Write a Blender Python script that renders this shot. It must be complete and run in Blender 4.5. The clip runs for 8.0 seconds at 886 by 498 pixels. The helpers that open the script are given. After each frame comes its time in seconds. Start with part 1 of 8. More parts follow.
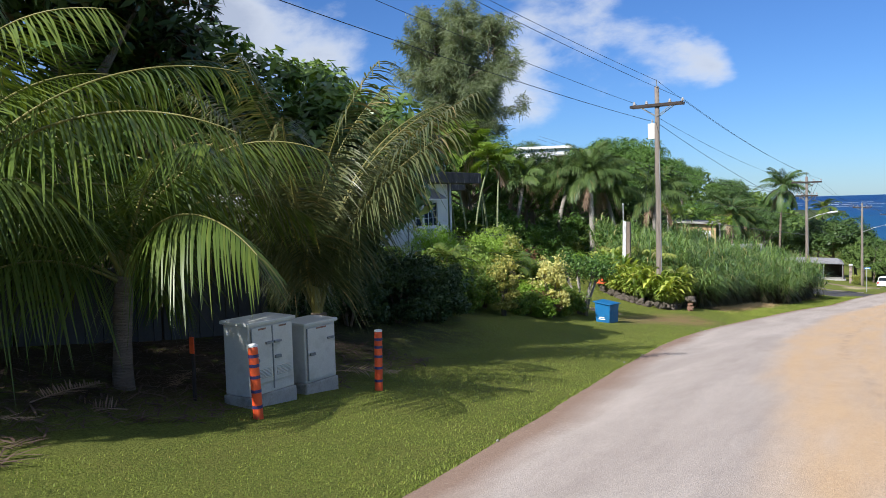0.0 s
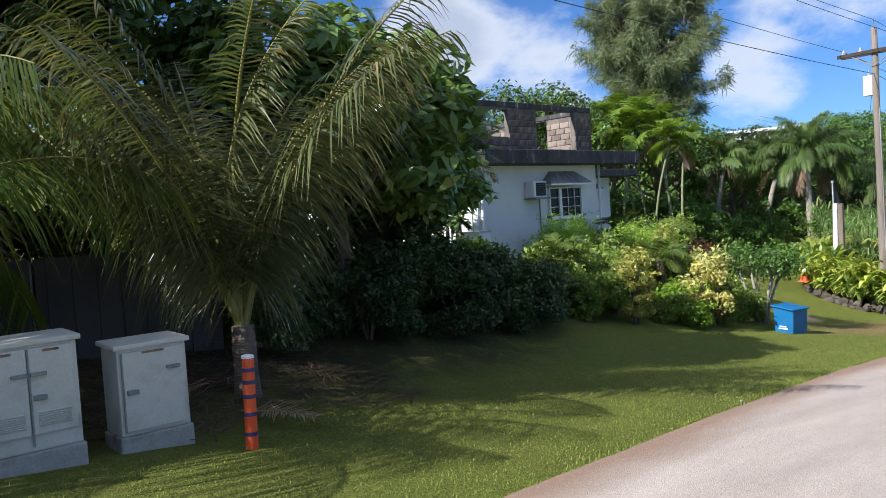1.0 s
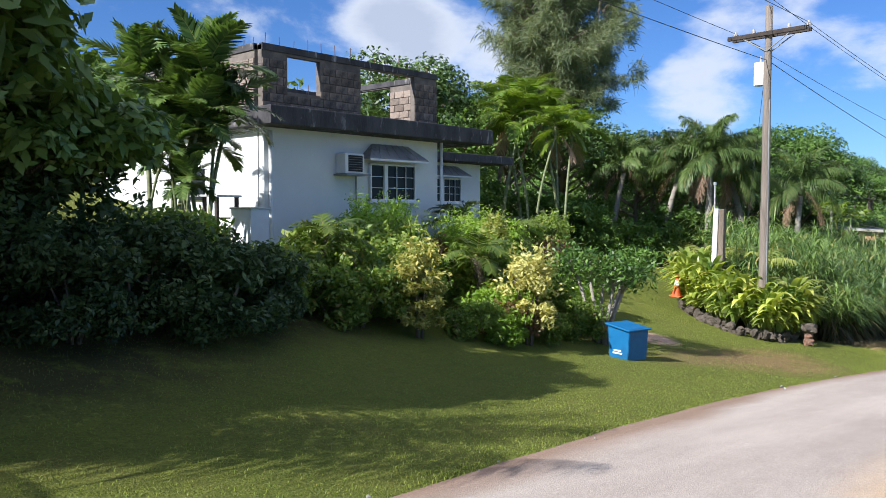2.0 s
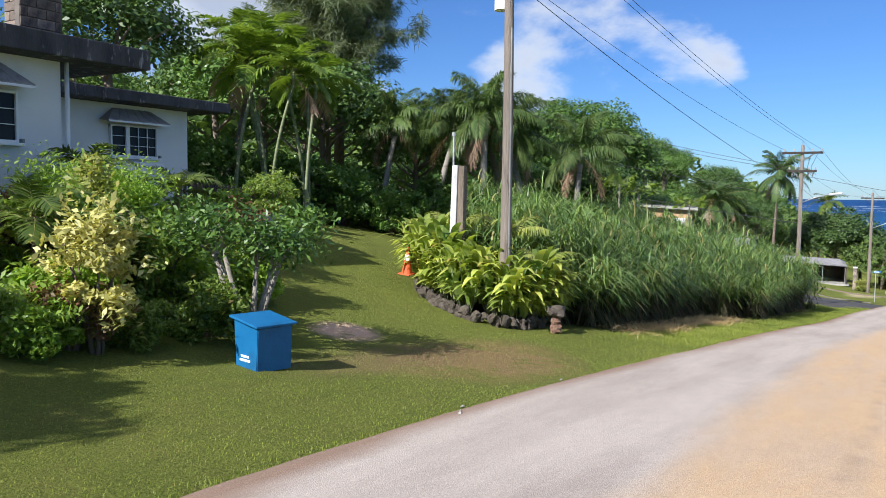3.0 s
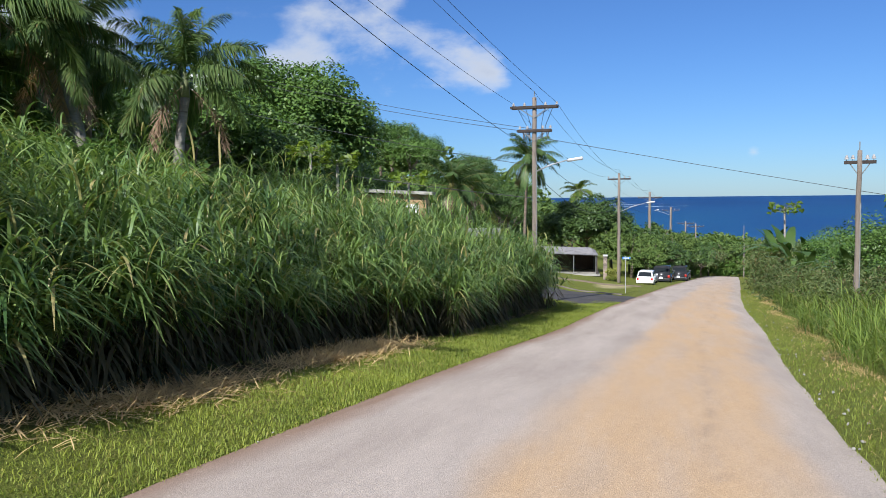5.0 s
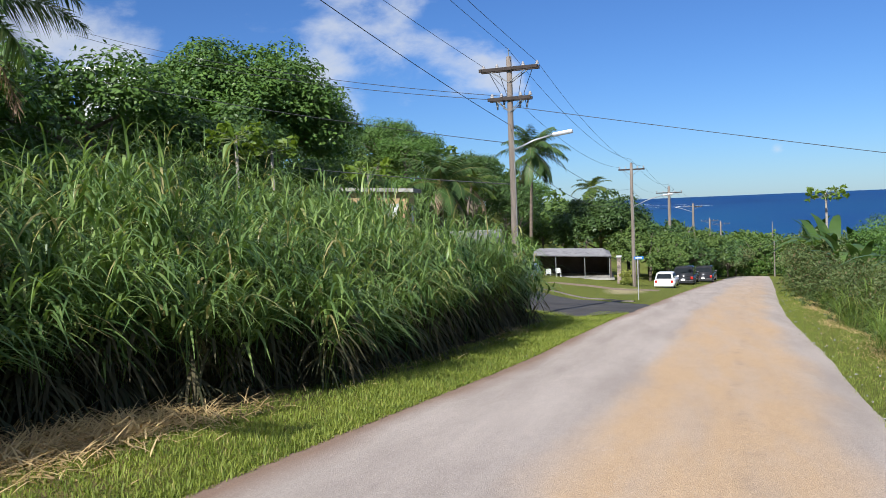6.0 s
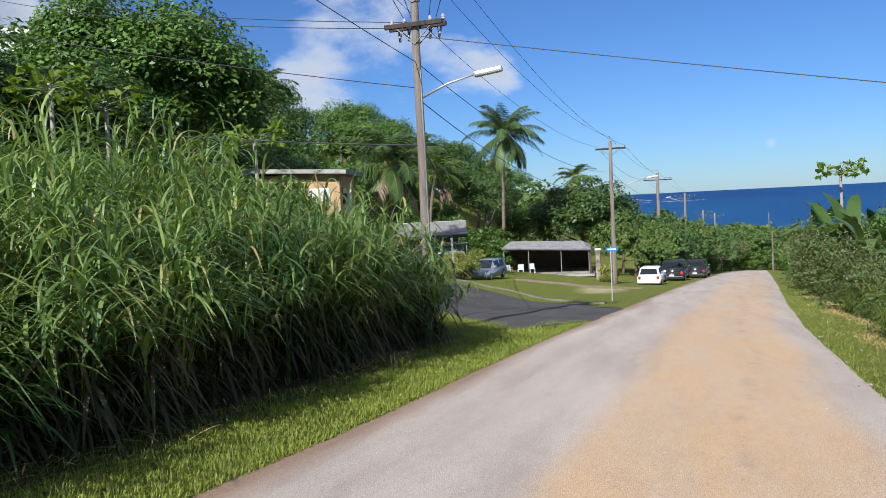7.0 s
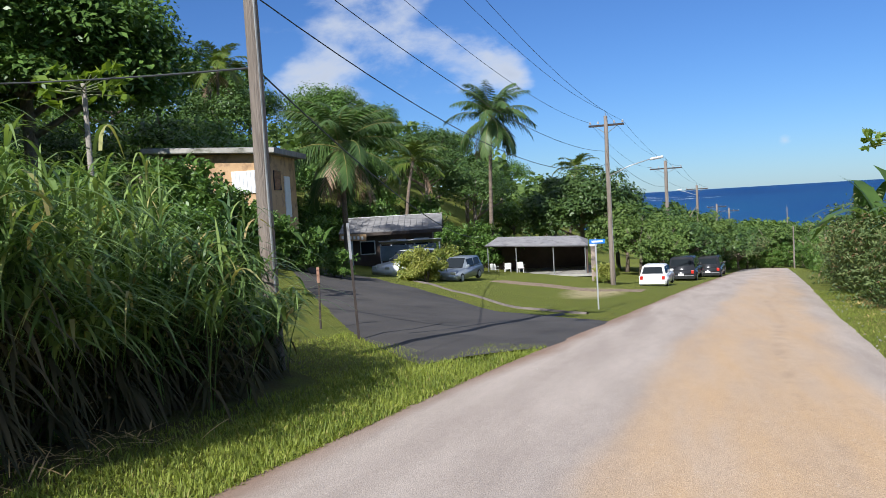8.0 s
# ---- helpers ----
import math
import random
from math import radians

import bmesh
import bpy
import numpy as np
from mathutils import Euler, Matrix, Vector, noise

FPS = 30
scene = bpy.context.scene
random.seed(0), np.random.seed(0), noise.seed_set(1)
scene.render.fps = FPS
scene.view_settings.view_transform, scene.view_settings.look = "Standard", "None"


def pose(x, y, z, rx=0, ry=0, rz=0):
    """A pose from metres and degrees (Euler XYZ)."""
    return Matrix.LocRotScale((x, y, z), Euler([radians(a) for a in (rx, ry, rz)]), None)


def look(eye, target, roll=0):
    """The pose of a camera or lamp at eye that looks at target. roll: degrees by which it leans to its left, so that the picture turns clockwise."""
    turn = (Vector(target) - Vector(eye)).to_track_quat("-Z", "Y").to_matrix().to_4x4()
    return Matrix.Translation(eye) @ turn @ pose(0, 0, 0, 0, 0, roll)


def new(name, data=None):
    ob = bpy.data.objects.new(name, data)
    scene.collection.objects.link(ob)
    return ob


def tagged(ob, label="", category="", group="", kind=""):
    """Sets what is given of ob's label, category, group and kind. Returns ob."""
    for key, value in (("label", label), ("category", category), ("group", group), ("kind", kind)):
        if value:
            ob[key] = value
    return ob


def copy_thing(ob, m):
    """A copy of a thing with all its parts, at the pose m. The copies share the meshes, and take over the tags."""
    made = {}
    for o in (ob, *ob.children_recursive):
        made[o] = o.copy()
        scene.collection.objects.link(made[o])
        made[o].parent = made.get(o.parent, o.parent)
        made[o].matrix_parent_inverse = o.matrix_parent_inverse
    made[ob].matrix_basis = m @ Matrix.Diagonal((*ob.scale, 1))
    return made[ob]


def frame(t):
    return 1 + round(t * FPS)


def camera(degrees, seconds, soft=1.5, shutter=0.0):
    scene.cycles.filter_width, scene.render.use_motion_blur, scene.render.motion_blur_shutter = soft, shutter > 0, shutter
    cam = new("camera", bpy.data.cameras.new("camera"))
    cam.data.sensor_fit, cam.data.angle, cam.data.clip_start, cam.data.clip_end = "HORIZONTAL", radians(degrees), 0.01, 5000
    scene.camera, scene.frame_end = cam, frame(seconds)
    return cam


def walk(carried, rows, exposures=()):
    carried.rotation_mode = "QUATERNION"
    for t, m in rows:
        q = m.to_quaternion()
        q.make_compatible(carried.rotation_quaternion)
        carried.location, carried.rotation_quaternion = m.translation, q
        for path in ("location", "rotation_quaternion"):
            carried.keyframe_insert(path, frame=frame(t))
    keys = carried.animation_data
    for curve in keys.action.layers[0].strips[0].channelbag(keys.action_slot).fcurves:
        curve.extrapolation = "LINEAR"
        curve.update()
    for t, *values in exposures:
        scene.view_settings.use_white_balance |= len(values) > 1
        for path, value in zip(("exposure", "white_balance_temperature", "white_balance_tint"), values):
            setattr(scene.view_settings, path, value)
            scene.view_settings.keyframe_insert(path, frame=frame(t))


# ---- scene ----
cam = camera(58.5, 8.0, soft=0.65)
PATH = [
    (0, (-0.249, 1.36, 1.46), (-1.245, 3.091, 1.347), -1.8),
    (0.5, (-0.183, 4.003, 1.138), (-1.476, 5.526, 1.055), -5.3),
    (1, (-0.114, 6.802, 0.872), (-1.564, 8.177, 0.791), -3.8),
    (1.2, (-0.151, 7.895, 0.79), (-1.61, 9.26, 0.703), -1.4),
    (2.3, (-0.824, 14.478, 0.198), (-2.116, 16.0, 0.077), 0.1),
    (2.5, (-0.935, 15.742, 0.102), (-2.175, 17.304, -0.042), 0.4),
    (3, (-1.178, 19.108, -0.249), (-2.18, 20.833, -0.393), 0.6),
    (3.5, (-1.351, 22.5, -0.613), (-1.973, 24.396, -0.753), 0.4),
    (4, (-1.529, 26.204, -0.985), (-1.89, 28.166, -1.119), -0.1),
    (4.2, (-1.589, 27.708, -1.112), (-1.896, 29.68, -1.247), -0.1),
    (5.3, (-1.412, 36.366, -2.001), (-1.975, 38.28, -2.128), -1.5),
    (5.5, (-1.322, 37.958, -2.137), (-1.886, 39.872, -2.258), -2.4),
    (6, (-1.037, 42.066, -2.538), (-1.589, 43.985, -2.65), -2.4),
    (6.5, (-0.743, 46.396, -2.929), (-1.304, 48.312, -3.043), -2.6),
    (7, (-0.44, 50.806, -3.401), (-0.981, 52.728, -3.521), -2.9),
    (7.5, (-0.191, 55.038, -3.836), (-0.597, 56.993, -3.959), -3.0),
    (8, (-0.096, 59.312, -4.247), (-0.667, 61.225, -4.365), -3.4),
]
EXPOSURE = 0.55
walk(cam, [(t, look(eye, target, roll)) for t, eye, target, roll in PATH], [(t, EXPOSURE + s, 6250, 10) for t, s in ((0.0, 0.0), (0.5, 0.05), (1.0, 0.2), (2.5, 0.25), (3.0, 0.12), (4.0, -0.08), (8.0, -0.1))])

# ---- world, sun, exposure ----
SUN_AZ, SUN_EL = radians(12), radians(36)      # light travels towards +y, a little to +x
to_sun = Vector((-math.sin(SUN_AZ) * math.cos(SUN_EL), -math.cos(SUN_AZ) * math.cos(SUN_EL), math.sin(SUN_EL)))
sun = new("sun", bpy.data.lights.new("sun", "SUN"))
sun.data.energy, sun.data.angle, sun.data.color = 5.0, radians(0.53), (0.97, 0.94, 0.89)
sun.matrix_world = look(to_sun * 100, (0, 0, 0))


def build_world():
    world = bpy.data.worlds.new("sky")
    scene.world = world
    world.use_nodes = True
    nt = world.node_tree
    nt.nodes.clear()
    out = nt.nodes.new("ShaderNodeOutputWorld")
    bg = nt.nodes.new("ShaderNodeBackground")
    sky = nt.nodes.new("ShaderNodeTexSky")
    sky.sky_type = "NISHITA"
    sky.sun_disc = False
    sky.sun_elevation = SUN_EL
    sky.sun_rotation = math.atan2(to_sun.x, to_sun.y)
    sky.altitude, sky.air_density, sky.dust_density, sky.ozone_density = 0, 1.0, 0.1, 4.0
    coord = nt.nodes.new("ShaderNodeTexCoord")
    sep = nt.nodes.new("ShaderNodeSeparateXYZ")
    nt.links.new(coord.outputs["Generated"], sep.inputs[0])

    def m(op, a, b=None):
        n = nt.nodes.new("ShaderNodeMath")
        n.operation = op
        for i, v in enumerate((a, b)):
            if v is None:
                continue
            if isinstance(v, (int, float)):
                n.inputs[i].default_value = v
            else:
                nt.links.new(v, n.inputs[i])
        return n.outputs[0]

    noise_a = nt.nodes.new("ShaderNodeTexNoise")
    noise_a.inputs["Scale"].default_value = 6.5
    noise_a.inputs["Detail"].default_value = 9
    noise_a.inputs["Roughness"].default_value = 0.58
    noise_a.inputs["Distortion"].default_value = 0.15
    place = nt.nodes.new("ShaderNodeMapping")
    place.inputs["Location"].default_value = CLOUD_SHIFT
    place.inputs["Scale"].default_value = (1, 1, 1.9)
    nt.links.new(coord.outputs["Generated"], place.inputs["Vector"])
    nt.links.new(place.outputs[0], noise_a.inputs["Vector"])
    dens = noise_a.outputs["Fac"]
    # the cumulus banks over the hill and over the sea
    for (az, el, wide, gain) in CLOUDS:
        d = Vector((math.sin(radians(az)) * math.cos(radians(el)), math.cos(radians(az)) * math.cos(radians(el)), math.sin(radians(el))))
        dot = nt.nodes.new("ShaderNodeVectorMath")
        dot.operation = "DISTANCE"
        nt.links.new(coord.outputs["Generated"], dot.inputs[0])
        dot.inputs[1].default_value = d
        near = m("SUBTRACT", 1.0, m("DIVIDE", dot.outputs["Value"], wide))
        bump = m("MULTIPLY", m("MAXIMUM", near, 0.0), gain)
        dens = m("ADD", dens, bump)
    # broken cloud thickens overhead, out of view, added as fill for shaded walls
    dens = m("ADD", dens, m("MULTIPLY", m("MAXIMUM", m("SUBTRACT", sep.outputs[2], 0.3), 0.0), 0.28))
    ramp = nt.nodes.new("ShaderNodeValToRGB")
    ramp.color_ramp.elements[0].position, ramp.color_ramp.elements[1].position = 0.48, 0.76
    ramp.color_ramp.interpolation = "EASE"
    nt.links.new(dens, ramp.inputs[0])
    shade = nt.nodes.new("ShaderNodeValToRGB")
    shade.color_ramp.elements[0].position, shade.color_ramp.elements[1].position = 0.55, 0.92
    shade.color_ramp.elements[0].color = (7.6, 7.9, 8.3, 1)
    shade.color_ramp.elements[1].color = (4.6, 5.0, 5.9, 1)
    nt.links.new(dens, shade.inputs[0])
    mix = nt.nodes.new("ShaderNodeMix")
    mix.data_type = "RGBA"
    cover = m("MULTIPLY", ramp.outputs[0], 0.86)
    nt.links.new(cover, mix.inputs["Factor"])
    clear = nt.nodes.new("ShaderNodeMix")
    clear.data_type, clear.blend_type = "RGBA", "MULTIPLY"
    clear.inputs["Factor"].default_value = 1.0
    clear.inputs["B"].default_value = (0.46, 0.665, 0.99, 1)
    nt.links.new(sky.outputs[0], clear.inputs["A"])
    nt.links.new(clear.outputs["Result"], mix.inputs["A"])
    nt.links.new(shade.outputs[0], mix.inputs["B"])
    nt.links.new(mix.outputs["Result"], bg.inputs["Color"])
    bg.inputs["Strength"].default_value = SKY
    nt.links.new(bg.outputs[0], out.inputs["Surface"])


SKY = 0.078
CLOUD_SHIFT = (3.1, 7.4, 0.0)
CLOUDS = [(-12.7, 10.2, 0.085, 0.34), (-10.6, 8.6, 0.035, 0.24), (-23, 15, 0.19, 0.32), (-25, 8, 0.07, 0.28), (-44, 11, 0.12, 0.30), (-37, 8.5, 0.08, 0.28), (-47, 14, 0.12, 0.26), (7, 2.7, 0.022, 0.32), (-16.4, 3.6, 0.035, 0.22), (-6, 17, 0.08, 0.24), (-8, 2.8, 0.06, 0.10), (2, 5.5, 0.16, -0.16), (-15, 12, 0.9, -0.15), (18, 10, 0.6, -0.17)]
build_world()


# ---- materials ----
def nodes(name):
    mt = bpy.data.materials.new(name)
    mt.use_nodes = True
    nt = mt.node_tree
    return mt, nt, nt.nodes["Principled BSDF"]


def noise_fac(nt, vec, scale, detail=5, rough=0.55, lo=0.35, hi=0.65, distort=0.0):
    n = nt.nodes.new("ShaderNodeTexNoise")
    n.inputs["Scale"].default_value, n.inputs["Detail"].default_value = scale, detail
    n.inputs["Roughness"].default_value, n.inputs["Distortion"].default_value = rough, distort
    nt.links.new(vec, n.inputs["Vector"])
    r = nt.nodes.new("ShaderNodeMapRange")
    r.inputs["From Min"].default_value, r.inputs["From Max"].default_value = lo, hi
    nt.links.new(n.outputs["Fac"], r.inputs["Value"])
    return r.outputs["Result"]


def mixed(nt, fac, a, b, blend="MIX"):
    n = nt.nodes.new("ShaderNodeMix")
    n.data_type, n.blend_type = "RGBA", blend
    for key, v in (("Factor", fac), ("A", a), ("B", b)):
        if isinstance(v, (int, float)):
            n.inputs[key].default_value = v
        elif isinstance(v, tuple):
            n.inputs[key].default_value = (*v, 1)
        else:
            nt.links.new(v, n.inputs[key])
    return n.outputs["Result"]


def maths(nt, op, a, b=0.0):
    n = nt.nodes.new("ShaderNodeMath")
    n.operation = op
    for i, v in enumerate((a, b)):
        if isinstance(v, (int, float)):
            n.inputs[i].default_value = v
        else:
            nt.links.new(v, n.inputs[i])
    return n.outputs[0]


def relief(nt, bsdf, height, strength, distance):
    b = nt.nodes.new("ShaderNodeBump")
    b.inputs["Strength"].default_value, b.inputs["Distance"].default_value = strength, distance
    nt.links.new(height, b.inputs["Height"])
    nt.links.new(b.outputs[0], bsdf.inputs["Normal"])


def position(nt):
    return nt.nodes.new("ShaderNodeNewGeometry").outputs["Position"]


def local(nt):
    return nt.nodes.new("ShaderNodeTexCoord").outputs["Object"]


def stretch(nt, vec, s):
    n = nt.nodes.new("ShaderNodeMapping")
    n.inputs["Scale"].default_value = s
    nt.links.new(vec, n.inputs["Vector"])
    return n.outputs[0]


def surf(name, a, b, scale=3.0, rough=0.7, grain=40.0, bump=0.2, dist=0.01, metal=0.0, stain=None, stain_scale=0.8, squash=(1, 1, 1), vary=0.0, lo=0.35, hi=0.65, stain_lo=0.52, stain_hi=0.68):
    """Two tones in large patches, fine grain in colour and relief, and stains."""
    mt, nt, bs = nodes(name)
    v = stretch(nt, local(nt), squash)
    col = mixed(nt, noise_fac(nt, v, scale, lo=lo, hi=hi), a, b)
    g = noise_fac(nt, v, grain, 4, 0.6, 0.25, 0.75)
    col = mixed(nt, 0.22, col, mixed(nt, g, tuple(c * 0.55 for c in a), tuple(min(1, c * 1.4) for c in b)))
    if stain:
        col = mixed(nt, noise_fac(nt, v, stain_scale, 8, 0.65, stain_lo, stain_hi), col, stain)
    if vary:
        info = nt.nodes.new("ShaderNodeObjectInfo")
        hsv = nt.nodes.new("ShaderNodeHueSaturation")
        nt.links.new(maths(nt, "ADD", maths(nt, "MULTIPLY", info.outputs["Random"], vary), 1 - vary / 2), hsv.inputs["Value"])
        nt.links.new(col, hsv.inputs["Color"])
        col = hsv.outputs["Color"]
    nt.links.new(col, bs.inputs["Base Color"])
    bs.inputs["Roughness"].default_value, bs.inputs["Metallic"].default_value = rough, metal
    relief(nt, bs, g, bump, dist)
    return mt


def leaf(name, a, b, c, gloss=0.45, through_light=0.3, dry=None, dry_share=0.12):
    """Leaf with its own tone per leaf, thin enough to let light through."""
    mt, nt, bs = nodes(name)
    geo = nt.nodes.new("ShaderNodeNewGeometry")
    info = nt.nodes.new("ShaderNodeObjectInfo")
    rnd = geo.outputs["Random Per Island"]
    ramp = nt.nodes.new("ShaderNodeValToRGB")
    els = ramp.color_ramp.elements
    a, b, c = ((min(0.9, q[0] * 1.56), min(0.9, q[1] * 1.45), min(0.9, q[2] * 1.65)) for q in (a, b, c))
    els[0].color, els[1].color = (*a, 1), (*c, 1)
    mid = els.new(0.5)
    mid.color = (*b, 1)
    if dry:
        els[-1].position = 1 - dry_share
        d = els.new(1 - dry_share * 0.6)
        d.color = (*dry, 1)
    nt.links.new(rnd, ramp.inputs[0])
    patch = noise_fac(nt, position(nt), 0.6, 3)
    col = mixed(nt, maths(nt, "MULTIPLY", patch, 0.45), ramp.outputs[0], tuple(x * 1.35 for x in c))
    hsv = nt.nodes.new("ShaderNodeHueSaturation")
    nt.links.new(maths(nt, "ADD", maths(nt, "MULTIPLY", info.outputs["Random"], 0.3), 0.85), hsv.inputs["Value"])
    nt.links.new(col, hsv.inputs["Color"])
    nt.links.new(hsv.outputs[0], bs.inputs["Base Color"])
    bs.inputs["Roughness"].default_value = gloss
    bs.inputs["Specular IOR Level"].default_value = 0.35
    tr = nt.nodes.new("ShaderNodeBsdfTranslucent")
    glow = mixed(nt, 1.0, hsv.outputs[0], (1.0, 1.0, 0.45), "MULTIPLY")
    bright = nt.nodes.new("ShaderNodeHueSaturation")
    bright.inputs["Value"].default_value = 1.5
    nt.links.new(glow, bright.inputs["Color"])
    nt.links.new(bright.outputs[0], tr.inputs["Color"])
    mx = nt.nodes.new("ShaderNodeMixShader")
    mx.inputs[0].default_value = through_light
    nt.links.new(bs.outputs[0], mx.inputs[1])
    nt.links.new(tr.outputs[0], mx.inputs[2])
    nt.links.new(mx.outputs[0], nt.nodes["Material Output"].inputs["Surface"])
    return mt


def road_material():
    mt, nt, bs = nodes("worn_coral_asphalt")
    uv = nt.nodes.new("ShaderNodeUVMap")
    uv.uv_map = "across"
    sep = nt.nodes.new("ShaderNodeSeparateXYZ")
    nt.links.new(uv.outputs[0], sep.inputs[0])
    p = position(nt)
    long = stretch(nt, p, (1.0, 0.12, 1.0))
    u = maths(nt, "ADD", sep.outputs[0], maths(nt, "MULTIPLY", maths(nt, "SUBTRACT", noise_fac(nt, stretch(nt, p, (0.3, 0.09, 0.3)), 1.6, 4, lo=0.2, hi=0.8), 0.5), 0.14))
    grey = mixed(nt, noise_fac(nt, long, 1.3, 6), (0.39, 0.325, 0.28), (0.49, 0.415, 0.36))
    # dust: strongest over the middle and the wheel tracks of the near lane
    band = maths(nt, "SUBTRACT", 1.0, maths(nt, "ABSOLUTE", maths(nt, "DIVIDE", maths(nt, "SUBTRACT", u, 0.68), 0.27)))
    lane = nt.nodes.new("ShaderNodeMapRange")
    lane.interpolation_type = "SMOOTHSTEP"
    lane.inputs["From Min"].default_value, lane.inputs["From Max"].default_value = 0.0, 0.45
    nt.links.new(band, lane.inputs["Value"])
    dust = maths(nt, "MULTIPLY", lane.outputs[0], maths(nt, "ADD", maths(nt, "MULTIPLY", noise_fac(nt, long, 2.2, 7, lo=0.25, hi=0.75), 0.55), 0.5))
    along = nt.nodes.new("ShaderNodeMapRange")
    along.inputs["From Min"].default_value, along.inputs["From Max"].default_value = 125.0, 60.0
    along.inputs["To Min"].default_value = 0.25
    nt.links.new(sep.outputs[1], along.inputs["Value"])
    dust = maths(nt, "MULTIPLY", dust, along.outputs[0])
    col = mixed(nt, maths(nt, "MINIMUM", dust, 0.88), grey, (0.56, 0.375, 0.215))
    # reddish soil washed on to the left edge
    edge = nt.nodes.new("ShaderNodeMapRange")
    edge.inputs["From Min"].default_value, edge.inputs["From Max"].default_value = 0.11, 0.02
    nt.links.new(u, edge.inputs["Value"])
    col = mixed(nt, maths(nt, "MULTIPLY", edge.outputs[0], 0.85), col, (0.25, 0.155, 0.105))
    # darker wheel scuff lines along the lane
    scuff = maths(nt, "SUBTRACT", 1.0, maths(nt, "DIVIDE", maths(nt, "ABSOLUTE", maths(nt, "SUBTRACT", u, 0.735)), 0.028))
    scuff = maths(nt, "MULTIPLY", maths(nt, "MAXIMUM", scuff, 0.0), noise_fac(nt, p, 1.7, 5, lo=0.42, hi=0.62))
    col = mixed(nt, maths(nt, "MULTIPLY", scuff, 0.42), col, (0.33, 0.24, 0.17))
    stone = nt.nodes.new("ShaderNodeTexVoronoi")
    stone.inputs["Scale"].default_value = 90
    nt.links.new(p, stone.inputs["Vector"])
    bits = nt.nodes.new("ShaderNodeMapRange")
    bits.inputs["From Min"].default_value, bits.inputs["From Max"].default_value = 0.0, 0.6
    nt.links.new(stone.outputs["Distance"], bits.inputs["Value"])
    fine = noise_fac(nt, p, 60, 4, 0.7, 0.3, 0.7)
    patchy = noise_fac(nt, stretch(nt, p, (1, 0.35, 1)), 6.0, 7, 0.72, 0.36, 0.64)
    col = mixed(nt, 0.16, col, mixed(nt, patchy, (0.38, 0.38, 0.38), (0.62, 0.62, 0.62)), "OVERLAY")
    col = mixed(nt, 0.6, col, mixed(nt, fine, (0.28, 0.28, 0.28), (0.71, 0.71, 0.71)), "OVERLAY")
    col = mixed(nt, maths(nt, "MULTIPLY", noise_fac(nt, p, 14, 6, 0.7, 0.6, 0.72), 0.3), col, (0.72, 0.66, 0.58))
    nt.links.new(col, bs.inputs["Base Color"])
    bs.inputs["Roughness"].default_value = 0.92
    bs.inputs["Specular IOR Level"].default_value = 0.2
    relief(nt, bs, maths(nt, "ADD", bits.outputs[0], fine), 0.4, 0.006)
    return mt


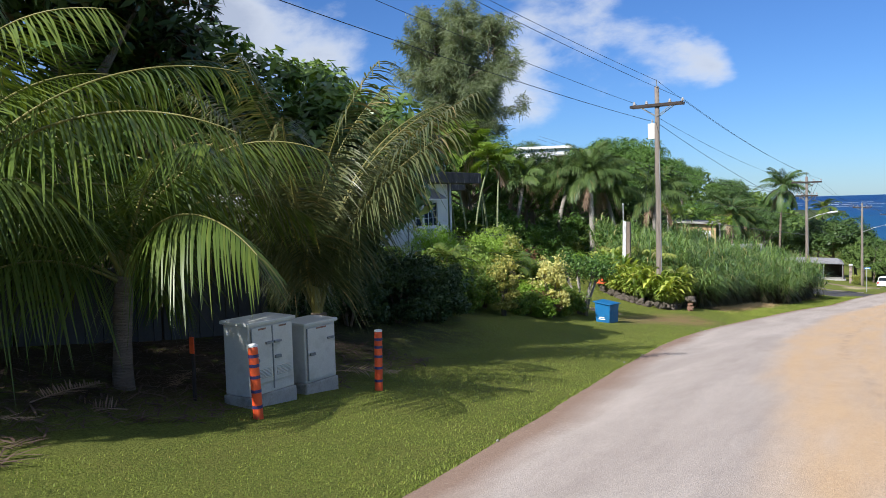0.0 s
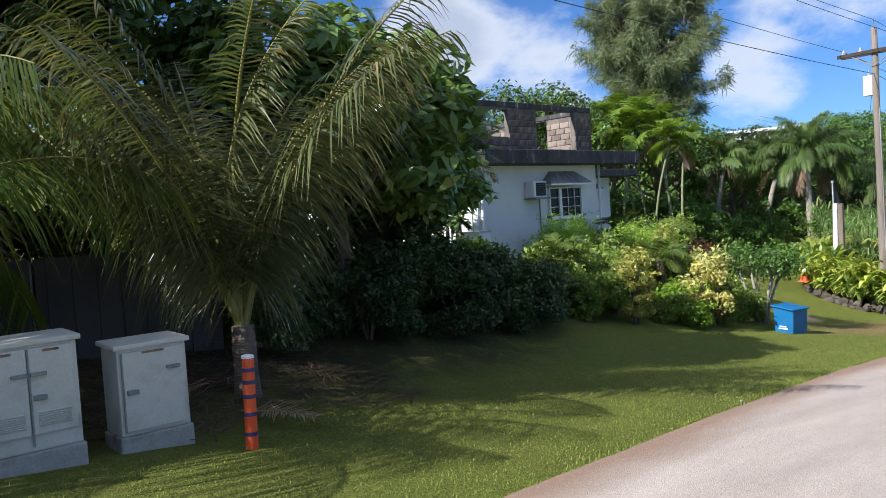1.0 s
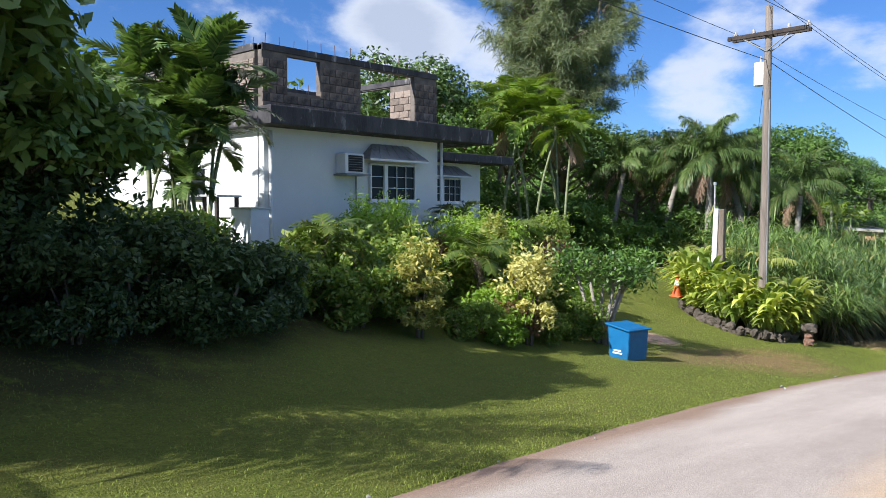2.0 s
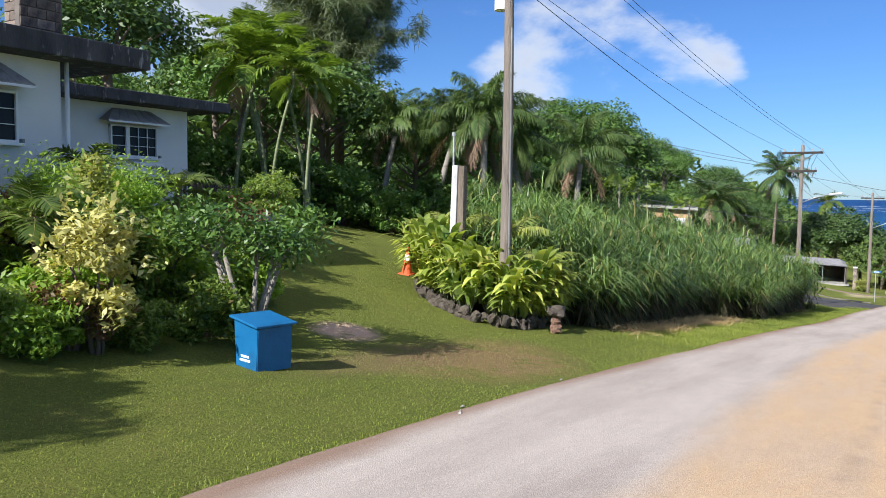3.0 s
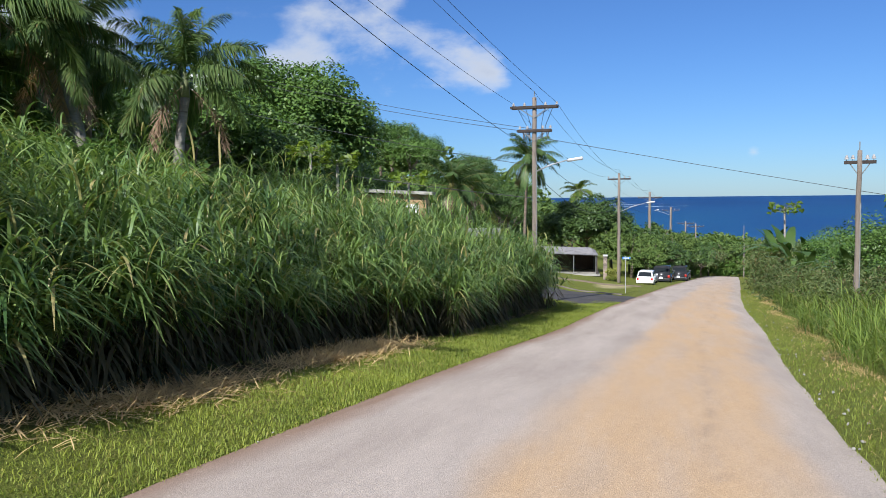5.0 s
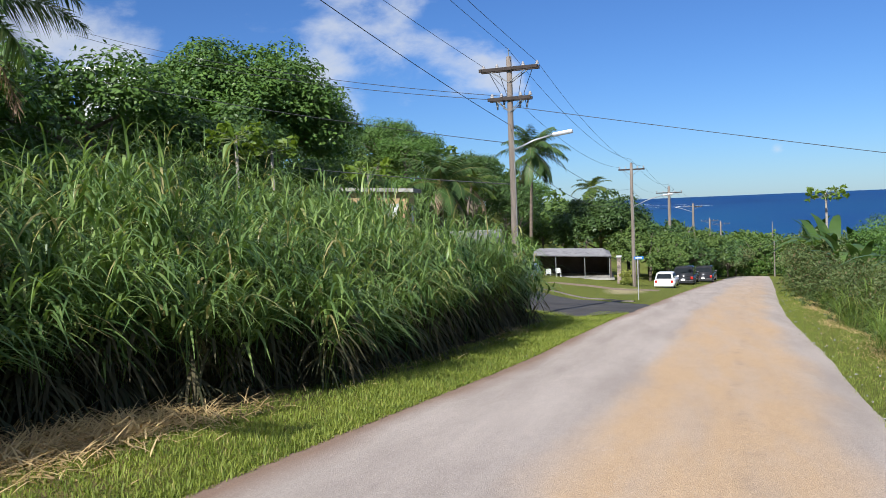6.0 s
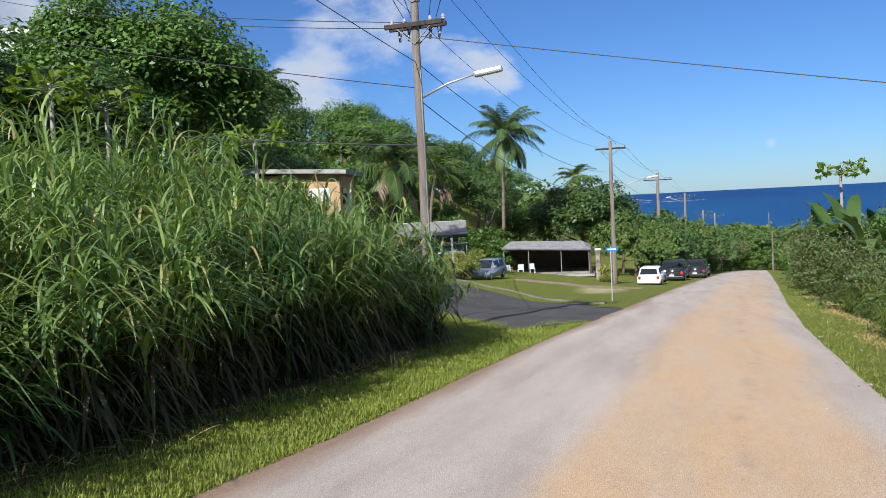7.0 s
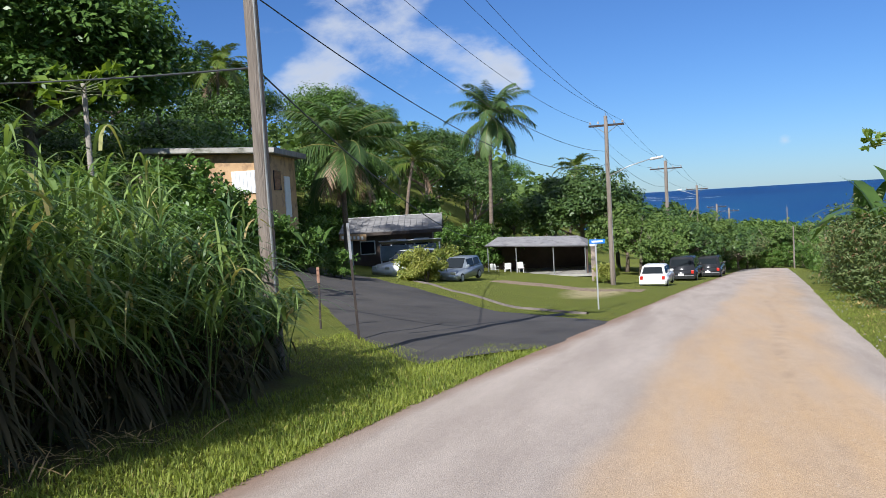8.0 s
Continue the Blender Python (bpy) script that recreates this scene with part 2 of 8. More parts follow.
def lawn_material():
    mt, nt, bs = nodes("mown_lawn")
    p = position(nt)
    base = mixed(nt, noise_fac(nt, p, 0.5, 6), (0.135, 0.18, 0.028), (0.22, 0.245, 0.042))
    base = mixed(nt, noise_fac(nt, p, 5.0, 6, lo=0.3, hi=0.7), base, (0.155, 0.19, 0.036))
    clump = noise_fac(nt, p, 11.0, 6, 0.7, 0.36, 0.64)
    base = mixed(nt, 0.75, base, mixed(nt, clump, (0.32, 0.34, 0.30), (0.68, 0.68, 0.66)), "OVERLAY")
    base = mixed(nt, maths(nt, "MULTIPLY", noise_fac(nt, p, 1.1, 7, 0.7, 0.48, 0.66), 0.5), base, (0.23, 0.19, 0.06))
    base = mixed(nt, maths(nt, "MULTIPLY", noise_fac(nt, p, 2.6, 6, 0.7, 0.5, 0.66), 0.45), base, (0.07, 0.115, 0.02))
    fine = noise_fac(nt, stretch(nt, p, (1, 1, 0.3)), 34, 6, 0.7, 0.25, 0.75)
    base = mixed(nt, 0.55, base, mixed(nt, fine, (0.03, 0.045, 0.010), (0.34, 0.35, 0.085)))
    sepn = nt.nodes.new("ShaderNodeSeparateXYZ")
    nt.links.new(p, sepn.inputs[0])
    # worn drive and bare soil; dark tones by trees and tall grass include painted shade
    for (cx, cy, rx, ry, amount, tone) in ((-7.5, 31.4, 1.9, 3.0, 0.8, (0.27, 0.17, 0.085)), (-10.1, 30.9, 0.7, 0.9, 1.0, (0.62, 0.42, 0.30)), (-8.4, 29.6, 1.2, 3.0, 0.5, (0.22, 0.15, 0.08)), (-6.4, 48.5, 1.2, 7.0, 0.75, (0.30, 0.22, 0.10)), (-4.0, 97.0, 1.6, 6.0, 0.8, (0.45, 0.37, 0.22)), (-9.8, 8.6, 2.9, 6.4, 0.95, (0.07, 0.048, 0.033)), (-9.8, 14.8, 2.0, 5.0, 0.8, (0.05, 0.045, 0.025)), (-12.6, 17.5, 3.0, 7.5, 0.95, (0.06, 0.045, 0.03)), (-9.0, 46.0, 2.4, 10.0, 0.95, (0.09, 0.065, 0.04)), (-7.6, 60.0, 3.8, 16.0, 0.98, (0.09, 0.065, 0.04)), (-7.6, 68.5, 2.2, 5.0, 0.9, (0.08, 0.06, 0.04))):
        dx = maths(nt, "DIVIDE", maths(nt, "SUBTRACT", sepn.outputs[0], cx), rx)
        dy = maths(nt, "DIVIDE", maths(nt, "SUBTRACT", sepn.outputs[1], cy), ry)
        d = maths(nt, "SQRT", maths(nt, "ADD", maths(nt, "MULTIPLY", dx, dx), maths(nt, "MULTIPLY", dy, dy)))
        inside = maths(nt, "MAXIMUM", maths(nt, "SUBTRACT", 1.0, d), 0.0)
        wear_and_shade = maths(nt, "MULTIPLY", inside, noise_fac(nt, p, 1.8, 8, 0.7, 0.32, 0.55))
        wear_and_shade = maths(nt, "MINIMUM", maths(nt, "MULTIPLY", wear_and_shade, 2.2 * amount), amount)
        base = mixed(nt, wear_and_shade, base, mixed(nt, fine, tone, tuple(x * 1.5 for x in tone)))
    # darker earth colour under the trees and the wood, painting in their shade
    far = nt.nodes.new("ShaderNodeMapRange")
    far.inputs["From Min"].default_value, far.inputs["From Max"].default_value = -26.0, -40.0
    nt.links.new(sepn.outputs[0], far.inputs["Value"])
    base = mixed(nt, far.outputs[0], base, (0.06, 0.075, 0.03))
    nt.links.new(base, bs.inputs["Base Color"])
    bs.inputs["Roughness"].default_value = 0.95
    bs.inputs["Specular IOR Level"].default_value = 0.1
    relief(nt, bs, fine, 0.9, 0.04)
    return mt


def sea_material():
    mt, nt, bs = nodes("sea")
    p = position(nt)
    sepn = nt.nodes.new("ShaderNodeSeparateXYZ")
    nt.links.new(p, sepn.inputs[0])
    far = nt.nodes.new("ShaderNodeMapRange")
    far.inputs["From Min"].default_value, far.inputs["From Max"].default_value = 300.0, 1500.0
    nt.links.new(sepn.outputs[1], far.inputs["Value"])
    col = mixed(nt, far.outputs[0], (0.012, 0.10, 0.20), (0.004, 0.035, 0.13))
    col = mixed(nt, noise_fac(nt, stretch(nt, p, (0.004, 0.0012, 1)), 1.0, 4), col, (0.006, 0.05, 0.16))
    nt.links.new(col, bs.inputs["Base Color"])
    bs.inputs["Roughness"].default_value = 0.45
    bs.inputs["Specular IOR Level"].default_value = 0.12
    relief(nt, bs, noise_fac(nt, p, 0.25, 5, lo=0.2, hi=0.8), 0.5, 1.2)
    return mt


M = {}
M["road"] = road_material()
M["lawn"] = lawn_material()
M["sea"] = sea_material()
M["surf"] = surf("surf", (0.75, 0.8, 0.82), (0.6, 0.7, 0.75), 0.05, 0.8)
M["asphalt"] = surf("dark_asphalt", (0.056, 0.050, 0.046), (0.082, 0.073, 0.066), 0.6, 0.85, 60, 0.4, 0.006, stain=(0.038, 0.034, 0.031), stain_scale=0.4)
M["tar"] = surf("tar_patch", (0.018, 0.018, 0.019), (0.026, 0.026, 0.027), 2, 0.7, 60, 0.3, 0.004)
M["kerb"] = surf("weathered_kerb_concrete", (0.30, 0.29, 0.26), (0.42, 0.40, 0.36), 2, 0.9, 40, 0.4, 0.01, stain=(0.12, 0.12, 0.09), stain_scale=1.5)
M["white_wall"] = surf("white_painted_wall", (0.68, 0.69, 0.70), (0.74, 0.75, 0.75), 1.2, 0.75, 60, 0.15, 0.004, stain=(0.52, 0.52, 0.50), stain_scale=0.9, stain_lo=0.58, stain_hi=0.85)
M["mould"] = surf("mould_stained_concrete", (0.03, 0.029, 0.034), (0.085, 0.08, 0.085), 2.6, 0.95, 30, 0.5, 0.01, stain=(0.42, 0.40, 0.39), stain_scale=4.2, stain_lo=0.57, stain_hi=0.72, squash=(1, 1, 0.3))
M["block"] = surf("bare_concrete_block", (0.22, 0.175, 0.145), (0.38, 0.30, 0.24), 3.0, 0.95, 45, 0.7, 0.012, stain=(0.07, 0.058, 0.054), stain_scale=1.7, stain_lo=0.40, stain_hi=0.62, vary=0.7)
M["mortar"] = surf("mortar", (0.12, 0.10, 0.088), (0.20, 0.17, 0.145), 4, 0.95, 60, 0.4, 0.006, stain=(0.09, 0.08, 0.075), stain_scale=1.2)
M["awning"] = surf("weathered_grey_awning", (0.22, 0.21, 0.215), (0.33, 0.315, 0.31), 1.4, 0.7, 30, 0.2, 0.004, stain=(0.12, 0.11, 0.11), stain_scale=2)
M["white_frame"] = surf("white_window_frame", (0.72, 0.73, 0.74), (0.80, 0.81, 0.81), 5, 0.5, 60, 0.05, 0.002)
M["rebar"] = surf("rusty_steel", (0.11, 0.055, 0.035), (0.19, 0.095, 0.055), 8, 0.8, 60, 0.3, 0.002, metal=0.3)
M["galv"] = surf("galvanised_steel", (0.40, 0.41, 0.42), (0.55, 0.56, 0.57), 4, 0.5, 40, 0.1, 0.002, metal=0.6, stain=(0.26, 0.20, 0.16), stain_scale=1.5)
M["dull_metal"] = surf("dull_grey_metal", (0.19, 0.20, 0.20), (0.27, 0.28, 0.28), 4, 0.6, 40, 0.1, 0.002, metal=0.3)
M["corrugated"] = surf("weathered_corrugated_iron", (0.27, 0.25, 0.22), (0.42, 0.39, 0.34), 1.5, 0.6, 30, 0.2, 0.004, metal=0.25, stain=(0.16, 0.10, 0.06), stain_scale=1.4)
M["dark_sheet"] = surf("dark_fence_sheet", (0.045, 0.042, 0.042), (0.075, 0.07, 0.068), 1.2, 0.8, 30, 0.2, 0.004)
M["cabinet"] = surf("pale_grey_green_cabinet_paint", (0.53, 0.52, 0.47), (0.60, 0.59, 0.53), 2.5, 0.5, 70, 0.06, 0.002, stain=(0.40, 0.39, 0.34), stain_scale=2.2)
M["bollard"] = surf("orange_bollard_plastic", (0.86, 0.085, 0.02), (0.78, 0.12, 0.03), 6, 0.5, 50, 0.08, 0.002, stain=(0.50, 0.07, 0.03), stain_scale=5)
M["navy"] = surf("navy_reflective_band", (0.03, 0.03, 0.11), (0.05, 0.05, 0.16), 10, 0.4, 50, 0.05, 0.001)
M["bin"] = surf("blue_painted_plywood", (0.006, 0.115, 0.29), (0.010, 0.145, 0.34), 3, 0.5, 50, 0.1, 0.003, stain=(0.008, 0.085, 0.21), stain_scale=2)
M["paint_white"] = surf("white_paint", (0.72, 0.72, 0.70), (0.80, 0.80, 0.78), 6, 0.6, 60, 0.1, 0.002)
M["pole_wood"] = surf("weathered_pole_timber", (0.17, 0.14, 0.115), (0.30, 0.25, 0.21), 1.6, 0.9, 18, 0.8, 0.02, stain=(0.10, 0.075, 0.06), stain_scale=1.6, squash=(3, 3, 0.16))
M["dark_wood"] = surf("dark_crossarm_timber", (0.03, 0.023, 0.02), (0.062, 0.048, 0.042), 3, 0.9, 25, 0.6, 0.01, squash=(1, 1, 1))
M["grey_post"] = surf("whitewashed_concrete_post", (0.52, 0.53, 0.54), (0.68, 0.69, 0.70), 1.5, 0.9, 30, 0.3, 0.01, stain=(0.26, 0.25, 0.23), stain_scale=1.8, squash=(2, 2, 0.4))
M["wire"] = surf("cable_sheath", (0.035, 0.037, 0.042), (0.05, 0.052, 0.056), 3, 0.6, 30, 0.0, 0.001)
M["porcelain"] = surf("grey_porcelain", (0.30, 0.28, 0.27), (0.40, 0.38, 0.37), 6, 0.35, 40, 0.0, 0.001)
M["rock"] = surf("lava_and_coral_rock", (0.09, 0.07, 0.056), (0.21, 0.17, 0.135), 2.6, 0.95, 22, 0.9, 0.03, stain=(0.07, 0.075, 0.05), stain_scale=3, vary=0.4)
M["rust_rock"] = surf("reddish_rock", (0.26, 0.13, 0.085), (0.40, 0.24, 0.17), 4, 0.95, 22, 0.9, 0.03, stain=(0.12, 0.09, 0.07), stain_scale=4)
M["trunk_pale"] = surf("pale_palm_bark", (0.23, 0.205, 0.175), (0.36, 0.325, 0.28), 2, 0.9, 20, 0.6, 0.02, stain=(0.17, 0.145, 0.12), stain_scale=2, squash=(0.4, 0.4, 3))
M["trunk_dark"] = surf("brown_palm_bark", (0.13, 0.10, 0.075), (0.24, 0.185, 0.14), 2, 0.95, 16, 0.9, 0.03, squash=(0.5, 0.5, 3))
M["bark"] = surf("grey_brown_bark", (0.14, 0.11, 0.085), (0.25, 0.20, 0.155), 3, 0.95, 20, 0.9, 0.03, squash=(2, 2, 0.4))
M["cane"] = surf("bamboo_green_stem", (0.10, 0.13, 0.05), (0.24, 0.26, 0.13), 2, 0.6, 20, 0.2, 0.01, squash=(0.5, 0.5, 4))
M["litter"] = surf("dead_frond_litter", (0.17, 0.115, 0.075), (0.34, 0.255, 0.175), 4, 0.95, 30, 0.5, 0.02)
M["cone"] = surf("orange_cone_rubber", (0.80, 0.11, 0.03), (0.70, 0.14, 0.05), 8, 0.6, 40, 0.1, 0.002)
M["orange_wall"] = surf("faded_orange_wall", (0.46, 0.29, 0.15), (0.54, 0.36, 0.20), 1.2, 0.85, 40, 0.2, 0.004, stain=(0.2, 0.12, 0.08), stain_scale=1.4)
M["roof_grey"] = surf("weathered_grey_roof", (0.17, 0.165, 0.165), (0.29, 0.28, 0.275), 1.0, 0.85, 30, 0.3, 0.01, stain=(0.11, 0.10, 0.10), stain_scale=0.8, squash=(1, 3, 1))
M["tin"] = surf("pale_tin_roof", (0.42, 0.43, 0.43), (0.58, 0.59, 0.58), 1.0, 0.5, 30, 0.2, 0.004, metal=0.35, stain=(0.30, 0.24, 0.19), stain_scale=0.8)
# brown wall tone with the shade under eaves and carport painted in
M["shade_wall"] = surf("brown_wall_shade_tone", (0.075, 0.05, 0.042), (0.12, 0.085, 0.07), 1.5, 0.9, 30, 0.2, 0.004)
M["car_white"] = surf("white_car_paint", (0.74, 0.75, 0.76), (0.80, 0.80, 0.81), 2, 0.25, 60, 0.0, 0.001)
M["car_dark"] = surf("dark_car_paint", (0.03, 0.032, 0.035), (0.045, 0.046, 0.05), 2, 0.22, 60, 0.0, 0.001, metal=0.3)
M["car_silver"] = surf("silver_blue_car_paint", (0.30, 0.34, 0.38), (0.36, 0.40, 0.44), 2, 0.3, 60, 0.0, 0.001, metal=0.5)
M["tyre"] = surf("tyre_rubber", (0.018, 0.018, 0.018), (0.03, 0.03, 0.03), 6, 0.85, 60, 0.2, 0.003)
M["red_lamp"] = surf("red_lamp_lens", (0.42, 0.015, 0.012), (0.5, 0.03, 0.02), 6, 0.25, 60, 0.0, 0.001)
M["blue_sign"] = surf("blue_sign_enamel", (0.015, 0.15, 0.52), (0.02, 0.19, 0.6), 6, 0.4, 60, 0.0, 0.001)
M["sign_white"] = surf("white_sign_sheet", (0.76, 0.77, 0.78), (0.82, 0.82, 0.82), 6, 0.45, 60, 0.0, 0.001)
M["sign_black"] = surf("black_sign_paint", (0.012, 0.012, 0.012), (0.02, 0.02, 0.02), 6, 0.5, 60, 0.0, 0.001)
M["plastic_white"] = surf("white_plastic", (0.72, 0.72, 0.70), (0.78, 0.78, 0.77), 5, 0.45, 60, 0.0, 0.001)
M["dark_inside"] = surf("dark_interior", (0.012, 0.012, 0.013), (0.02, 0.02, 0.022), 3, 0.8, 30, 0.0, 0.001)
M["blue_dull"] = surf("faded_blue_tarpaulin", (0.10, 0.14, 0.17), (0.17, 0.22, 0.26), 1.5, 0.7, 30, 0.1, 0.004)
M["orange_rope"] = surf("orange_hose", (0.62, 0.13, 0.035), (0.7, 0.18, 0.05), 8, 0.6, 50, 0.1, 0.002)

glass_mt, glass_nt, glass_bs = nodes("window_glass")
glass_bs.inputs["Base Color"].default_value = (0.02, 0.025, 0.03, 1)
glass_bs.inputs["Roughness"].default_value = 0.08
glass_bs.inputs["Specular IOR Level"].default_value = 0.1
relief(glass_nt, glass_bs, noise_fac(glass_nt, local(glass_nt), 2.0, 2), 0.05, 0.01)
M["glass"] = glass_mt

M["l_palm"] = leaf("coconut_leaflet", (0.028, 0.058, 0.010), (0.046, 0.083, 0.013), (0.085, 0.115, 0.017), 0.37, 0.24, dry=(0.24, 0.18, 0.06), dry_share=0.06)
M["l_litter"] = leaf("rotting_leaf_litter", (0.03, 0.02, 0.014), (0.06, 0.04, 0.026), (0.11, 0.078, 0.05), 0.9, 0.1)
M["midrib"] = surf("yellow_green_midrib", (0.15, 0.15, 0.04), (0.24, 0.21, 0.06), 3, 0.5, 30, 0.1, 0.003)
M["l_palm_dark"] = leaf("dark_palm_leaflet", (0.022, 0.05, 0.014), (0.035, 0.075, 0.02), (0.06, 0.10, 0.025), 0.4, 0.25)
M["l_palm_dead"] = leaf("dead_palm_leaflet", (0.11, 0.075, 0.045), (0.17, 0.12, 0.075), (0.24, 0.18, 0.11), 0.8, 0.2)
M["l_foxtail"] = leaf("bushy_palm_leaflet", (0.027, 0.062, 0.018), (0.052, 0.098, 0.026), (0.10, 0.145, 0.042), 0.42, 0.28, dry=(0.24, 0.17, 0.08), dry_share=0.04)
M["l_areca"] = leaf("areca_leaflet", (0.045, 0.095, 0.015), (0.08, 0.145, 0.02), (0.15, 0.21, 0.032), 0.4, 0.38)
M["l_palm_dry"] = leaf("sun_dried_palm_leaflet", (0.022, 0.042, 0.014), (0.04, 0.06, 0.02), (0.095, 0.105, 0.04), 0.35, 0.2, dry=(0.30, 0.22, 0.10), dry_share=0.12)
M["l_tree"] = leaf("broad_tree_leaf", (0.023, 0.058, 0.012), (0.044, 0.099, 0.017), (0.085, 0.15, 0.028), 0.4, 0.2)
M["l_dark"] = leaf("dark_tree_leaf", (0.020, 0.047, 0.013), (0.035, 0.075, 0.018), (0.066, 0.112, 0.026), 0.42, 0.22)
M["l_bright"] = leaf("bright_shrub_leaf", (0.07, 0.14, 0.018), (0.125, 0.225, 0.026), (0.22, 0.32, 0.052), 0.45, 0.4)
M["l_shrub"] = leaf("hedge_leaf", (0.044, 0.095, 0.019), (0.092, 0.165, 0.03), (0.19, 0.25, 0.054), 0.42, 0.4, dry=(0.24, 0.17, 0.07), dry_share=0.05)
M["l_yellow"] = leaf("yellow_croton_leaf", (0.12, 0.15, 0.03), (0.27, 0.28, 0.07), (0.40, 0.39, 0.14), 0.45, 0.25)
M["l_croton"] = leaf("croton_leaf", (0.06, 0.10, 0.02), (0.19, 0.21, 0.045), (0.34, 0.32, 0.10), 0.45, 0.3)
M["l_yellowgreen"] = leaf("variegated_shrub_leaf", (0.07, 0.12, 0.02), (0.14, 0.19, 0.035), (0.26, 0.27, 0.07), 0.45, 0.3)
M["l_breadfruit"] = leaf("breadfruit_leaf", (0.024, 0.06, 0.014), (0.055, 0.115, 0.024), (0.14, 0.21, 0.05), 0.3, 0.25)
M["l_mango"] = leaf("mango_leaf", (0.014, 0.03, 0.010), (0.022, 0.045, 0.013), (0.035, 0.06, 0.018), 0.4, 0.15, dry=(0.085, 0.03, 0.025), dry_share=0.16)
M["l_manila"] = leaf("manila_palm_leaflet", (0.018, 0.045, 0.014), (0.042, 0.085, 0.024), (0.11, 0.17, 0.04), 0.35, 0.25)
M["l_under"] = leaf("shade_darkened_understorey_leaf", (0.016, 0.036, 0.013), (0.030, 0.060, 0.019), (0.06, 0.095, 0.028), 0.5, 0.15)
M["l_red"] = leaf("reddish_shrub_leaf", (0.07, 0.035, 0.02), (0.13, 0.05, 0.03), (0.10, 0.09, 0.03), 0.5, 0.25)
M["l_casuarina"] = leaf("casuarina_needle", (0.055, 0.08, 0.038), (0.085, 0.115, 0.055), (0.13, 0.16, 0.08), 0.6, 0.35)
M["l_ginger"] = leaf("variegated_ginger_leaf", (0.045, 0.095, 0.018), (0.085, 0.16, 0.026), (0.38, 0.42, 0.085), 0.3, 0.36, dry=(0.34, 0.22, 0.07), dry_share=0.07)
M["l_napier"] = leaf("napier_grass_blade", (0.018, 0.048, 0.013), (0.042, 0.095, 0.025), (0.155, 0.225, 0.06), 0.38, 0.3, dry=(0.38, 0.30, 0.14), dry_share=0.09)
M["l_rough"] = leaf("rough_roadside_grass", (0.035, 0.075, 0.012), (0.065, 0.12, 0.018), (0.13, 0.175, 0.03), 0.6, 0.3, dry=(0.30, 0.24, 0.10), dry_share=0.06)
M["l_scrub"] = leaf("grey_green_scrub_leaf", (0.028, 0.055, 0.016), (0.055, 0.09, 0.026), (0.10, 0.135, 0.045), 0.55, 0.28, dry=(0.20, 0.12, 0.07), dry_share=0.10)
M["l_thatch"] = leaf("shade_darkened_dead_grass", (0.020, 0.028, 0.010), (0.038, 0.042, 0.016), (0.075, 0.065, 0.03), 0.8, 0.15)
M["l_lawn"] = leaf("lawn_blade", (0.066, 0.106, 0.014), (0.106, 0.148, 0.02), (0.155, 0.19, 0.031), 0.6, 0.32, dry=(0.28, 0.23, 0.08), dry_share=0.05)
M["l_verge"] = leaf("verge_grass_blade", (0.065, 0.105, 0.013), (0.115, 0.158, 0.02), (0.19, 0.225, 0.035), 0.55, 0.32, dry=(0.32, 0.26, 0.09), dry_share=0.07)
M["l_hay"] = leaf("dry_cut_grass", (0.22, 0.15, 0.06), (0.36, 0.27, 0.11), (0.47, 0.38, 0.17), 0.8, 0.2)
M["l_banana"] = leaf("banana_leaf", (0.024, 0.058, 0.014), (0.04, 0.085, 0.018), (0.07, 0.125, 0.026), 0.4, 0.35, dry=(0.25, 0.2, 0.08), dry_share=0.05)
M["l_papaya"] = leaf("papaya_leaf", (0.05, 0.10, 0.012), (0.09, 0.15, 0.018), (0.14, 0.20, 0.026), 0.45, 0.35)
M["l_far"] = leaf("far_wood_leaf", (0.03, 0.065, 0.014), (0.055, 0.10, 0.02), (0.09, 0.14, 0.03), 0.6, 0.25)

# ---- small building kit ----
def part(name, bm, material, parent, label="", smooth=False):
    me = bpy.data.meshes.new(name)
    bmesh.ops.recalc_face_normals(bm, faces=bm.faces)
    bm.to_mesh(me)
    bm.free()
    me.materials.append(M[material] if isinstance(material, str) else material)
    if smooth:
        me.polygons.foreach_set("use_smooth", [True] * len(me.polygons))
    ob = new(name, me)
    ob.parent = parent
    if label:
        ob["label"] = label
    return ob


def shared(name, ob, parent, m=None):
    """Another part on the same mesh."""
    o = new(name, ob.data)
    o.parent = parent
    if m is not None:
        o.matrix_basis = m
    return o


def thing(name, m, label, category, group="", kind=""):
    ob = new(name)
    ob.empty_display_size = 0.2
    ob.matrix_basis = m
    return tagged(ob, label, category, group, kind)


def B():
    return bmesh.new()


def box(bm, size, at=(0, 0, 0), rot=(0, 0, 0), bevel=0.0, taper=1.0):
    """A box by its full size and its centre; the top may taper."""
    made = bmesh.ops.create_cube(bm, size=1.0)["verts"]
    for v in made:
        k = taper if v.co.z > 0 else 1.0
        v.co = Vector((v.co.x * size[0] * k, v.co.y * size[1] * k, v.co.z * size[2]))
    if bevel:
        edges = list({e for v in made for e in v.link_edges})
        made = list({v for f in bmesh.ops.bevel(bm, geom=edges, offset=bevel, segments=2, affect="EDGES", profile=0.6)["faces"] for v in f.verts} | {v for v in made if v.is_valid})
    bmesh.ops.transform(bm, matrix=pose(*at, *rot), verts=made)
    return bm


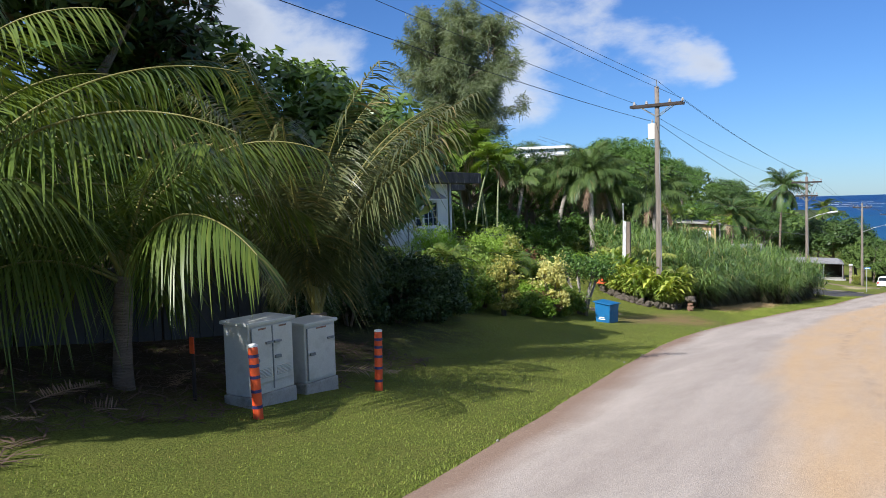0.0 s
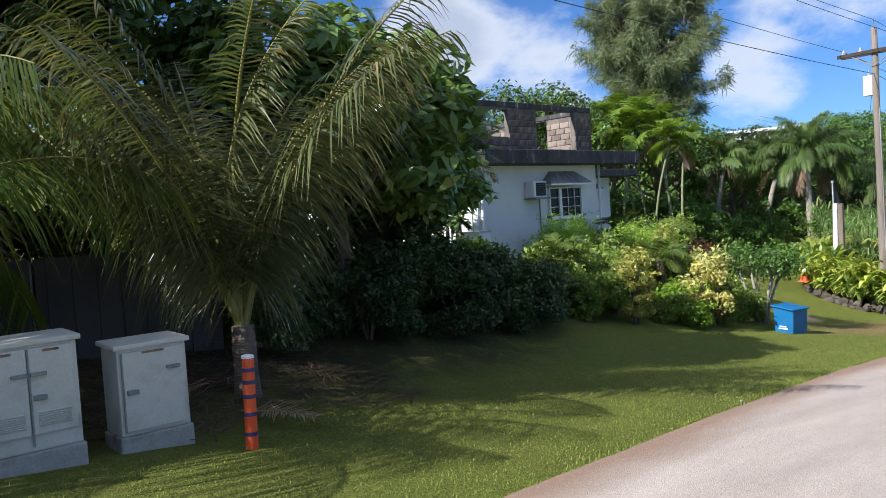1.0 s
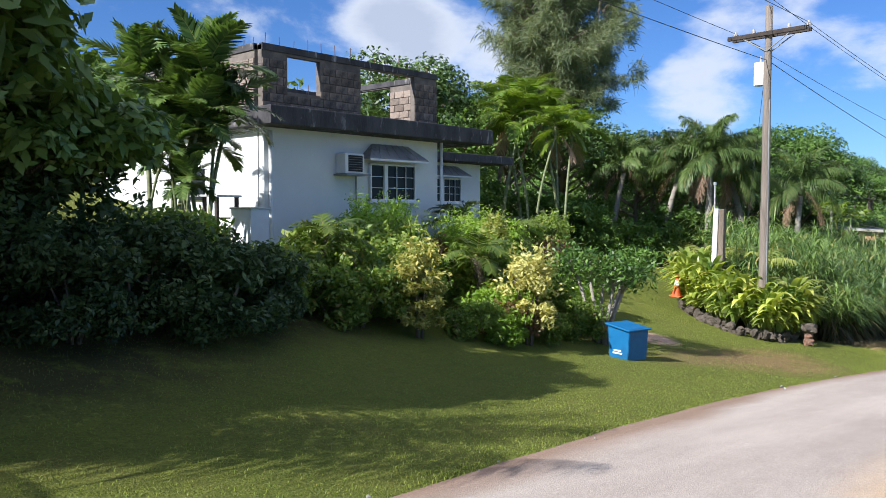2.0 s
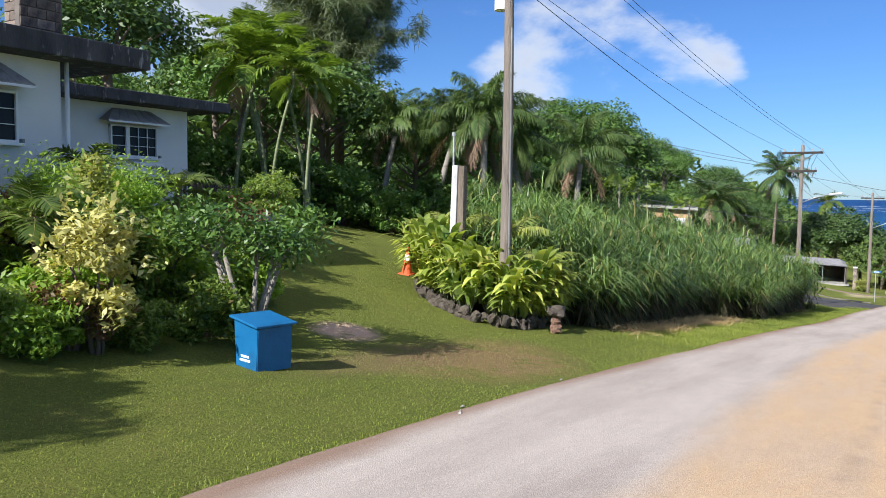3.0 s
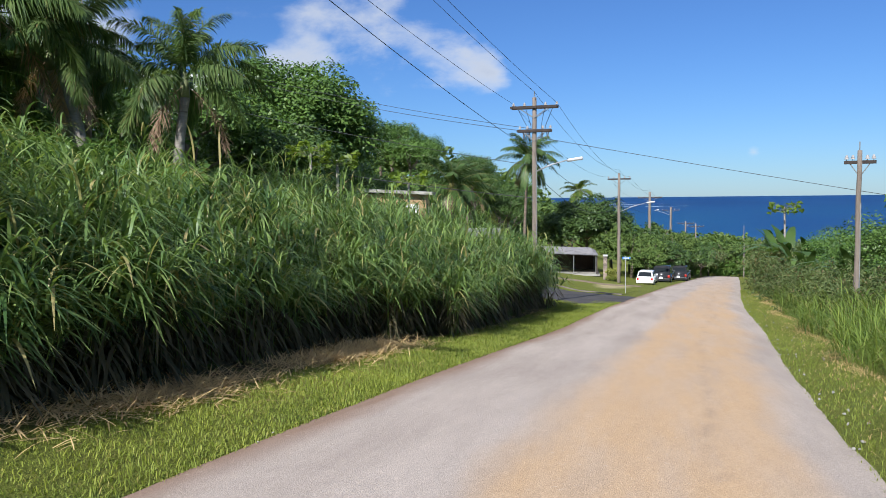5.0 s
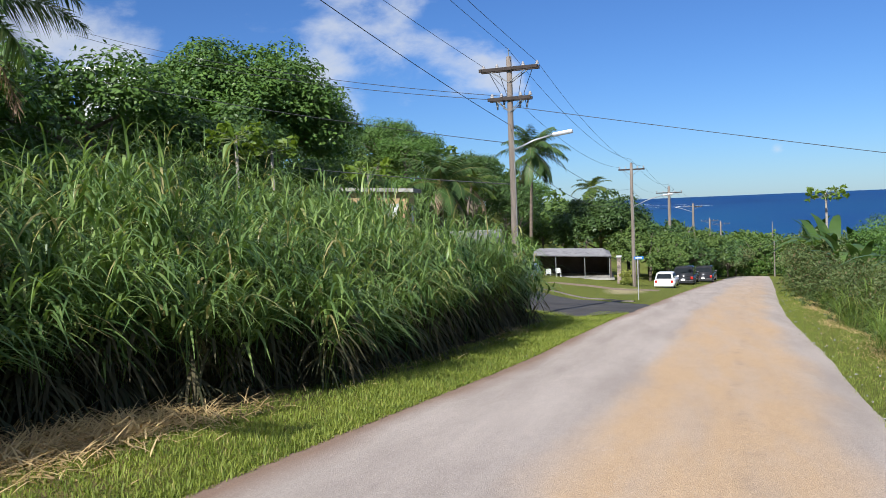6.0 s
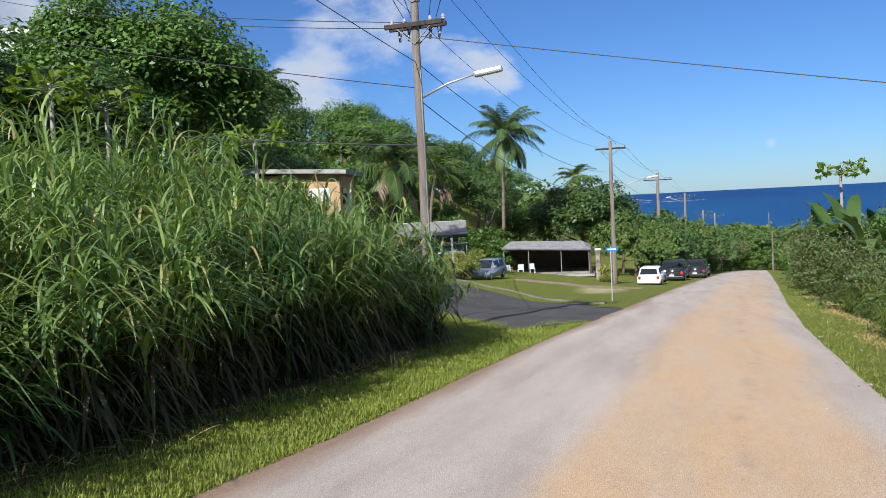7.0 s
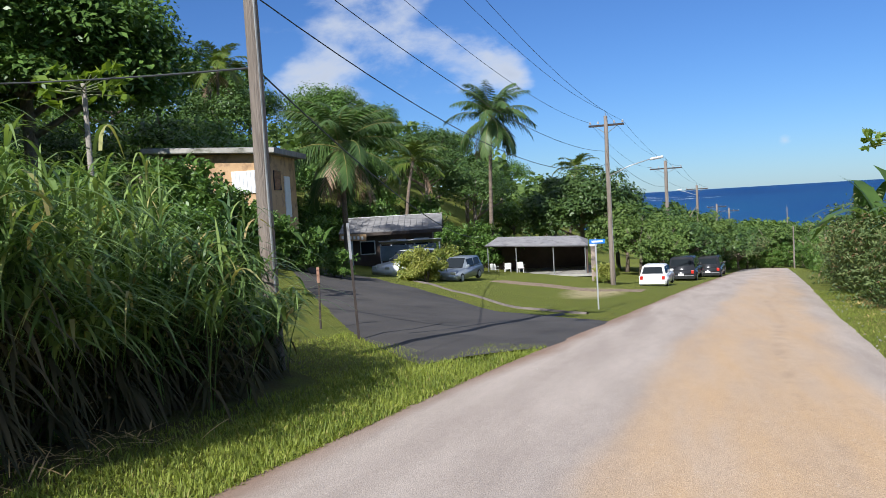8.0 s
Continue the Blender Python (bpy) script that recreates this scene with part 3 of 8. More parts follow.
def rod(bm, a, b, r0, r1=None, n=10, caps=True):
    a, b = Vector(a), Vector(b)
    r1 = r0 if r1 is None else r1
    d = b - a
    q = d.to_track_quat("Z", "Y").to_matrix().to_4x4()
    bmesh.ops.create_cone(bm, cap_ends=caps, segments=n, radius1=r0, radius2=r1, depth=d.length, matrix=Matrix.Translation((a + b) / 2) @ q)
    return bm


def prism(bm, outline, depth, m=None):
    """A flat outline in x and z, made thick along y."""
    front = [bm.verts.new((x, -depth / 2, z)) for x, z in outline]
    back = [bm.verts.new((x, depth / 2, z)) for x, z in outline]
    bm.faces.new(front)
    bm.faces.new(back[::-1])
    n = len(outline)
    for i in range(n):
        bm.faces.new((front[i], back[i], back[(i + 1) % n], front[(i + 1) % n]))
    if m is not None:
        bmesh.ops.transform(bm, matrix=m, verts=front + back)
    return bm


def holed(bm, cuts_s, cuts_z, holes, thick, put):
    """A wall in one connected piece: cells of a grid, without those in the holes. put(s, t, z) gives a point."""
    ss, zs = sorted(cuts_s), sorted(cuts_z)
    solid = {}
    for i, (a, b) in enumerate(zip(ss, ss[1:])):
        for j, (c, d) in enumerate(zip(zs, zs[1:])):
            solid[i, j] = not any(h[0] - 1e-6 <= a and b <= h[1] + 1e-6 and h[2] - 1e-6 <= c and d <= h[3] + 1e-6 for h in holes)
    vs = {}

    def v(i, j, k):
        if (i, j, k) not in vs:
            vs[i, j, k] = bm.verts.new(put(ss[i], (-thick / 2, thick / 2)[k], zs[j]))
        return vs[i, j, k]

    for (i, j), on in solid.items():
        if not on:
            continue
        bm.faces.new((v(i, j, 0), v(i + 1, j, 0), v(i + 1, j + 1, 0), v(i, j + 1, 0)))
        bm.faces.new((v(i, j + 1, 1), v(i + 1, j + 1, 1), v(i + 1, j, 1), v(i, j, 1)))
        for (di, dj, p, q) in ((-1, 0, (i, j + 1), (i, j)), (1, 0, (i + 1, j), (i + 1, j + 1)), (0, -1, (i, j), (i + 1, j)), (0, 1, (i + 1, j + 1), (i, j + 1))):
            if not solid.get((i + di, j + dj)):
                bm.faces.new((v(*p, 0), v(*p, 1), v(*q, 1), v(*q, 0)))
    return bm


def limb(bm, pts, radii, n=8):
    """A round tapered limb through points."""
    rings = []
    q = None
    for i, p in enumerate(pts):
        p = Vector(p)
        d = (Vector(pts[min(i + 1, len(pts) - 1)]) - Vector(pts[max(i - 1, 0)])).normalized()
        q = d.to_track_quat("Z", "Y") if q is None else (q @ Vector((0, 0, 1))).rotation_difference(d) @ q
        rings.append([bm.verts.new(p + q @ Vector((math.cos(k * math.tau / n) * radii[i], math.sin(k * math.tau / n) * radii[i], 0))) for k in range(n)])
    for r, s in zip(rings, rings[1:]):
        for k in range(n):
            bm.faces.new((r[k], r[(k + 1) % n], s[(k + 1) % n], s[k]))
    bm.faces.new(rings[0][::-1])
    bm.faces.new(rings[-1])
    return bm


def quads(name, verts, faces, material, parent=None, uv=None, smooth=True):
    """A mesh object from arrays of vertices and four-cornered faces."""
    verts, faces = np.asarray(verts, np.float32).reshape(-1, 3), np.asarray(faces, np.int32).reshape(-1, 4)
    me = bpy.data.meshes.new(name)
    me.vertices.add(len(verts))
    me.vertices.foreach_set("co", verts.ravel())
    me.loops.add(faces.size)
    me.loops.foreach_set("vertex_index", faces.ravel())
    me.polygons.add(len(faces))
    me.polygons.foreach_set("loop_start", np.arange(len(faces), dtype=np.int32) * 4)
    me.polygons.foreach_set("use_smooth", np.full(len(faces), smooth))
    me.update(calc_edges=True)
    if uv is not None:
        layer = me.uv_layers.new(name="across")
        layer.data.foreach_set("uv", np.asarray(uv, np.float32)[faces.ravel()].ravel())
    me.validate()
    me.materials.append(M[material])
    ob = new(name, me)
    ob.parent = parent
    return ob


# ---- the lie of the land ----
ROAD_Y = [-60, 1.36, 6.8, 14.5, 19.1, 26.2, 36.4, 46.4, 59.3, 104, 158, 172, 200, 260, 330, 420]
ROAD_Z = [5.7, -0.33, -0.92, -1.59, -2.04, -2.77, -3.79, -4.72, -6.04, -9.6, -14.2, -15.9, -17.2, -18.8, -20.8, -24]
LEFT_Y = [-60, 0, 6.7, 10, 12, 15, 19, 23, 27, 30, 35, 37, 43, 50, 58, 65, 72, 83, 131, 149, 180]
LEFT_X = [-1.0, -3.0, -3.7, -4.08, -4.3, -4.66, -5.15, -5.55, -5.72, -5.75, -5.6, -5.5, -5.2, -4.75, -4.2, -3.72, -3.12, -1.85, 3.75, 5.9, 9.6]
RIGHT_Y = [-60, 0, 10, 20, 30, 36, 40, 48, 55, 60, 68, 72, 82, 131, 149, 180]
RIGHT_X = [4.7, 2.9, 1.6, 0.55, 0.12, 0.2, 0.35, 0.92, 1.6, 2.1, 2.62, 2.92, 3.85, 9.1, 10.9, 14.4]
NEAR_D = [0, 3.3, 5, 7.5, 10.5, 17, 30, 60, 120, 300, 900]
NEAR_H = [0.0, 0.15, 0.45, 1.05, 2.1, 3.0, 5.0, 11, 21, 38, 60]
FAR_D = [0, 4, 8, 14, 25, 40, 70, 120, 300, 900]
FAR_H = [0.0, 0.1, 0.5, 1.0, 1.9, 4.5, 10, 18, 34, 55]
RIGHT_D = [0, 1.2, 3, 8, 20, 60, 200, 900]
RIGHT_H = [0.0, -0.03, -0.3, -1.0, -2.4, -5, -10, -20]


def smooth_curve(ys, xs):
    """A soft curve through the points, as a table."""
    t = np.linspace(ys[0], ys[-1], 1200)
    v = np.interp(t, ys, xs)
    k = np.hanning(25)
    pad = np.concatenate([np.full(12, v[0]), v, np.full(12, v[-1])])
    return t, np.convolve(pad, k / k.sum(), "valid")


ROAD_T, LEFT_T, RIGHT_T = smooth_curve(ROAD_Y, ROAD_Z), smooth_curve(LEFT_Y, LEFT_X), smooth_curve(RIGHT_Y, RIGHT_X)


def zr(y):
    return np.interp(y, *ROAD_T)


def xl(y):
    return np.interp(y, *LEFT_T)


def xr(y):
    return np.interp(y, *RIGHT_T)


def ramp01(v, a, b):
    t = np.clip((np.asarray(v, float) - a) / (b - a), 0, 1)
    return t * t * (3 - 2 * t)


def land(x, y):
    """Height of the ground."""
    x, y = np.asarray(x, float), np.asarray(y, float)
    dl, dr = xl(y) - x, x - xr(y)
    far = ramp01(y, 58, 80)
    left = np.interp(dl, NEAR_D, NEAR_H) * (1 - far) + np.interp(dl, FAR_D, FAR_H) * far
    left = left + 0.2 * ramp01(dl, 1.0, 2.5) * np.exp(-((y - 37) / 4.0) ** 2)
    left = left + 2.6 * np.exp(-(((x + 23) / 6.5) ** 2 + ((y - 87) / 6.5) ** 2))
    left = left + 8.0 * ramp01(y, 100, 125) * ramp01(dl, 15, 38)
    sink = ramp01(y, 170, 330)
    left = left * (1 - 0.75 * sink)
    z = zr(y) + np.where(dl > 0, left, 0) + np.where(dr > 0, np.interp(dr, RIGHT_D, RIGHT_H), 0)
    inside = np.clip(np.minimum(-dl, -dr) / 0.25, 0, 1)
    wave = 0.03 * np.sin(x * 1.3 + 0.7 * y) * np.sin(y * 0.9 - 0.4 * x) * ramp01(np.maximum(dl, dr), 0.3, 2.0)
    return np.maximum(z - 0.10 * inside + wave, -26)


def gz(x, y):
    return float(land(x, y))


# ---- setting: ground, road, sea ----
def build_ground():
    xs = np.concatenate([-np.geomspace(1600, 30, 26), np.arange(-29, -10, 0.7), np.arange(-10, 12, 0.3), np.arange(12, 30, 1.0), np.geomspace(30, 1600, 24)])
    ys = np.concatenate([-np.geomspace(900, 12, 14), np.arange(-11, 30, 0.45), np.arange(30, 90, 0.6), np.arange(90, 180, 1.5), np.geomspace(180, 420, 24), np.array([600, 1000])])
    X, Y = np.meshgrid(xs, ys)
    Z = land(X, Y)
    n, m = len(xs), len(ys)
    i = np.arange(n * m).reshape(m, n)
    f = np.stack([i[:-1, :-1], i[:-1, 1:], i[1:, 1:], i[1:, :-1]], -1).reshape(-1, 4)
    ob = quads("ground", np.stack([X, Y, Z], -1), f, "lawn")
    tagged(ob, "mown green grass verge, lawn and hillside soil", "ground", kind="structure")


def build_road():
    ys = np.concatenate([np.arange(-50, 120, 0.35), np.arange(120, 176, 1.0)])
    us = np.linspace(0, 1, 17)
    rng = np.random.RandomState(5)
    wob = np.convolve(rng.randn(len(ys) + 8), np.ones(5) / 5, "same")[:len(ys)] * 0.04
    wob2 = np.convolve(rng.randn(len(ys) + 8), np.ones(5) / 5, "same")[:len(ys)] * 0.035
    L, R = xl(ys) + wob, xr(ys) + wob2
    X = L[:, None] + (R - L)[:, None] * us
    Y = np.repeat(ys[:, None], len(us), 1)
    Z = zr(ys)[:, None] + 0.035 + 0.05 * (1 - (2 * us - 1) ** 2)
    Z[:, 0] -= 0.03
    Z[:, -1] -= 0.03
    n, m = len(us), len(ys)
    i = np.arange(n * m).reshape(m, n)
    f = np.stack([i[:-1, :-1], i[:-1, 1:], i[1:, 1:], i[1:, :-1]], -1).reshape(-1, 4)
    uv = np.stack([np.repeat(us[None], m, 0), Y], -1).reshape(-1, 2)
    ob = quads("road", np.stack([X, Y, Z], -1), f, "road", uv=uv)
    tagged(ob, "pale worn coral asphalt road with orange dust", "road", kind="structure")


def strip(name, pts, widths, material, lift, label, category="road", kind="structure", cross=9):
    """A band laid over the ground along a line of points."""
    pts = np.asarray(pts, float)
    s = np.concatenate([[0], np.cumsum(np.hypot(*np.diff(pts, axis=0).T))])
    t = np.linspace(0, s[-1], max(6, int(s[-1] / 0.5)))
    P = np.stack([np.interp(t, s, pts[:, 0]), np.interp(t, s, pts[:, 1])], -1)
    k = np.hanning(9) / np.hanning(9).sum()
    for c in range(2):
        P[4:-4, c] = np.convolve(P[:, c], k, "valid")
    d = np.gradient(P, axis=0)
    d /= np.hypot(*d.T)[:, None]
    nrm = np.stack([d[:, 1], -d[:, 0]], -1)
    w = np.interp(t, s, widths)
    u = np.linspace(-0.5, 0.5, cross)
    XY = P[:, None, :] + nrm[:, None, :] * (u[None, :, None] * w[:, None, None])
    Z = land(XY[..., 0], XY[..., 1]) + lift
    Z[:, 0] -= lift + 0.03
    Z[:, -1] -= lift + 0.03
    m = len(t)
    i = np.arange(m * cross).reshape(m, cross)
    f = np.stack([i[:-1, :-1], i[:-1, 1:], i[1:, 1:], i[1:, :-1]], -1).reshape(-1, 4)
    ob = quads(name, np.concatenate([XY, Z[..., None]], -1), f, material)
    return tagged(ob, label, category, kind=kind)


build_ground()
build_road()
strip("side_road", [(-1.5, 76.6), (-4.5, 78.6), (-8, 82.6), (-13.5, 90.5), (-20, 99), (-30, 108)], [11.5, 8.6, 6.2, 5.6, 5.4, 5.4], "asphalt", 0.05, "dark asphalt side road joining the main road")
strip("tar_seam", [(-6.2, 76.6), (-4.6, 80.6), (-3.6, 83.6)], [0.28, 0.34, 0.3], "tar", 0.062, "black tar seam across the side road", "road", cross=3)
strip("kerb", [(-2.9, 84.0), (-5.6, 86.1), (-9.0, 91.0), (-14.6, 99.4)], [0.16, 0.16, 0.16, 0.16], "mortar", 0.07, "low weathered concrete gutter edge", "kerb", cross=4)
strip("driveway", [(-1.8, 99.2), (-5.5, 99.4), (-9.5, 101.5)], [3.4, 3.0, 2.6], "litter", 0.03, "bare dusty drive by parked cars", "driveway", cross=5)


def build_sea():
    xs = np.concatenate([-np.geomspace(4000, 60, 20), np.linspace(-50, 50, 8), np.geomspace(60, 4000, 20)])
    ys = np.geomspace(240, 4850, 30)
    X, Y = np.meshgrid(xs, ys)
    n, m = len(xs), len(ys)
    i = np.arange(n * m).reshape(m, n)
    f = np.stack([i[:-1, :-1], i[:-1, 1:], i[1:, 1:], i[1:, :-1]], -1).reshape(-1, 4)
    tagged(quads("water", np.stack([X, Y, np.full_like(X, -20.0)], -1), f, "sea"), "deep blue open sea to the horizon", "sea", kind="structure")


build_sea()


def build_surf():
    """Lines of breaking waves on the reef."""
    rng = np.random.RandomState(3)
    for (x0, x1, y, w) in ((-170, 30, 1500, 16), (-120, 60, 1250, 14), (-200, -40, 1750, 20)):
        n = 60
        xs = np.linspace(x0, x1, n)
        yy = y + 22 * np.sin(np.linspace(0, 7, n)) + 6 * rng.randn(n)
        th = w * np.clip(np.convolve(rng.rand(n + 8), np.ones(5) / 5, "same")[:n] * 1.8 - 0.5, 0.02, 1)
        v = np.concatenate([np.stack([xs, yy - th, np.full(n, -19.9)], -1), np.stack([xs, yy + th, np.full(n, -19.9)], -1)])
        i = np.arange(n - 1)
        tagged(quads("surf_line", v, np.stack([i, i + 1, i + 1 + n, i + n], -1), "surf"), "white line of breaking waves on blue sea", "waves", kind="structure")


build_surf()


# ---- plant kit ----
def unit(v):
    return v / np.maximum(np.linalg.norm(v, axis=-1, keepdims=True), 1e-9)


def blades(base, height, lean, azim, width, segs=4, droop=1.0):
    """Arching blades: base points, lengths, outward lean, direction, width."""
    n = len(base)
    s = np.linspace(0, 1, segs + 1)
    out = np.stack([np.cos(azim), np.sin(azim), np.zeros(n)], -1)
    side = np.stack([-np.sin(azim), np.cos(azim), np.zeros(n)], -1)
    h, l = height[:, None], lean[:, None]
    rise = h * (s - droop * l * s ** 2.4 * 0.9)
    reach = h * l * s ** 1.5
    c = base[:, None, :] + out[:, None, :] * reach[..., None] + np.array([0, 0, 1.0]) * rise[..., None]
    w = width[:, None] * (0.55 + 0.9 * s - 1.40 * s ** 2)
    w[:, -1] = width * 0.04
    v = np.stack([c - side[:, None, :] * w[..., None] / 2, c + side[:, None, :] * w[..., None] / 2], 2)
    i = np.arange(n * (segs + 1) * 2).reshape(n, segs + 1, 2)
    f = np.stack([i[:, :-1, 0], i[:, :-1, 1], i[:, 1:, 1], i[:, 1:, 0]], -1).reshape(-1, 4)
    return v.reshape(-1, 3), f


def strips_along(p0, d0, length, width, normal, droop, segs=3):
    """Leaflets that start at p0 along d0, hang by droop, and lie flat across normal."""
    n = len(p0)
    s = np.linspace(0, 1, segs + 1)
    c = p0[:, None, :] + d0[:, None, :] * (length[:, None] * s)[..., None]
    c[..., 2] -= (length * droop)[:, None] * s ** 2
    side = unit(np.cross(d0, normal))
    w = width[:, None] * (np.array([0.5, 1.0, 0.75, 0.06]) if segs == 3 else np.interp(s, [0, 0.3, 0.7, 1], [0.5, 1, 0.75, 0.06]))
    v = np.stack([c - side[:, None, :] * w[..., None] / 2, c + side[:, None, :] * w[..., None] / 2], 2)
    i = np.arange(n * (segs + 1) * 2).reshape(n, segs + 1, 2)
    f = np.stack([i[:, :-1, 0], i[:, :-1, 1], i[:, 1:, 1], i[:, 1:, 0]], -1).reshape(-1, 4)
    return v.reshape(-1, 3), f


def join(*pieces):
    vs, fs, k = [], [], 0
    for v, f in pieces:
        vs.append(v)
        fs.append(f + k)
        k += len(v)
    return np.concatenate(vs), np.concatenate(fs)


def frond_arrays(rng, length=3.2, a0=62, a1=-35, n=46, leaflet=0.75, width=0.045, droop=0.35, plume=False, stalk=0.16, hang=0.0):
    """A feather leaf that leaves its base along +x, rises at a0 degrees and bends to a1."""
    s = np.linspace(0, 1, 25)
    ang = np.radians(a0 + (a1 - a0) * s ** 1.15)
    step = length / 24
    sway = rng.uniform(-0.25, 0.25)
    px = np.concatenate([[0], np.cumsum(np.cos(ang[:-1]) * step)])
    pz = np.concatenate([[0], np.cumsum(np.sin(ang[:-1]) * step)])
    py = sway * length * s ** 2 * 0.5
    rachis = np.stack([px, py, pz], -1)
    tan = unit(np.gradient(rachis, axis=0))
    pieces = []
    # the stalk, square in section
    w = np.interp(s, [0, 0.1, 1], [0.05, 0.028, 0.006]) * length / 3.0
    up = unit(np.cross(np.cross(tan, [0, 0, 1.0]), tan))
    lat = unit(np.cross(tan, up))
    ring = np.stack([rachis + lat * w[:, None], rachis + up * w[:, None] * 0.7, rachis - lat * w[:, None], rachis - up * w[:, None] * 0.7], 1)
    i = np.arange(25 * 4).reshape(25, 4)
    f = np.stack([i[:-1], np.roll(i[:-1], -1, 1), np.roll(i[1:], -1, 1), i[1:]], -1).reshape(-1, 4)
    pieces.append((ring.reshape(-1, 3), f))
    t = np.linspace(stalk, 0.995, n)
    t = np.repeat(t, 2)
    sign = np.tile([1.0, -1.0], n)
    p0 = np.stack([np.interp(t, s, rachis[:, k]) for k in range(3)], -1)
    tg = unit(np.stack([np.interp(t, s, tan[:, k]) for k in range(3)], -1))
    upv = unit(np.stack([np.interp(t, s, up[:, k]) for k in range(3)], -1))
    lt = np.cross(tg, upv)
    fwd = 0.35 + 0.75 * t + rng.uniform(-0.12, 0.12, 2 * n)
    if plume:
        roll = rng.uniform(-1.4, 1.4, 2 * n)
        d = unit(lt * (sign * np.cos(roll))[:, None] + upv * np.sin(roll)[:, None] + tg * fwd[:, None])
    else:
        d = unit(lt * sign[:, None] + tg * fwd[:, None] + upv * rng.uniform(-0.12, 0.28, 2 * n)[:, None] - np.array([0, 0, hang]) * rng.uniform(0.7, 1.3, 2 * n)[:, None])
    ln = leaflet * np.interp(t, [0, 0.2, 0.55, 1], [0.55, 0.95, 1.0, 0.42]) * rng.uniform(0.85, 1.12, 2 * n)
    v, f = strips_along(p0, d, ln, np.full(2 * n, width) * rng.uniform(0.8, 1.15, 2 * n), upv, droop * rng.uniform(0.5, 1.5, 2 * n))
    pieces.append((v, f))
    return join(*pieces)


def leaves_at(rng, centers, size, up=0.5, aspect=0.5, out=None):
    """One diamond-shaped leaf at each point."""
    n = len(centers)
    d = rng.randn(n, 3)
    d[:, 2] = d[:, 2] * 0.6 - 0.25
    nrm = rng.randn(n, 3)
    nrm[:, 2] = np.abs(nrm[:, 2]) + up
    if out is not None:
        nrm = unit(nrm * 0.42 + out * 0.95)
        d = d - nrm * (0.85 * np.sum(d * nrm, -1, keepdims=True))
    d = unit(d)
    side = unit(np.cross(d, nrm))
    sz = size * rng.uniform(0.65, 1.25, n)
    a = centers - d * (sz / 2)[:, None]
    b = centers + d * (sz / 2)[:, None] - np.array([0, 0, 1.0]) * (sz * 0.12)[:, None]
    l = centers - side * (sz * aspect / 2)[:, None]
    r = centers + side * (sz * aspect / 2)[:, None]
    v = np.stack([a, l, b, r], 1)
    return v.reshape(-1, 3), np.arange(n * 4).reshape(n, 4)


def crown_points(rng, radius, height, lobes, per, spread, squash=0.8, hollow=0.55):
    """Clump points of an uneven crown, centred on the origin: several lobes, leaves near their shells."""
    pts, outs = [], []
    for _ in range(lobes):
        d = unit(rng.randn(3) * np.array([1, 1, 0.75]))
        if d[2] < -0.35:
            d[2] *= -0.6
        c = d * np.array([radius, radius, height / 2]) * rng.uniform(hollow, 0.95)
        r = radius * rng.uniform(0.22, 0.42) * spread
        q = unit(rng.randn(per, 3))
        q[:, 2] = np.where(q[:, 2] < -0.3, -q[:, 2] * 0.7, q[:, 2])
        rr = rng.uniform(0.55, 1.08, per) ** 0.6
        pts.append(c + q * (r * rr)[:, None] * np.array([1, 1, squash]))
        outs.append(q)
    return np.concatenate(pts), np.concatenate(outs)


def broad_tree(name, m, seed, height, radius, label, material="l_tree", bark="bark", lobes=34, per=130, size=0.34, crown_h=None, base=0.35, group="", up=0.5, aspect=0.5, category="tree", spread=1.0):
    rng = np.random.RandomState(seed)
    t = thing(name, m, label, category, group)
    ch = crown_h or height * 0.72
    pts, outs = crown_points(rng, radius, ch, lobes, per, spread)
    pts[:, 2] += height - ch / 2
    keep = pts[:, 2] > height * base * 0.45
    v, f = leaves_at(rng, pts[keep], size, up=up, aspect=aspect, out=outs[keep])
    quads("crown", v, f, material, t)
    bm = B()
    top = height - ch * 0.45
    r = max(0.06, height * 0.022)
    limb(bm, [(0, 0, -0.3), (0.1, 0.05, top * 0.4), (-0.05, 0.1, top * 0.75), (0.1, 0, top)], [r * 1.5, r * 1.1, r * 0.9, r * 0.6])
    for _ in range(7):
        a, z0 = rng.uniform(0, math.tau), top * rng.uniform(0.45, 0.95)
        rr = radius * rng.uniform(0.5, 0.85)
        limb(bm, [(0, 0, z0), (math.cos(a) * rr * 0.5, math.sin(a) * rr * 0.5, z0 + ch * 0.14), (math.cos(a) * rr, math.sin(a) * rr, z0 + ch * rng.uniform(0.2, 0.42))], [r * 0.55, r * 0.4, r * 0.15], 6)
    part("trunk", bm, bark, t, smooth=True)
    return t


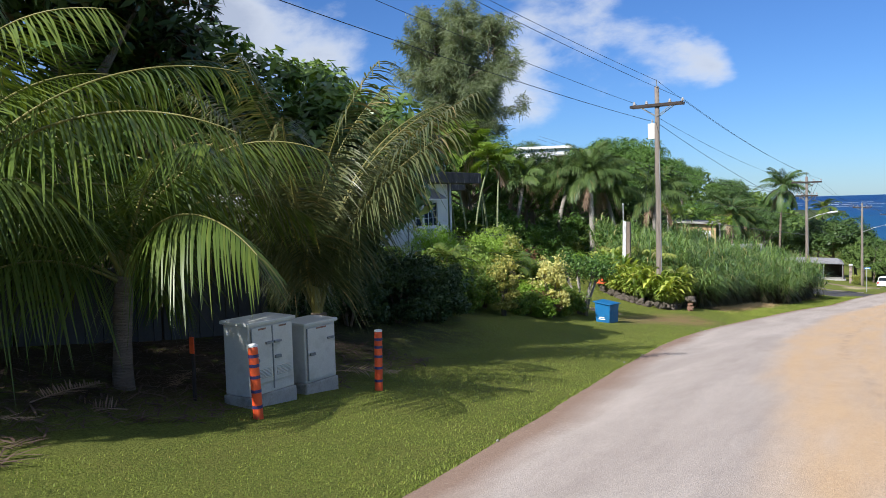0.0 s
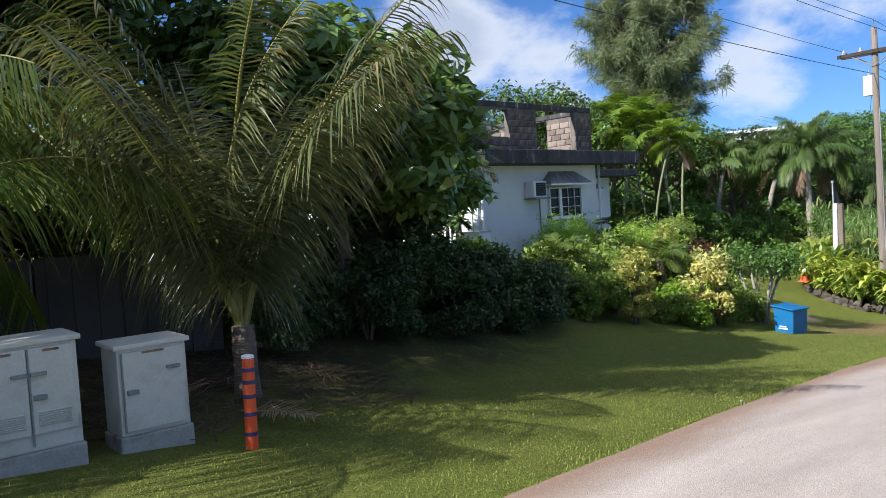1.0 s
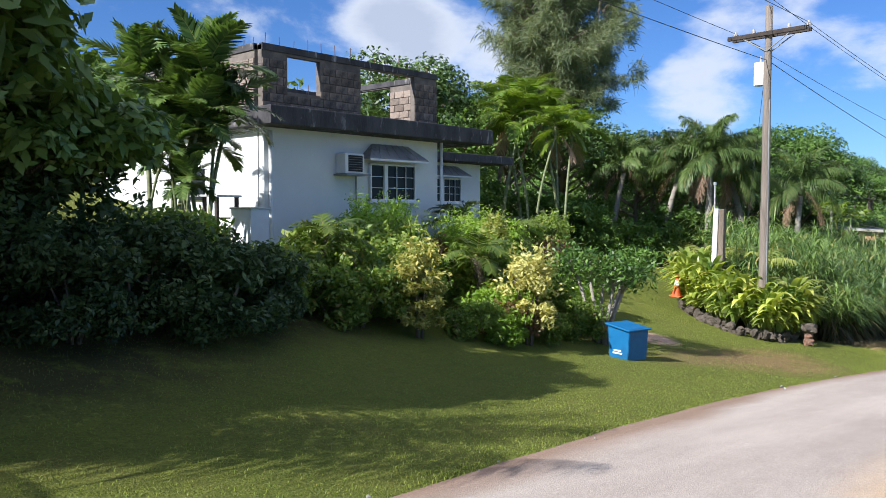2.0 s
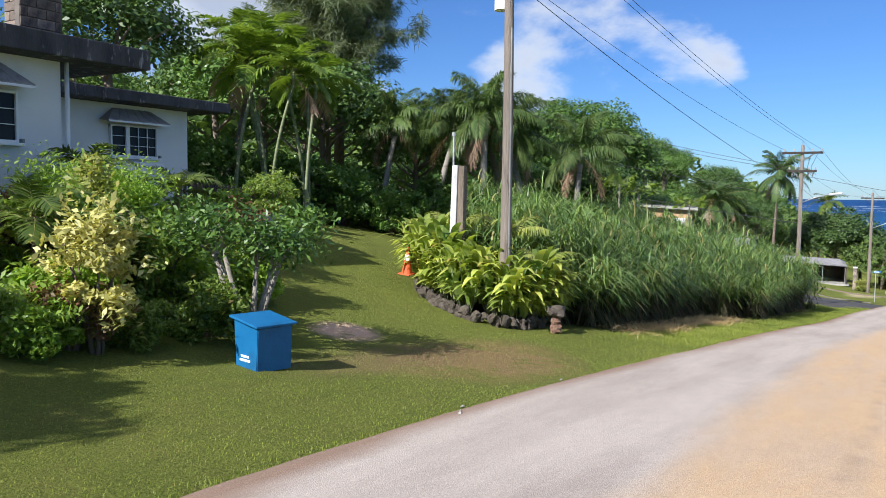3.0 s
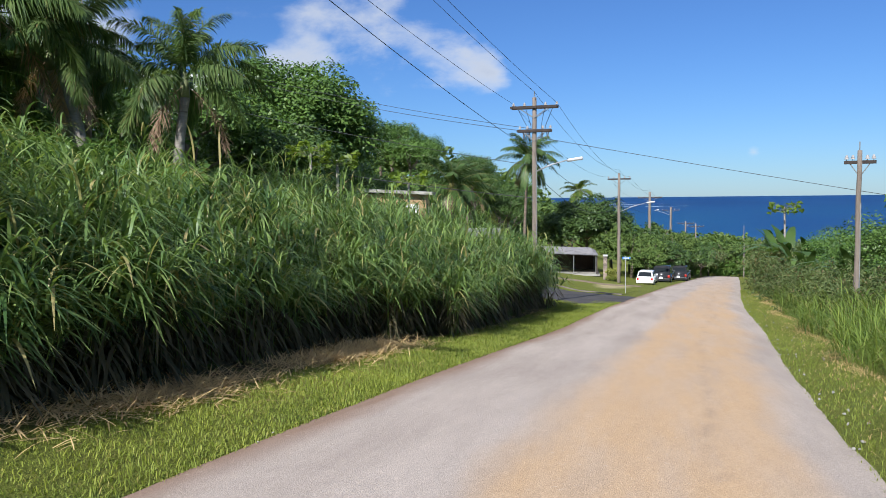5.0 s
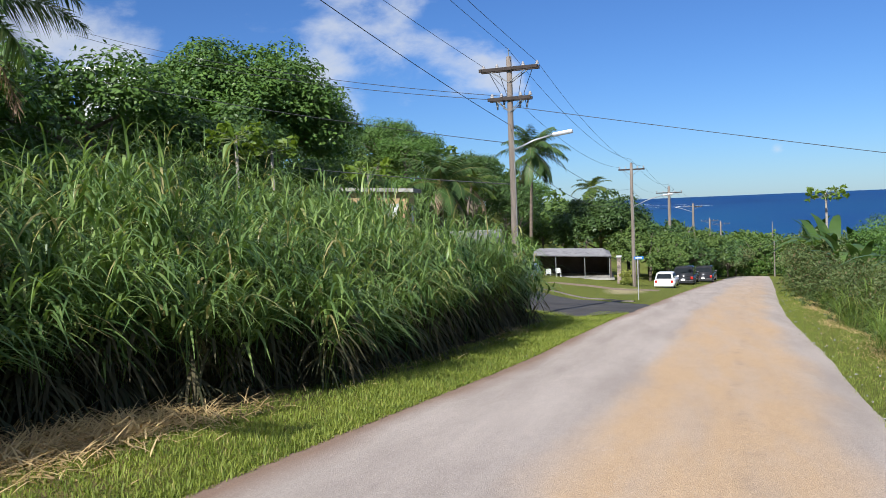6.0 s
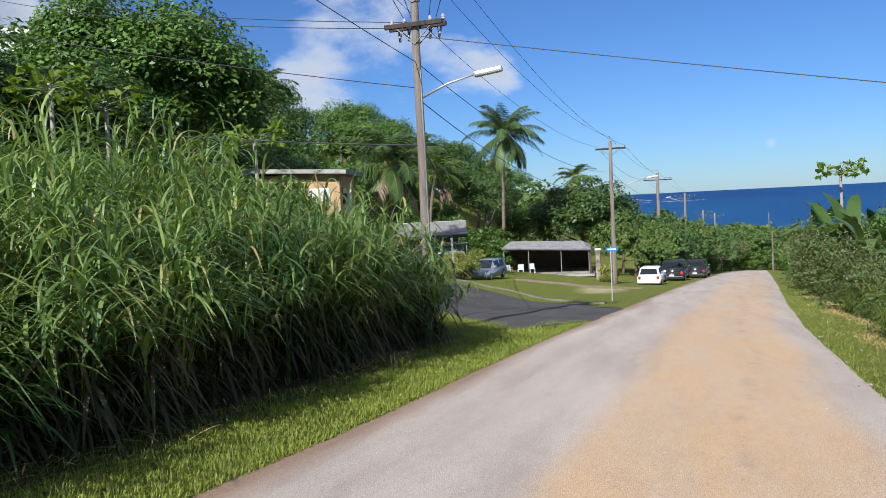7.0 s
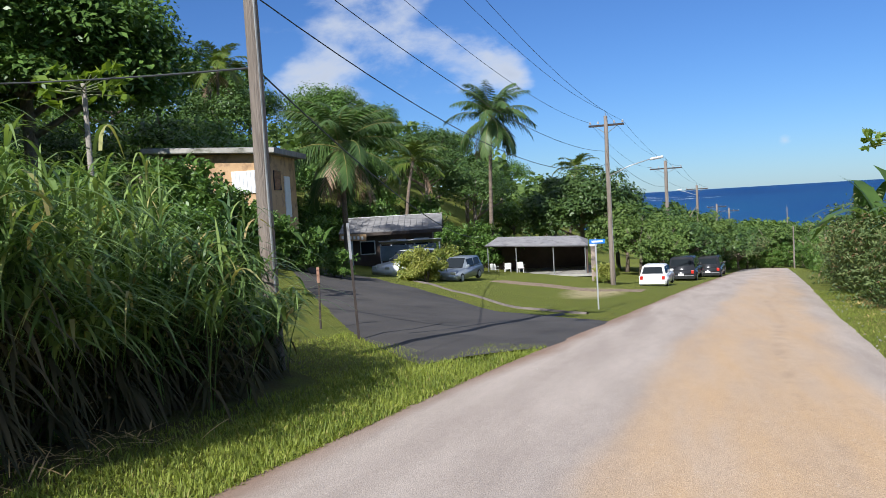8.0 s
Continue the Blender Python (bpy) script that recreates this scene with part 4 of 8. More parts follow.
def palm(name, m, seed, trunk_h, label, fronds=16, length=3.2, material="l_palm", bark="trunk_dark", leaflet=0.75, n=46, width=0.045, droop=0.35, plume=False, r0=0.16, r1=0.11, group="", spread=(72, 5), bow=75, dead=2, shaft=0.0, bend=(0.15, 0.1), kinds=4, hang=0.0):
    rng = np.random.RandomState(seed)
    t = thing(name, m, label, "palm tree", group)
    bm = B()
    steps = max(4, int(trunk_h / 0.35))
    pts = [(bend[0] * (k / steps) ** 2 * trunk_h, bend[1] * (k / steps) ** 2 * trunk_h, -0.2 + (trunk_h + 0.2) * k / steps) for k in range(steps + 1)]
    rad = [(r0 + (r1 - r0) * k / steps) * (1.06 if k % 2 else 0.97) * (1.35 if k == 0 else 1) for k in range(steps + 1)]
    limb(bm, pts, rad, 10)
    part("trunk", bm, bark, t, smooth=True)
    top = Vector(pts[-1])
    if shaft:
        part("crownshaft", limb(B(), [top, top + Vector((0, 0, shaft * 0.6)), top + Vector((0, 0, shaft))], [r1 * 1.15, r1 * 1.0, r1 * 0.6], 10), "cane", t, smooth=True)
        top = top + Vector((0, 0, shaft * 0.8))
    protos = []
    for k in range(kinds):
        q = k / max(1, kinds - 1)
        a0 = spread[0] + (spread[1] - spread[0]) * q ** 1.2
        a1 = a0 - bow - 25 * rng.rand()
        a1 = max(a1, -88)
        v, f = frond_arrays(rng, length * (0.86 + 0.14 * math.sin(q * math.pi)), a0, a1, n, leaflet, width, droop * (0.7 + 0.6 * q), plume, hang=hang)
        protos.append((v, f))
    made = {}
    for k in range(fronds):
        q = k / fronds
        kind = min(kinds - 1, int(q * kinds))
        az = math.degrees(k * 2.39996 + rng.uniform(-0.25, 0.25))
        mm = Matrix.Translation(top - Vector((0, 0, 0.12 * q))) @ pose(0, 0, 0, rng.uniform(-14, 14), rng.uniform(-9, 9), az)
        if kind in made:
            shared("frond", made[kind], t, mm)
        else:
            ob = quads("frond", *protos[kind], material, t)
            if not plume:
                ob.data.materials.append(M["midrib"])
                ob.data.polygons.foreach_set("material_index", [1] * 96 + [0] * (len(ob.data.polygons) - 96))
            ob.matrix_basis = mm
            made[kind] = ob
    if dead:
        v, f = frond_arrays(rng, length * 0.8, -35, -88, max(16, n // 2), leaflet * 0.8, width * 0.8, 0.7, plume)
        first = None
        for k in range(dead):
            mm = Matrix.Translation(top - Vector((0, 0, 0.2))) @ pose(0, 0, 0, 0, 0, 360 * k / dead + rng.uniform(-40, 40))
            if first:
                shared("dead_frond", first, t, mm)
            else:
                first = quads("dead_frond", v, f, "l_palm_dead", t)
                first.matrix_basis = mm
                first["label"] = "hanging dry brown frond"
    return t


def shrub(name, m, seed, radius, height, label, material, leaf_size=0.14, lobes=26, per=90, aspect=0.45, bark="bark", group="", stems=6, category="shrub", low=0.02):
    rng = np.random.RandomState(seed)
    t = thing(name, m, label, category, group)
    lobe = rng.uniform(-1, 1, (lobes * 2, 3))
    lobe = lobe[np.hypot(lobe[:, 0], lobe[:, 1]) < 1][:lobes]
    lobe = lobe * np.array([radius * 0.8, radius * 0.8, height * 0.36]) + np.array([0, 0, height * 0.5])
    lobe[:, :2] *= (1.15 - 0.35 * lobe[:, 2:] / height)
    q = unit(rng.randn(len(lobe), int(per * 1.6), 3)) * (rng.uniform(0.3, 1.0, (len(lobe), int(per * 1.6), 1)) ** 0.5)
    pts = (lobe[:, None, :] + q * rng.uniform(0.2, 0.34, (len(lobe), 1, 1)) * min(radius, height) * np.array([1, 1, 0.8])).reshape(-1, 3)
    k = 26
    az, el = rng.uniform(0, math.tau, k), rng.uniform(0.2, 1.4, k)
    tip = np.stack([np.cos(az) * np.cos(el) * radius, np.sin(az) * np.cos(el) * radius, height * (0.45 + 0.5 * np.sin(el))], -1)
    grow = rng.uniform(0.7, 1.28, (k, 30, 1))
    sprig = (tip[:, None, :] - np.array([0, 0, height * 0.45])) * grow + np.array([0, 0, height * 0.45]) + rng.randn(k, 30, 3) * 0.07
    pts = np.concatenate([pts, sprig.reshape(-1, 3)])
    pts = pts[pts[:, 2] > low * rng.uniform(0.7, 1.5, len(pts))]
    v, f = leaves_at(rng, pts, leaf_size * 1.12, aspect=aspect)
    quads("foliage", v, f, material, t)
    bm = B()
    for k in range(stems):
        a = rng.uniform(0, math.tau)
        r = radius * rng.uniform(0.3, 0.7)
        limb(bm, [(0.05 * math.cos(a), 0.05 * math.sin(a), -0.1), (r * 0.4 * math.cos(a), r * 0.4 * math.sin(a), height * 0.35), (r * math.cos(a), r * math.sin(a), height * 0.75)], [0.03, 0.022, 0.008], 5)
    part("woody_base", bm, bark, t, smooth=True)
    return t


def at(x, y, rz=0, dz=0.0, s=1.0):
    m = pose(x, y, gz(x, y) + dz, 0, 0, rz)
    return m @ Matrix.Diagonal((s, s, s, 1)) if s != 1.0 else m

# ---- the white house with its unfinished upper storey ----
def window_unit(house, x, y0, y1, z0, z1, sash, name="window"):
    """A barred window on a wall that faces +x; a narrow sash and a wide barred one."""
    frame_bm = B()
    zc, hh, t = (z0 + z1) / 2, z1 - z0, 0.05
    for (a, b) in ((y0, y0 + t), (y0 + sash, y0 + sash + t * 2.6), (y1 - t, y1)):
        box(frame_bm, (0.10, b - a, hh), (x + 0.05, (a + b) / 2, zc), bevel=0.008)
    for z in (z0 + t / 2, z1 - t / 2):
        box(frame_bm, (0.09, y1 - y0, t), (x + 0.046, (y0 + y1) / 2, z), bevel=0.008)
    w = part(name, frame_bm, "white_frame", house, "white framed window with white grille bars")
    spans = ((y0 + t, y0 + sash), (y0 + sash + 2.6 * t, y1 - t))
    for k, (a, b) in enumerate(spans):
        part("pane", box(B(), (0.02, b - a, hh - 2 * t), (x + 0.03, (a + b) / 2, zc)), "glass", w, "dark window glass")
        bars = 1 if k == 0 else 3
        for i in range(1, bars):
            y = a + (b - a) * i / bars
            part("bar", box(B(), (0.02, 0.018, hh - 2 * t), (x + 0.075, y, zc)), "white_frame", w)
        for i in range(1, 3):
            z = z0 + t + (hh - 2 * t) * i / 3
            part("bar", box(B(), (0.02, b - a, 0.015), (x + 0.078, (a + b) / 2, z)), "white_frame", w)
    part("sill", box(B(), (0.18, y1 - y0 + 0.16, 0.06), (x + 0.09, (y0 + y1) / 2, z0 - 0.03), bevel=0.01), "white_frame", w)
    for y in (y0 - 0.05, y1 + 0.05):
        part("bracket", box(B(), (0.16, 0.05, 0.12), (x + 0.08, y, z0 + 0.02), bevel=0.01), "dull_metal", w)
    return w


def awning(house, x, y0, y1, z0, z1, deep=0.42):
    bm = B()
    i = (y1 - y0) * 0.2
    out = [(y0, z0), (y1, z0), (y1 - i, z1), (y0 + i, z1)]
    low = [bm.verts.new((x + (deep if k < 2 else 0.05), y, z)) for k, (y, z) in enumerate(out)]
    back = [bm.verts.new((x, y, z)) for y, z in out]
    lip = [bm.verts.new((x + deep, y, z0 - 0.06)) for y, z in out[:2]]
    bm.faces.new(low)
    bm.faces.new((low[0], low[3], back[3], back[0]))
    bm.faces.new((low[1], back[1], back[2], low[2]))
    bm.faces.new((low[3], low[2], back[2], back[3]))
    bm.faces.new((lip[0], lip[1], low[1], low[0]))
    bm.faces.new((low[0], back[0], lip[0]))
    bm.faces.new((low[1], lip[1], back[1]))
    aw = part("awning", bm, "awning", house, "weathered grey window awning")
    part("rim", box(B(), (0.03, y1 - y0, 0.05), (x + deep, (y0 + y1) / 2, z0 - 0.05)), "white_frame", aw)
    for k in range(1, 6):
        y = y0 + (y1 - y0) * k / 6
        yt = y0 + i + (y1 - y0 - 2 * i) * k / 6
        rod_bm = rod(B(), (x + deep, y, z0 + 0.008), (x + 0.05, yt, z1 + 0.008), 0.012, n=5)
        part("seam", rod_bm, "awning", aw)
    return aw


def build_house():
    O = Vector((-15.95, 23.3, -0.9))
    h = thing("house", pose(*O), "white house with mould-stained roof slabs and unfinished block storey", "house")
    # walls as thick slabs round an open inside; the window openings go through the front
    def wall_with_holes(axis_x, y0, y1, z0, z1, holes, name, label):
        bm = holed(B(), {y0, y1, *[v for hl in holes for v in hl[:2]]}, {z0, z1, *[v for hl in holes for v in hl[2:]]}, holes, 0.2, lambda s, t, z: (axis_x - 0.1 + t, s, z))
        return part(name, bm, "white_wall", h, label)

    w1, w2 = (3.2, 4.9, 1.5, 2.48), (10.3, 11.9, 1.55, 2.45)
    wall_with_holes(0.0, 0.0, 5.85, -1.2, 3.17, [w1], "wall", "white painted wall with faint stains")
    wall_with_holes(-4.45, 5.6, 13.1, -1.2, 3.02, [w2], "wall", "white painted wall of the rear wing")
    part("wall", box(B(), (8.2, 0.2, 4.37), (-4.35, 0.1, 0.985)), "white_wall", h, "sunlit white end wall")
    part("wall", box(B(), (4.3, 0.2, 4.37), (-2.4, 5.75, 0.985)), "white_wall", h)
    part("wall", box(B(), (6.0, 0.2, 4.2), (-7.6, 13.0, 0.9)), "white_wall", h)
    part("wall", box(B(), (0.2, 13.1, 4.3), (-8.55, 6.55, 0.95)), "white_wall", h)
    part("floor", box(B(), (8.2, 13.0, 0.2), (-4.4, 6.5, -0.15)), "kerb", h)
    part("pipe", rod(B(), (0.06, 5.95, -1.0), (0.06, 5.95, 3.3), 0.045), "white_frame", h, "white drain pipe", smooth=True)
    part("pipe", rod(B(), (0.05, 0.15, -1.0), (0.05, 0.15, 3.1), 0.05), "white_frame", h, smooth=True)
    # slabs, dark with mould
    slab = B()
    box(slab, (9.6, 7.8, 0.42), (-4.1, 3.6, 3.385), bevel=0.03)
    part("roof", slab, "mould", h, "mould-blackened flat concrete roof slab")
    wing = B()
    box(wing, (5.6, 7.4, 0.30), (-6.4, 10.4, 3.18), bevel=0.03)
    part("roof", wing, "mould", h, "mould-blackened lower roof slab of the wing")
    # windows, awnings, cooler
    window_unit(h, 0.0, 3.2, 4.9, 1.5, 2.48, 0.5)
    window_unit(h, -4.45, 10.3, 11.9, 1.55, 2.45, 0.5)
    part("window_box", box(B(), (0.3, 1.7, 0.42), (-4.3, 11.1, 1.2), bevel=0.02), "white_frame", h, "white ledge box under the window")
    awning(h, 0.0, 2.9, 5.05, 2.60, 2.98)
    awning(h, -4.45, 10.0, 12.1, 2.55, 2.9)
    ac = part("air_conditioner", box(B(), (0.36, 0.62, 0.50), (0.2, 2.42, 2.42), bevel=0.03), "plastic_white", h, "white wall-mounted air conditioner")
    part("grille", box(B(), (0.02, 0.46, 0.40), (0.385, 2.44, 2.42), bevel=0.005), "dark_inside", ac)
    for k in range(6):
        part("grille_bar", box(B(), (0.012, 0.46, 0.008), (0.4, 2.44, 2.27 + 0.06 * k)), "dull_metal", ac)
    part("shelf", box(B(), (0.5, 0.8, 0.04), (0.25, 2.45, 2.14)), "dull_metal", ac)
    part("pipe", rod(B(), (0.05, 2.75, 0.6), (0.05, 2.75, 2.2), 0.02), "dull_metal", ac)
    # the end wall's window and the clutter wall
    part("window", box(B(), (0.9, 0.08, 0.8), (-3.0, -0.02, 1.9), bevel=0.01), "glass", h, "dark window in the end wall")
    # bare block storey: core of mortar, blocks laid on it one by one
    blocks = []

    def block_wall(p0, p1, z0, z1, holes, nrm):
        (xa, ya), (xb, yb) = p0, p1
        L = math.hypot(xb - xa, yb - ya)
        ux, uy = (xb - xa) / L, (yb - ya) / L
        cuts = sorted({0.0, L, *[v for hl in holes for v in hl[:2]]})
        ang = math.degrees(math.atan2(uy, ux))
        bm = holed(B(), cuts, {z0, z1, *[v for hl in holes for v in hl[2:]]}, holes, 0.15, lambda s, t, z: (xa + ux * s - uy * t, ya + uy * s + ux * t, z))
        w = part("block_wall", bm, "mortar", h, "bare concrete block wall with window gaps")
        row, bh, bl = 0, 0.2, 0.4
        z = z0
        while z + bh <= z1 - 0.12:
            s = -0.2 if row % 2 else 0.0
            while s < L:
                a, b = max(s, 0), min(s + bl, L)
                bad = any(a < hl[1] - 0.02 and b > hl[0] + 0.02 and z < hl[3] - 0.05 and z + bh > hl[2] + 0.05 for hl in holes)
                if b - a > 0.12 and bad:
                    for hl in holes:
                        if a < hl[0] < b:
                            b = hl[0]
                            bad = False
                        elif a < hl[1] < b:
                            a = hl[1]
                            bad = False
                if b - a > 0.1 and not bad:
                    c = (a + b) / 2
                    blocks.append((w, pose(xa + ux * c, ya + uy * c, z + bh / 2, 0, 0, ang) @ Matrix.Diagonal(((b - a - 0.014) / 0.386, 1, 1, 1))))
                s += bl
            z += bh
            row += 1
        top = box(B(), (L, 0.215, 0.16), (xa + ux * L / 2, ya + uy * L / 2, z1 - 0.04), (0, 0, ang), bevel=0.01)
        part("bond_beam", top, "mould", w, "dark stained concrete bond beam")
        k = 0.15
        while k < L:
            part("rebar", rod(B(), (xa + ux * k, ya + uy * k, z1), (xa + ux * k + random.uniform(-0.03, 0.03), ya + uy * k, z1 + random.uniform(0.16, 0.34)), 0.009, n=5), "rebar", w)
            k += random.uniform(0.35, 0.5)
        return w

    zb, zt = 3.6, 5.1
    block_wall((-0.35, 0.15), (-0.35, 6.1), zb, zt, [(0.72, 1.72, 4.08, 4.92), (3.05, 5.05, 3.72, 4.96)], 0)
    block_wall((-0.45, 0.15), (-5.6, 0.15), zb, zt, [(1.3, 2.1, 4.1, 4.85), (3.4, 4.4, 4.1, 4.85)], 1)
    block_wall((-5.6, 0.3), (-5.6, 6.1), zb, zt, [(0.9, 1.8, 4.1, 4.9), (3.0, 5.0, 3.75, 4.95)], 1)
    block_wall((-0.5, 6.1), (-5.5, 6.1), zb, zt, [(1.6, 3.6, 3.8, 4.95)], 1)
    block_wall((-2.4, 2.3), (-5.4, 2.3), zb, zt - 0.2, [(0.8, 1.6, 4.1, 4.8)], 1)
    bm = box(B(), (0.386, 0.2, 0.186), bevel=0.012)
    me = bpy.data.meshes.new("block")
    bm.to_mesh(me)
    bm.free()
    me.materials.append(M["block"])
    for w, m in blocks:
        o = new("block", me)
        o.parent, o.matrix_basis = w, m
    return h


build_house()


def house_clutter():
    x, y = -16.6, 22.3
    z = gz(x, y)
    t = thing("work_table", pose(x, y, z, 0, 0, 8), "rough timber table with a tin top beside the house", "table")
    part("tabletop", box(B(), (1.3, 0.7, 0.05), (0, 0, 0.85), (0, 1, 0), bevel=0.01), "tin", t)
    for sx in (-0.55, 0.55):
        for sy in (-0.28, 0.28):
            part("leg", box(B(), (0.07, 0.07, 0.86), (sx, sy, 0.41)), "dark_wood", t)
    part("shelf", box(B(), (1.15, 0.6, 0.03), (0, 0, 0.35)), "dark_wood", t)
    c = thing("storage_box", pose(x + 1.25, y + 0.2, gz(x + 1.25, y + 0.2), 0, 0, 4), "pale painted board box beside the house", "box")
    part("body", box(B(), (0.7, 0.5, 0.9), (0, 0, 0.42), bevel=0.015), "white_frame", c)
    part("lid", box(B(), (0.76, 0.56, 0.04), (0, 0, 0.89), bevel=0.01), "tin", c)
    h = thing("hose_coil", pose(x - 0.1, y - 0.75, gz(x, y - 0.75)), "coiled orange hose lying by the table", "hose")
    bm = B()
    pts = [(0.27 * math.cos(k * 0.4) * (1 + 0.02 * k / 10), 0.27 * math.sin(k * 0.4), 0.03 + 0.0028 * k) for k in range(90)]
    part("coil", limb(bm, pts, [0.022] * 90, 6), "orange_rope", h, smooth=True)
    w = thing("garden_wall", pose(-24.4, 45.6, gz(-24.4, 45.6) - 0.2, 0, 0, 32), "weathered pale garden wall behind the palms", "wall")
    part("coping", box(B(), (3.4, 0.26, 0.08), (0, 0, 1.5), bevel=0.01), "kerb", w)
    for k in range(5):
        part("panel", box(B(), (0.655, 0.18, 1.7), (-1.34 + 0.67 * k, 0, 0.62), bevel=0.01), "block", w)
    f = thing("hill_house", pose(-38.0, 92.0, 4.6, 0, 0, 20), "white flat-roofed house on the wooded hill", "house")
    part("wall", box(B(), (6.5, 5.0, 4.5), (0, 0, 0.8)), "white_wall", f)
    part("roof", box(B(), (7.4, 5.9, 0.3), (0, 0, 3.2), bevel=0.03), "paint_white", f)
    for xx in (-2, 0, 2):
        part("window", box(B(), (1.0, 0.06, 1.0), (xx, -2.53, 1.6), bevel=0.01), "glass", f)


house_clutter()


def picket_fence(p0, p1):
    (xa, ya), (xb, yb) = p0, p1
    n = 15
    t = thing("picket_fence", pose(xa, ya, gz(xa, ya)), "dark weathered timber picket fence beside the house wing", "fence")
    pk = None
    for k in range(n):
        x, y = xa + (xb - xa) * k / (n - 1), ya + (yb - ya) * k / (n - 1)
        m = pose(x - xa, y - ya, gz(x, y) - gz(xa, ya), 0, 0, math.degrees(math.atan2(yb - ya, xb - xa)))
        if pk:
            shared("picket", pk, t, m)
        else:
            pk = part("picket", prism(B(), [(-0.045, -0.1), (0.045, -0.1), (0.045, 0.95), (0, 1.02), (-0.045, 0.95)], 0.025), "dark_wood", t)
            pk.matrix_basis = m
    za, zb = 0.0, gz(xb, yb) - gz(xa, ya)
    for h in (0.3, 0.75):
        part("rail", rod(B(), (-0.02, 0.03, za + h), (xb - xa - 0.02, yb - ya + 0.03, zb + h), 0.028, n=6), "dark_wood", t)


picket_fence((-18.40, 34.34), (-17.88, 36.10))


# ---- poles and wires ----
def insulator(parent, p):
    bm = B()
    rod(bm, p, (p[0], p[1], p[2] + 0.06), 0.012, n=6)
    rod(bm, (p[0], p[1], p[2] + 0.05), (p[0], p[1], p[2] + 0.11), 0.075, 0.05)
    rod(bm, (p[0], p[1], p[2] + 0.11), (p[0], p[1], p[2] + 0.19), 0.06, 0.028)
    return part("insulator", bm, "porcelain", parent, "grey porcelain insulator", smooth=False)


def utility_pole(x, y, height, arms, yaw, label, r=0.16, can=False, lamp=None, steel=False, lean=(0, 0), base=None):
    z = gz(x, y) if base is None else base
    t = thing("utility_pole", pose(x, y, z, lean[0], lean[1], yaw), label, "utility pole", "utility poles along the road")
    bm = B()
    n = 9
    pts = [(0.012 * math.sin(k * 1.7), 0.012 * math.cos(k * 2.1), -0.5 + (height + 0.5) * k / n) for k in range(n + 1)]
    limb(bm, pts, [r * (1.1 - 0.35 * k / n) for k in range(n + 1)], 14)
    part("pole", bm, "grey_post" if steel else "pole_wood", t, "weathered round pole", smooth=True)
    for (hz, half, double) in arms:
        for off in ((0.16, -0.16) if double else (0.16,)):
            arm = part("crossarm", box(B(), (2 * half, 0.095, 0.12), (0, off, hz), bevel=0.01), "dark_wood", t, "dark weathered timber crossarm")
            for s in (-1, 1):
                part("brace", rod(B(), (s * half * 0.6, off, hz - 0.06), (0, off * 0.7, hz - 0.5), 0.018, n=6), "dull_metal", arm)
        for px in (-half + 0.08, -half * 0.45, half * 0.45, half - 0.08):
            insulator(t, (px, 0.16, hz + 0.06))
    if arms and len(arms) > 1:
        hz = arms[1][0]
        for px in (-0.55, -0.3, 0.3, 0.55):
            part("cutout_switch", rod(B(), (px, 0.26, hz - 0.32), (px * 1.1, 0.34, hz - 0.02), 0.035, 0.03), "porcelain", t, "porcelain fuse cutout")
            part("jumper_wire", limb(B(), [(px, 0.26, hz - 0.3), (px * 0.8, 0.4, hz + 0.25), (px * 1.5, 0.2, arms[0][0] - 0.02)], [0.012] * 3, 5), "wire", t)
    if can:
        c = part("transformer", rod(B(), (-0.26, 0.12, can - 0.33), (-0.26, 0.12, can + 0.33), 0.19, n=18), "plastic_white", t, "pale grey pole-mounted transformer", smooth=False)
        part("bushing", rod(B(), (-0.26, 0.12, can + 0.33), (-0.26, 0.12, can + 0.52), 0.04, 0.025), "porcelain", c)
        part("hanger", box(B(), (0.2, 0.1, 0.4), (-0.1, 0.08, can)), "dull_metal", c)
    part("pole_top_pin", rod(B(), (0, 0, height), (0, 0, height + 0.3), 0.02, n=6), "dull_metal", t)
    part("conduit", rod(B(), (r * 0.9, -0.05, 0), (r * 0.75, -0.05, height * 0.72), 0.022, n=6), "dull_metal", t)
    if lamp:
        hz, reach, rise = lamp
        a = part("lamp_arm", limb(B(), [(0.1, 0, hz), (reach * 0.5, 0.1, hz + rise * 0.6), (reach, 0.2, hz + rise)], [0.035, 0.03, 0.026], 8), "galv", t, "galvanised street lamp arm", smooth=True)
        part("lamp_head", box(B(), (0.75, 0.26, 0.14), (reach + 0.3, 0.22, hz + rise + 0.02), (0, -8, 8), bevel=0.05), "galv", a, "pale grey street lamp head")
    return t


def wire(a, b, sag, r=0.008, name="overhead_wire", label="black overhead wire strung between poles"):
    a, b = Vector(a), Vector(b)
    n = 24
    pts = []
    for k in range(n + 1):
        s = k / n
        p = a.lerp(b, s)
        p.z -= sag * 4 * s * (1 - s)
        pts.append(p)
    mid = a
    bm = limb(B(), [p - mid for p in pts], [r] * (n + 1), 5)
    me = bpy.data.meshes.new(name)
    bm.to_mesh(me)
    bm.free()
    me.materials.append(M["wire"])
    ob = new(name, me)
    ob.location = mid
    return tagged(ob, label, "cable", "overhead wires")


def arm_ends(x, y, z, half, yaw, k):
    c, s = math.cos(radians(yaw)), math.sin(radians(yaw))
    return (x + c * half * k - s * 0.16, y + s * half * k + c * 0.16, z + 0.2)


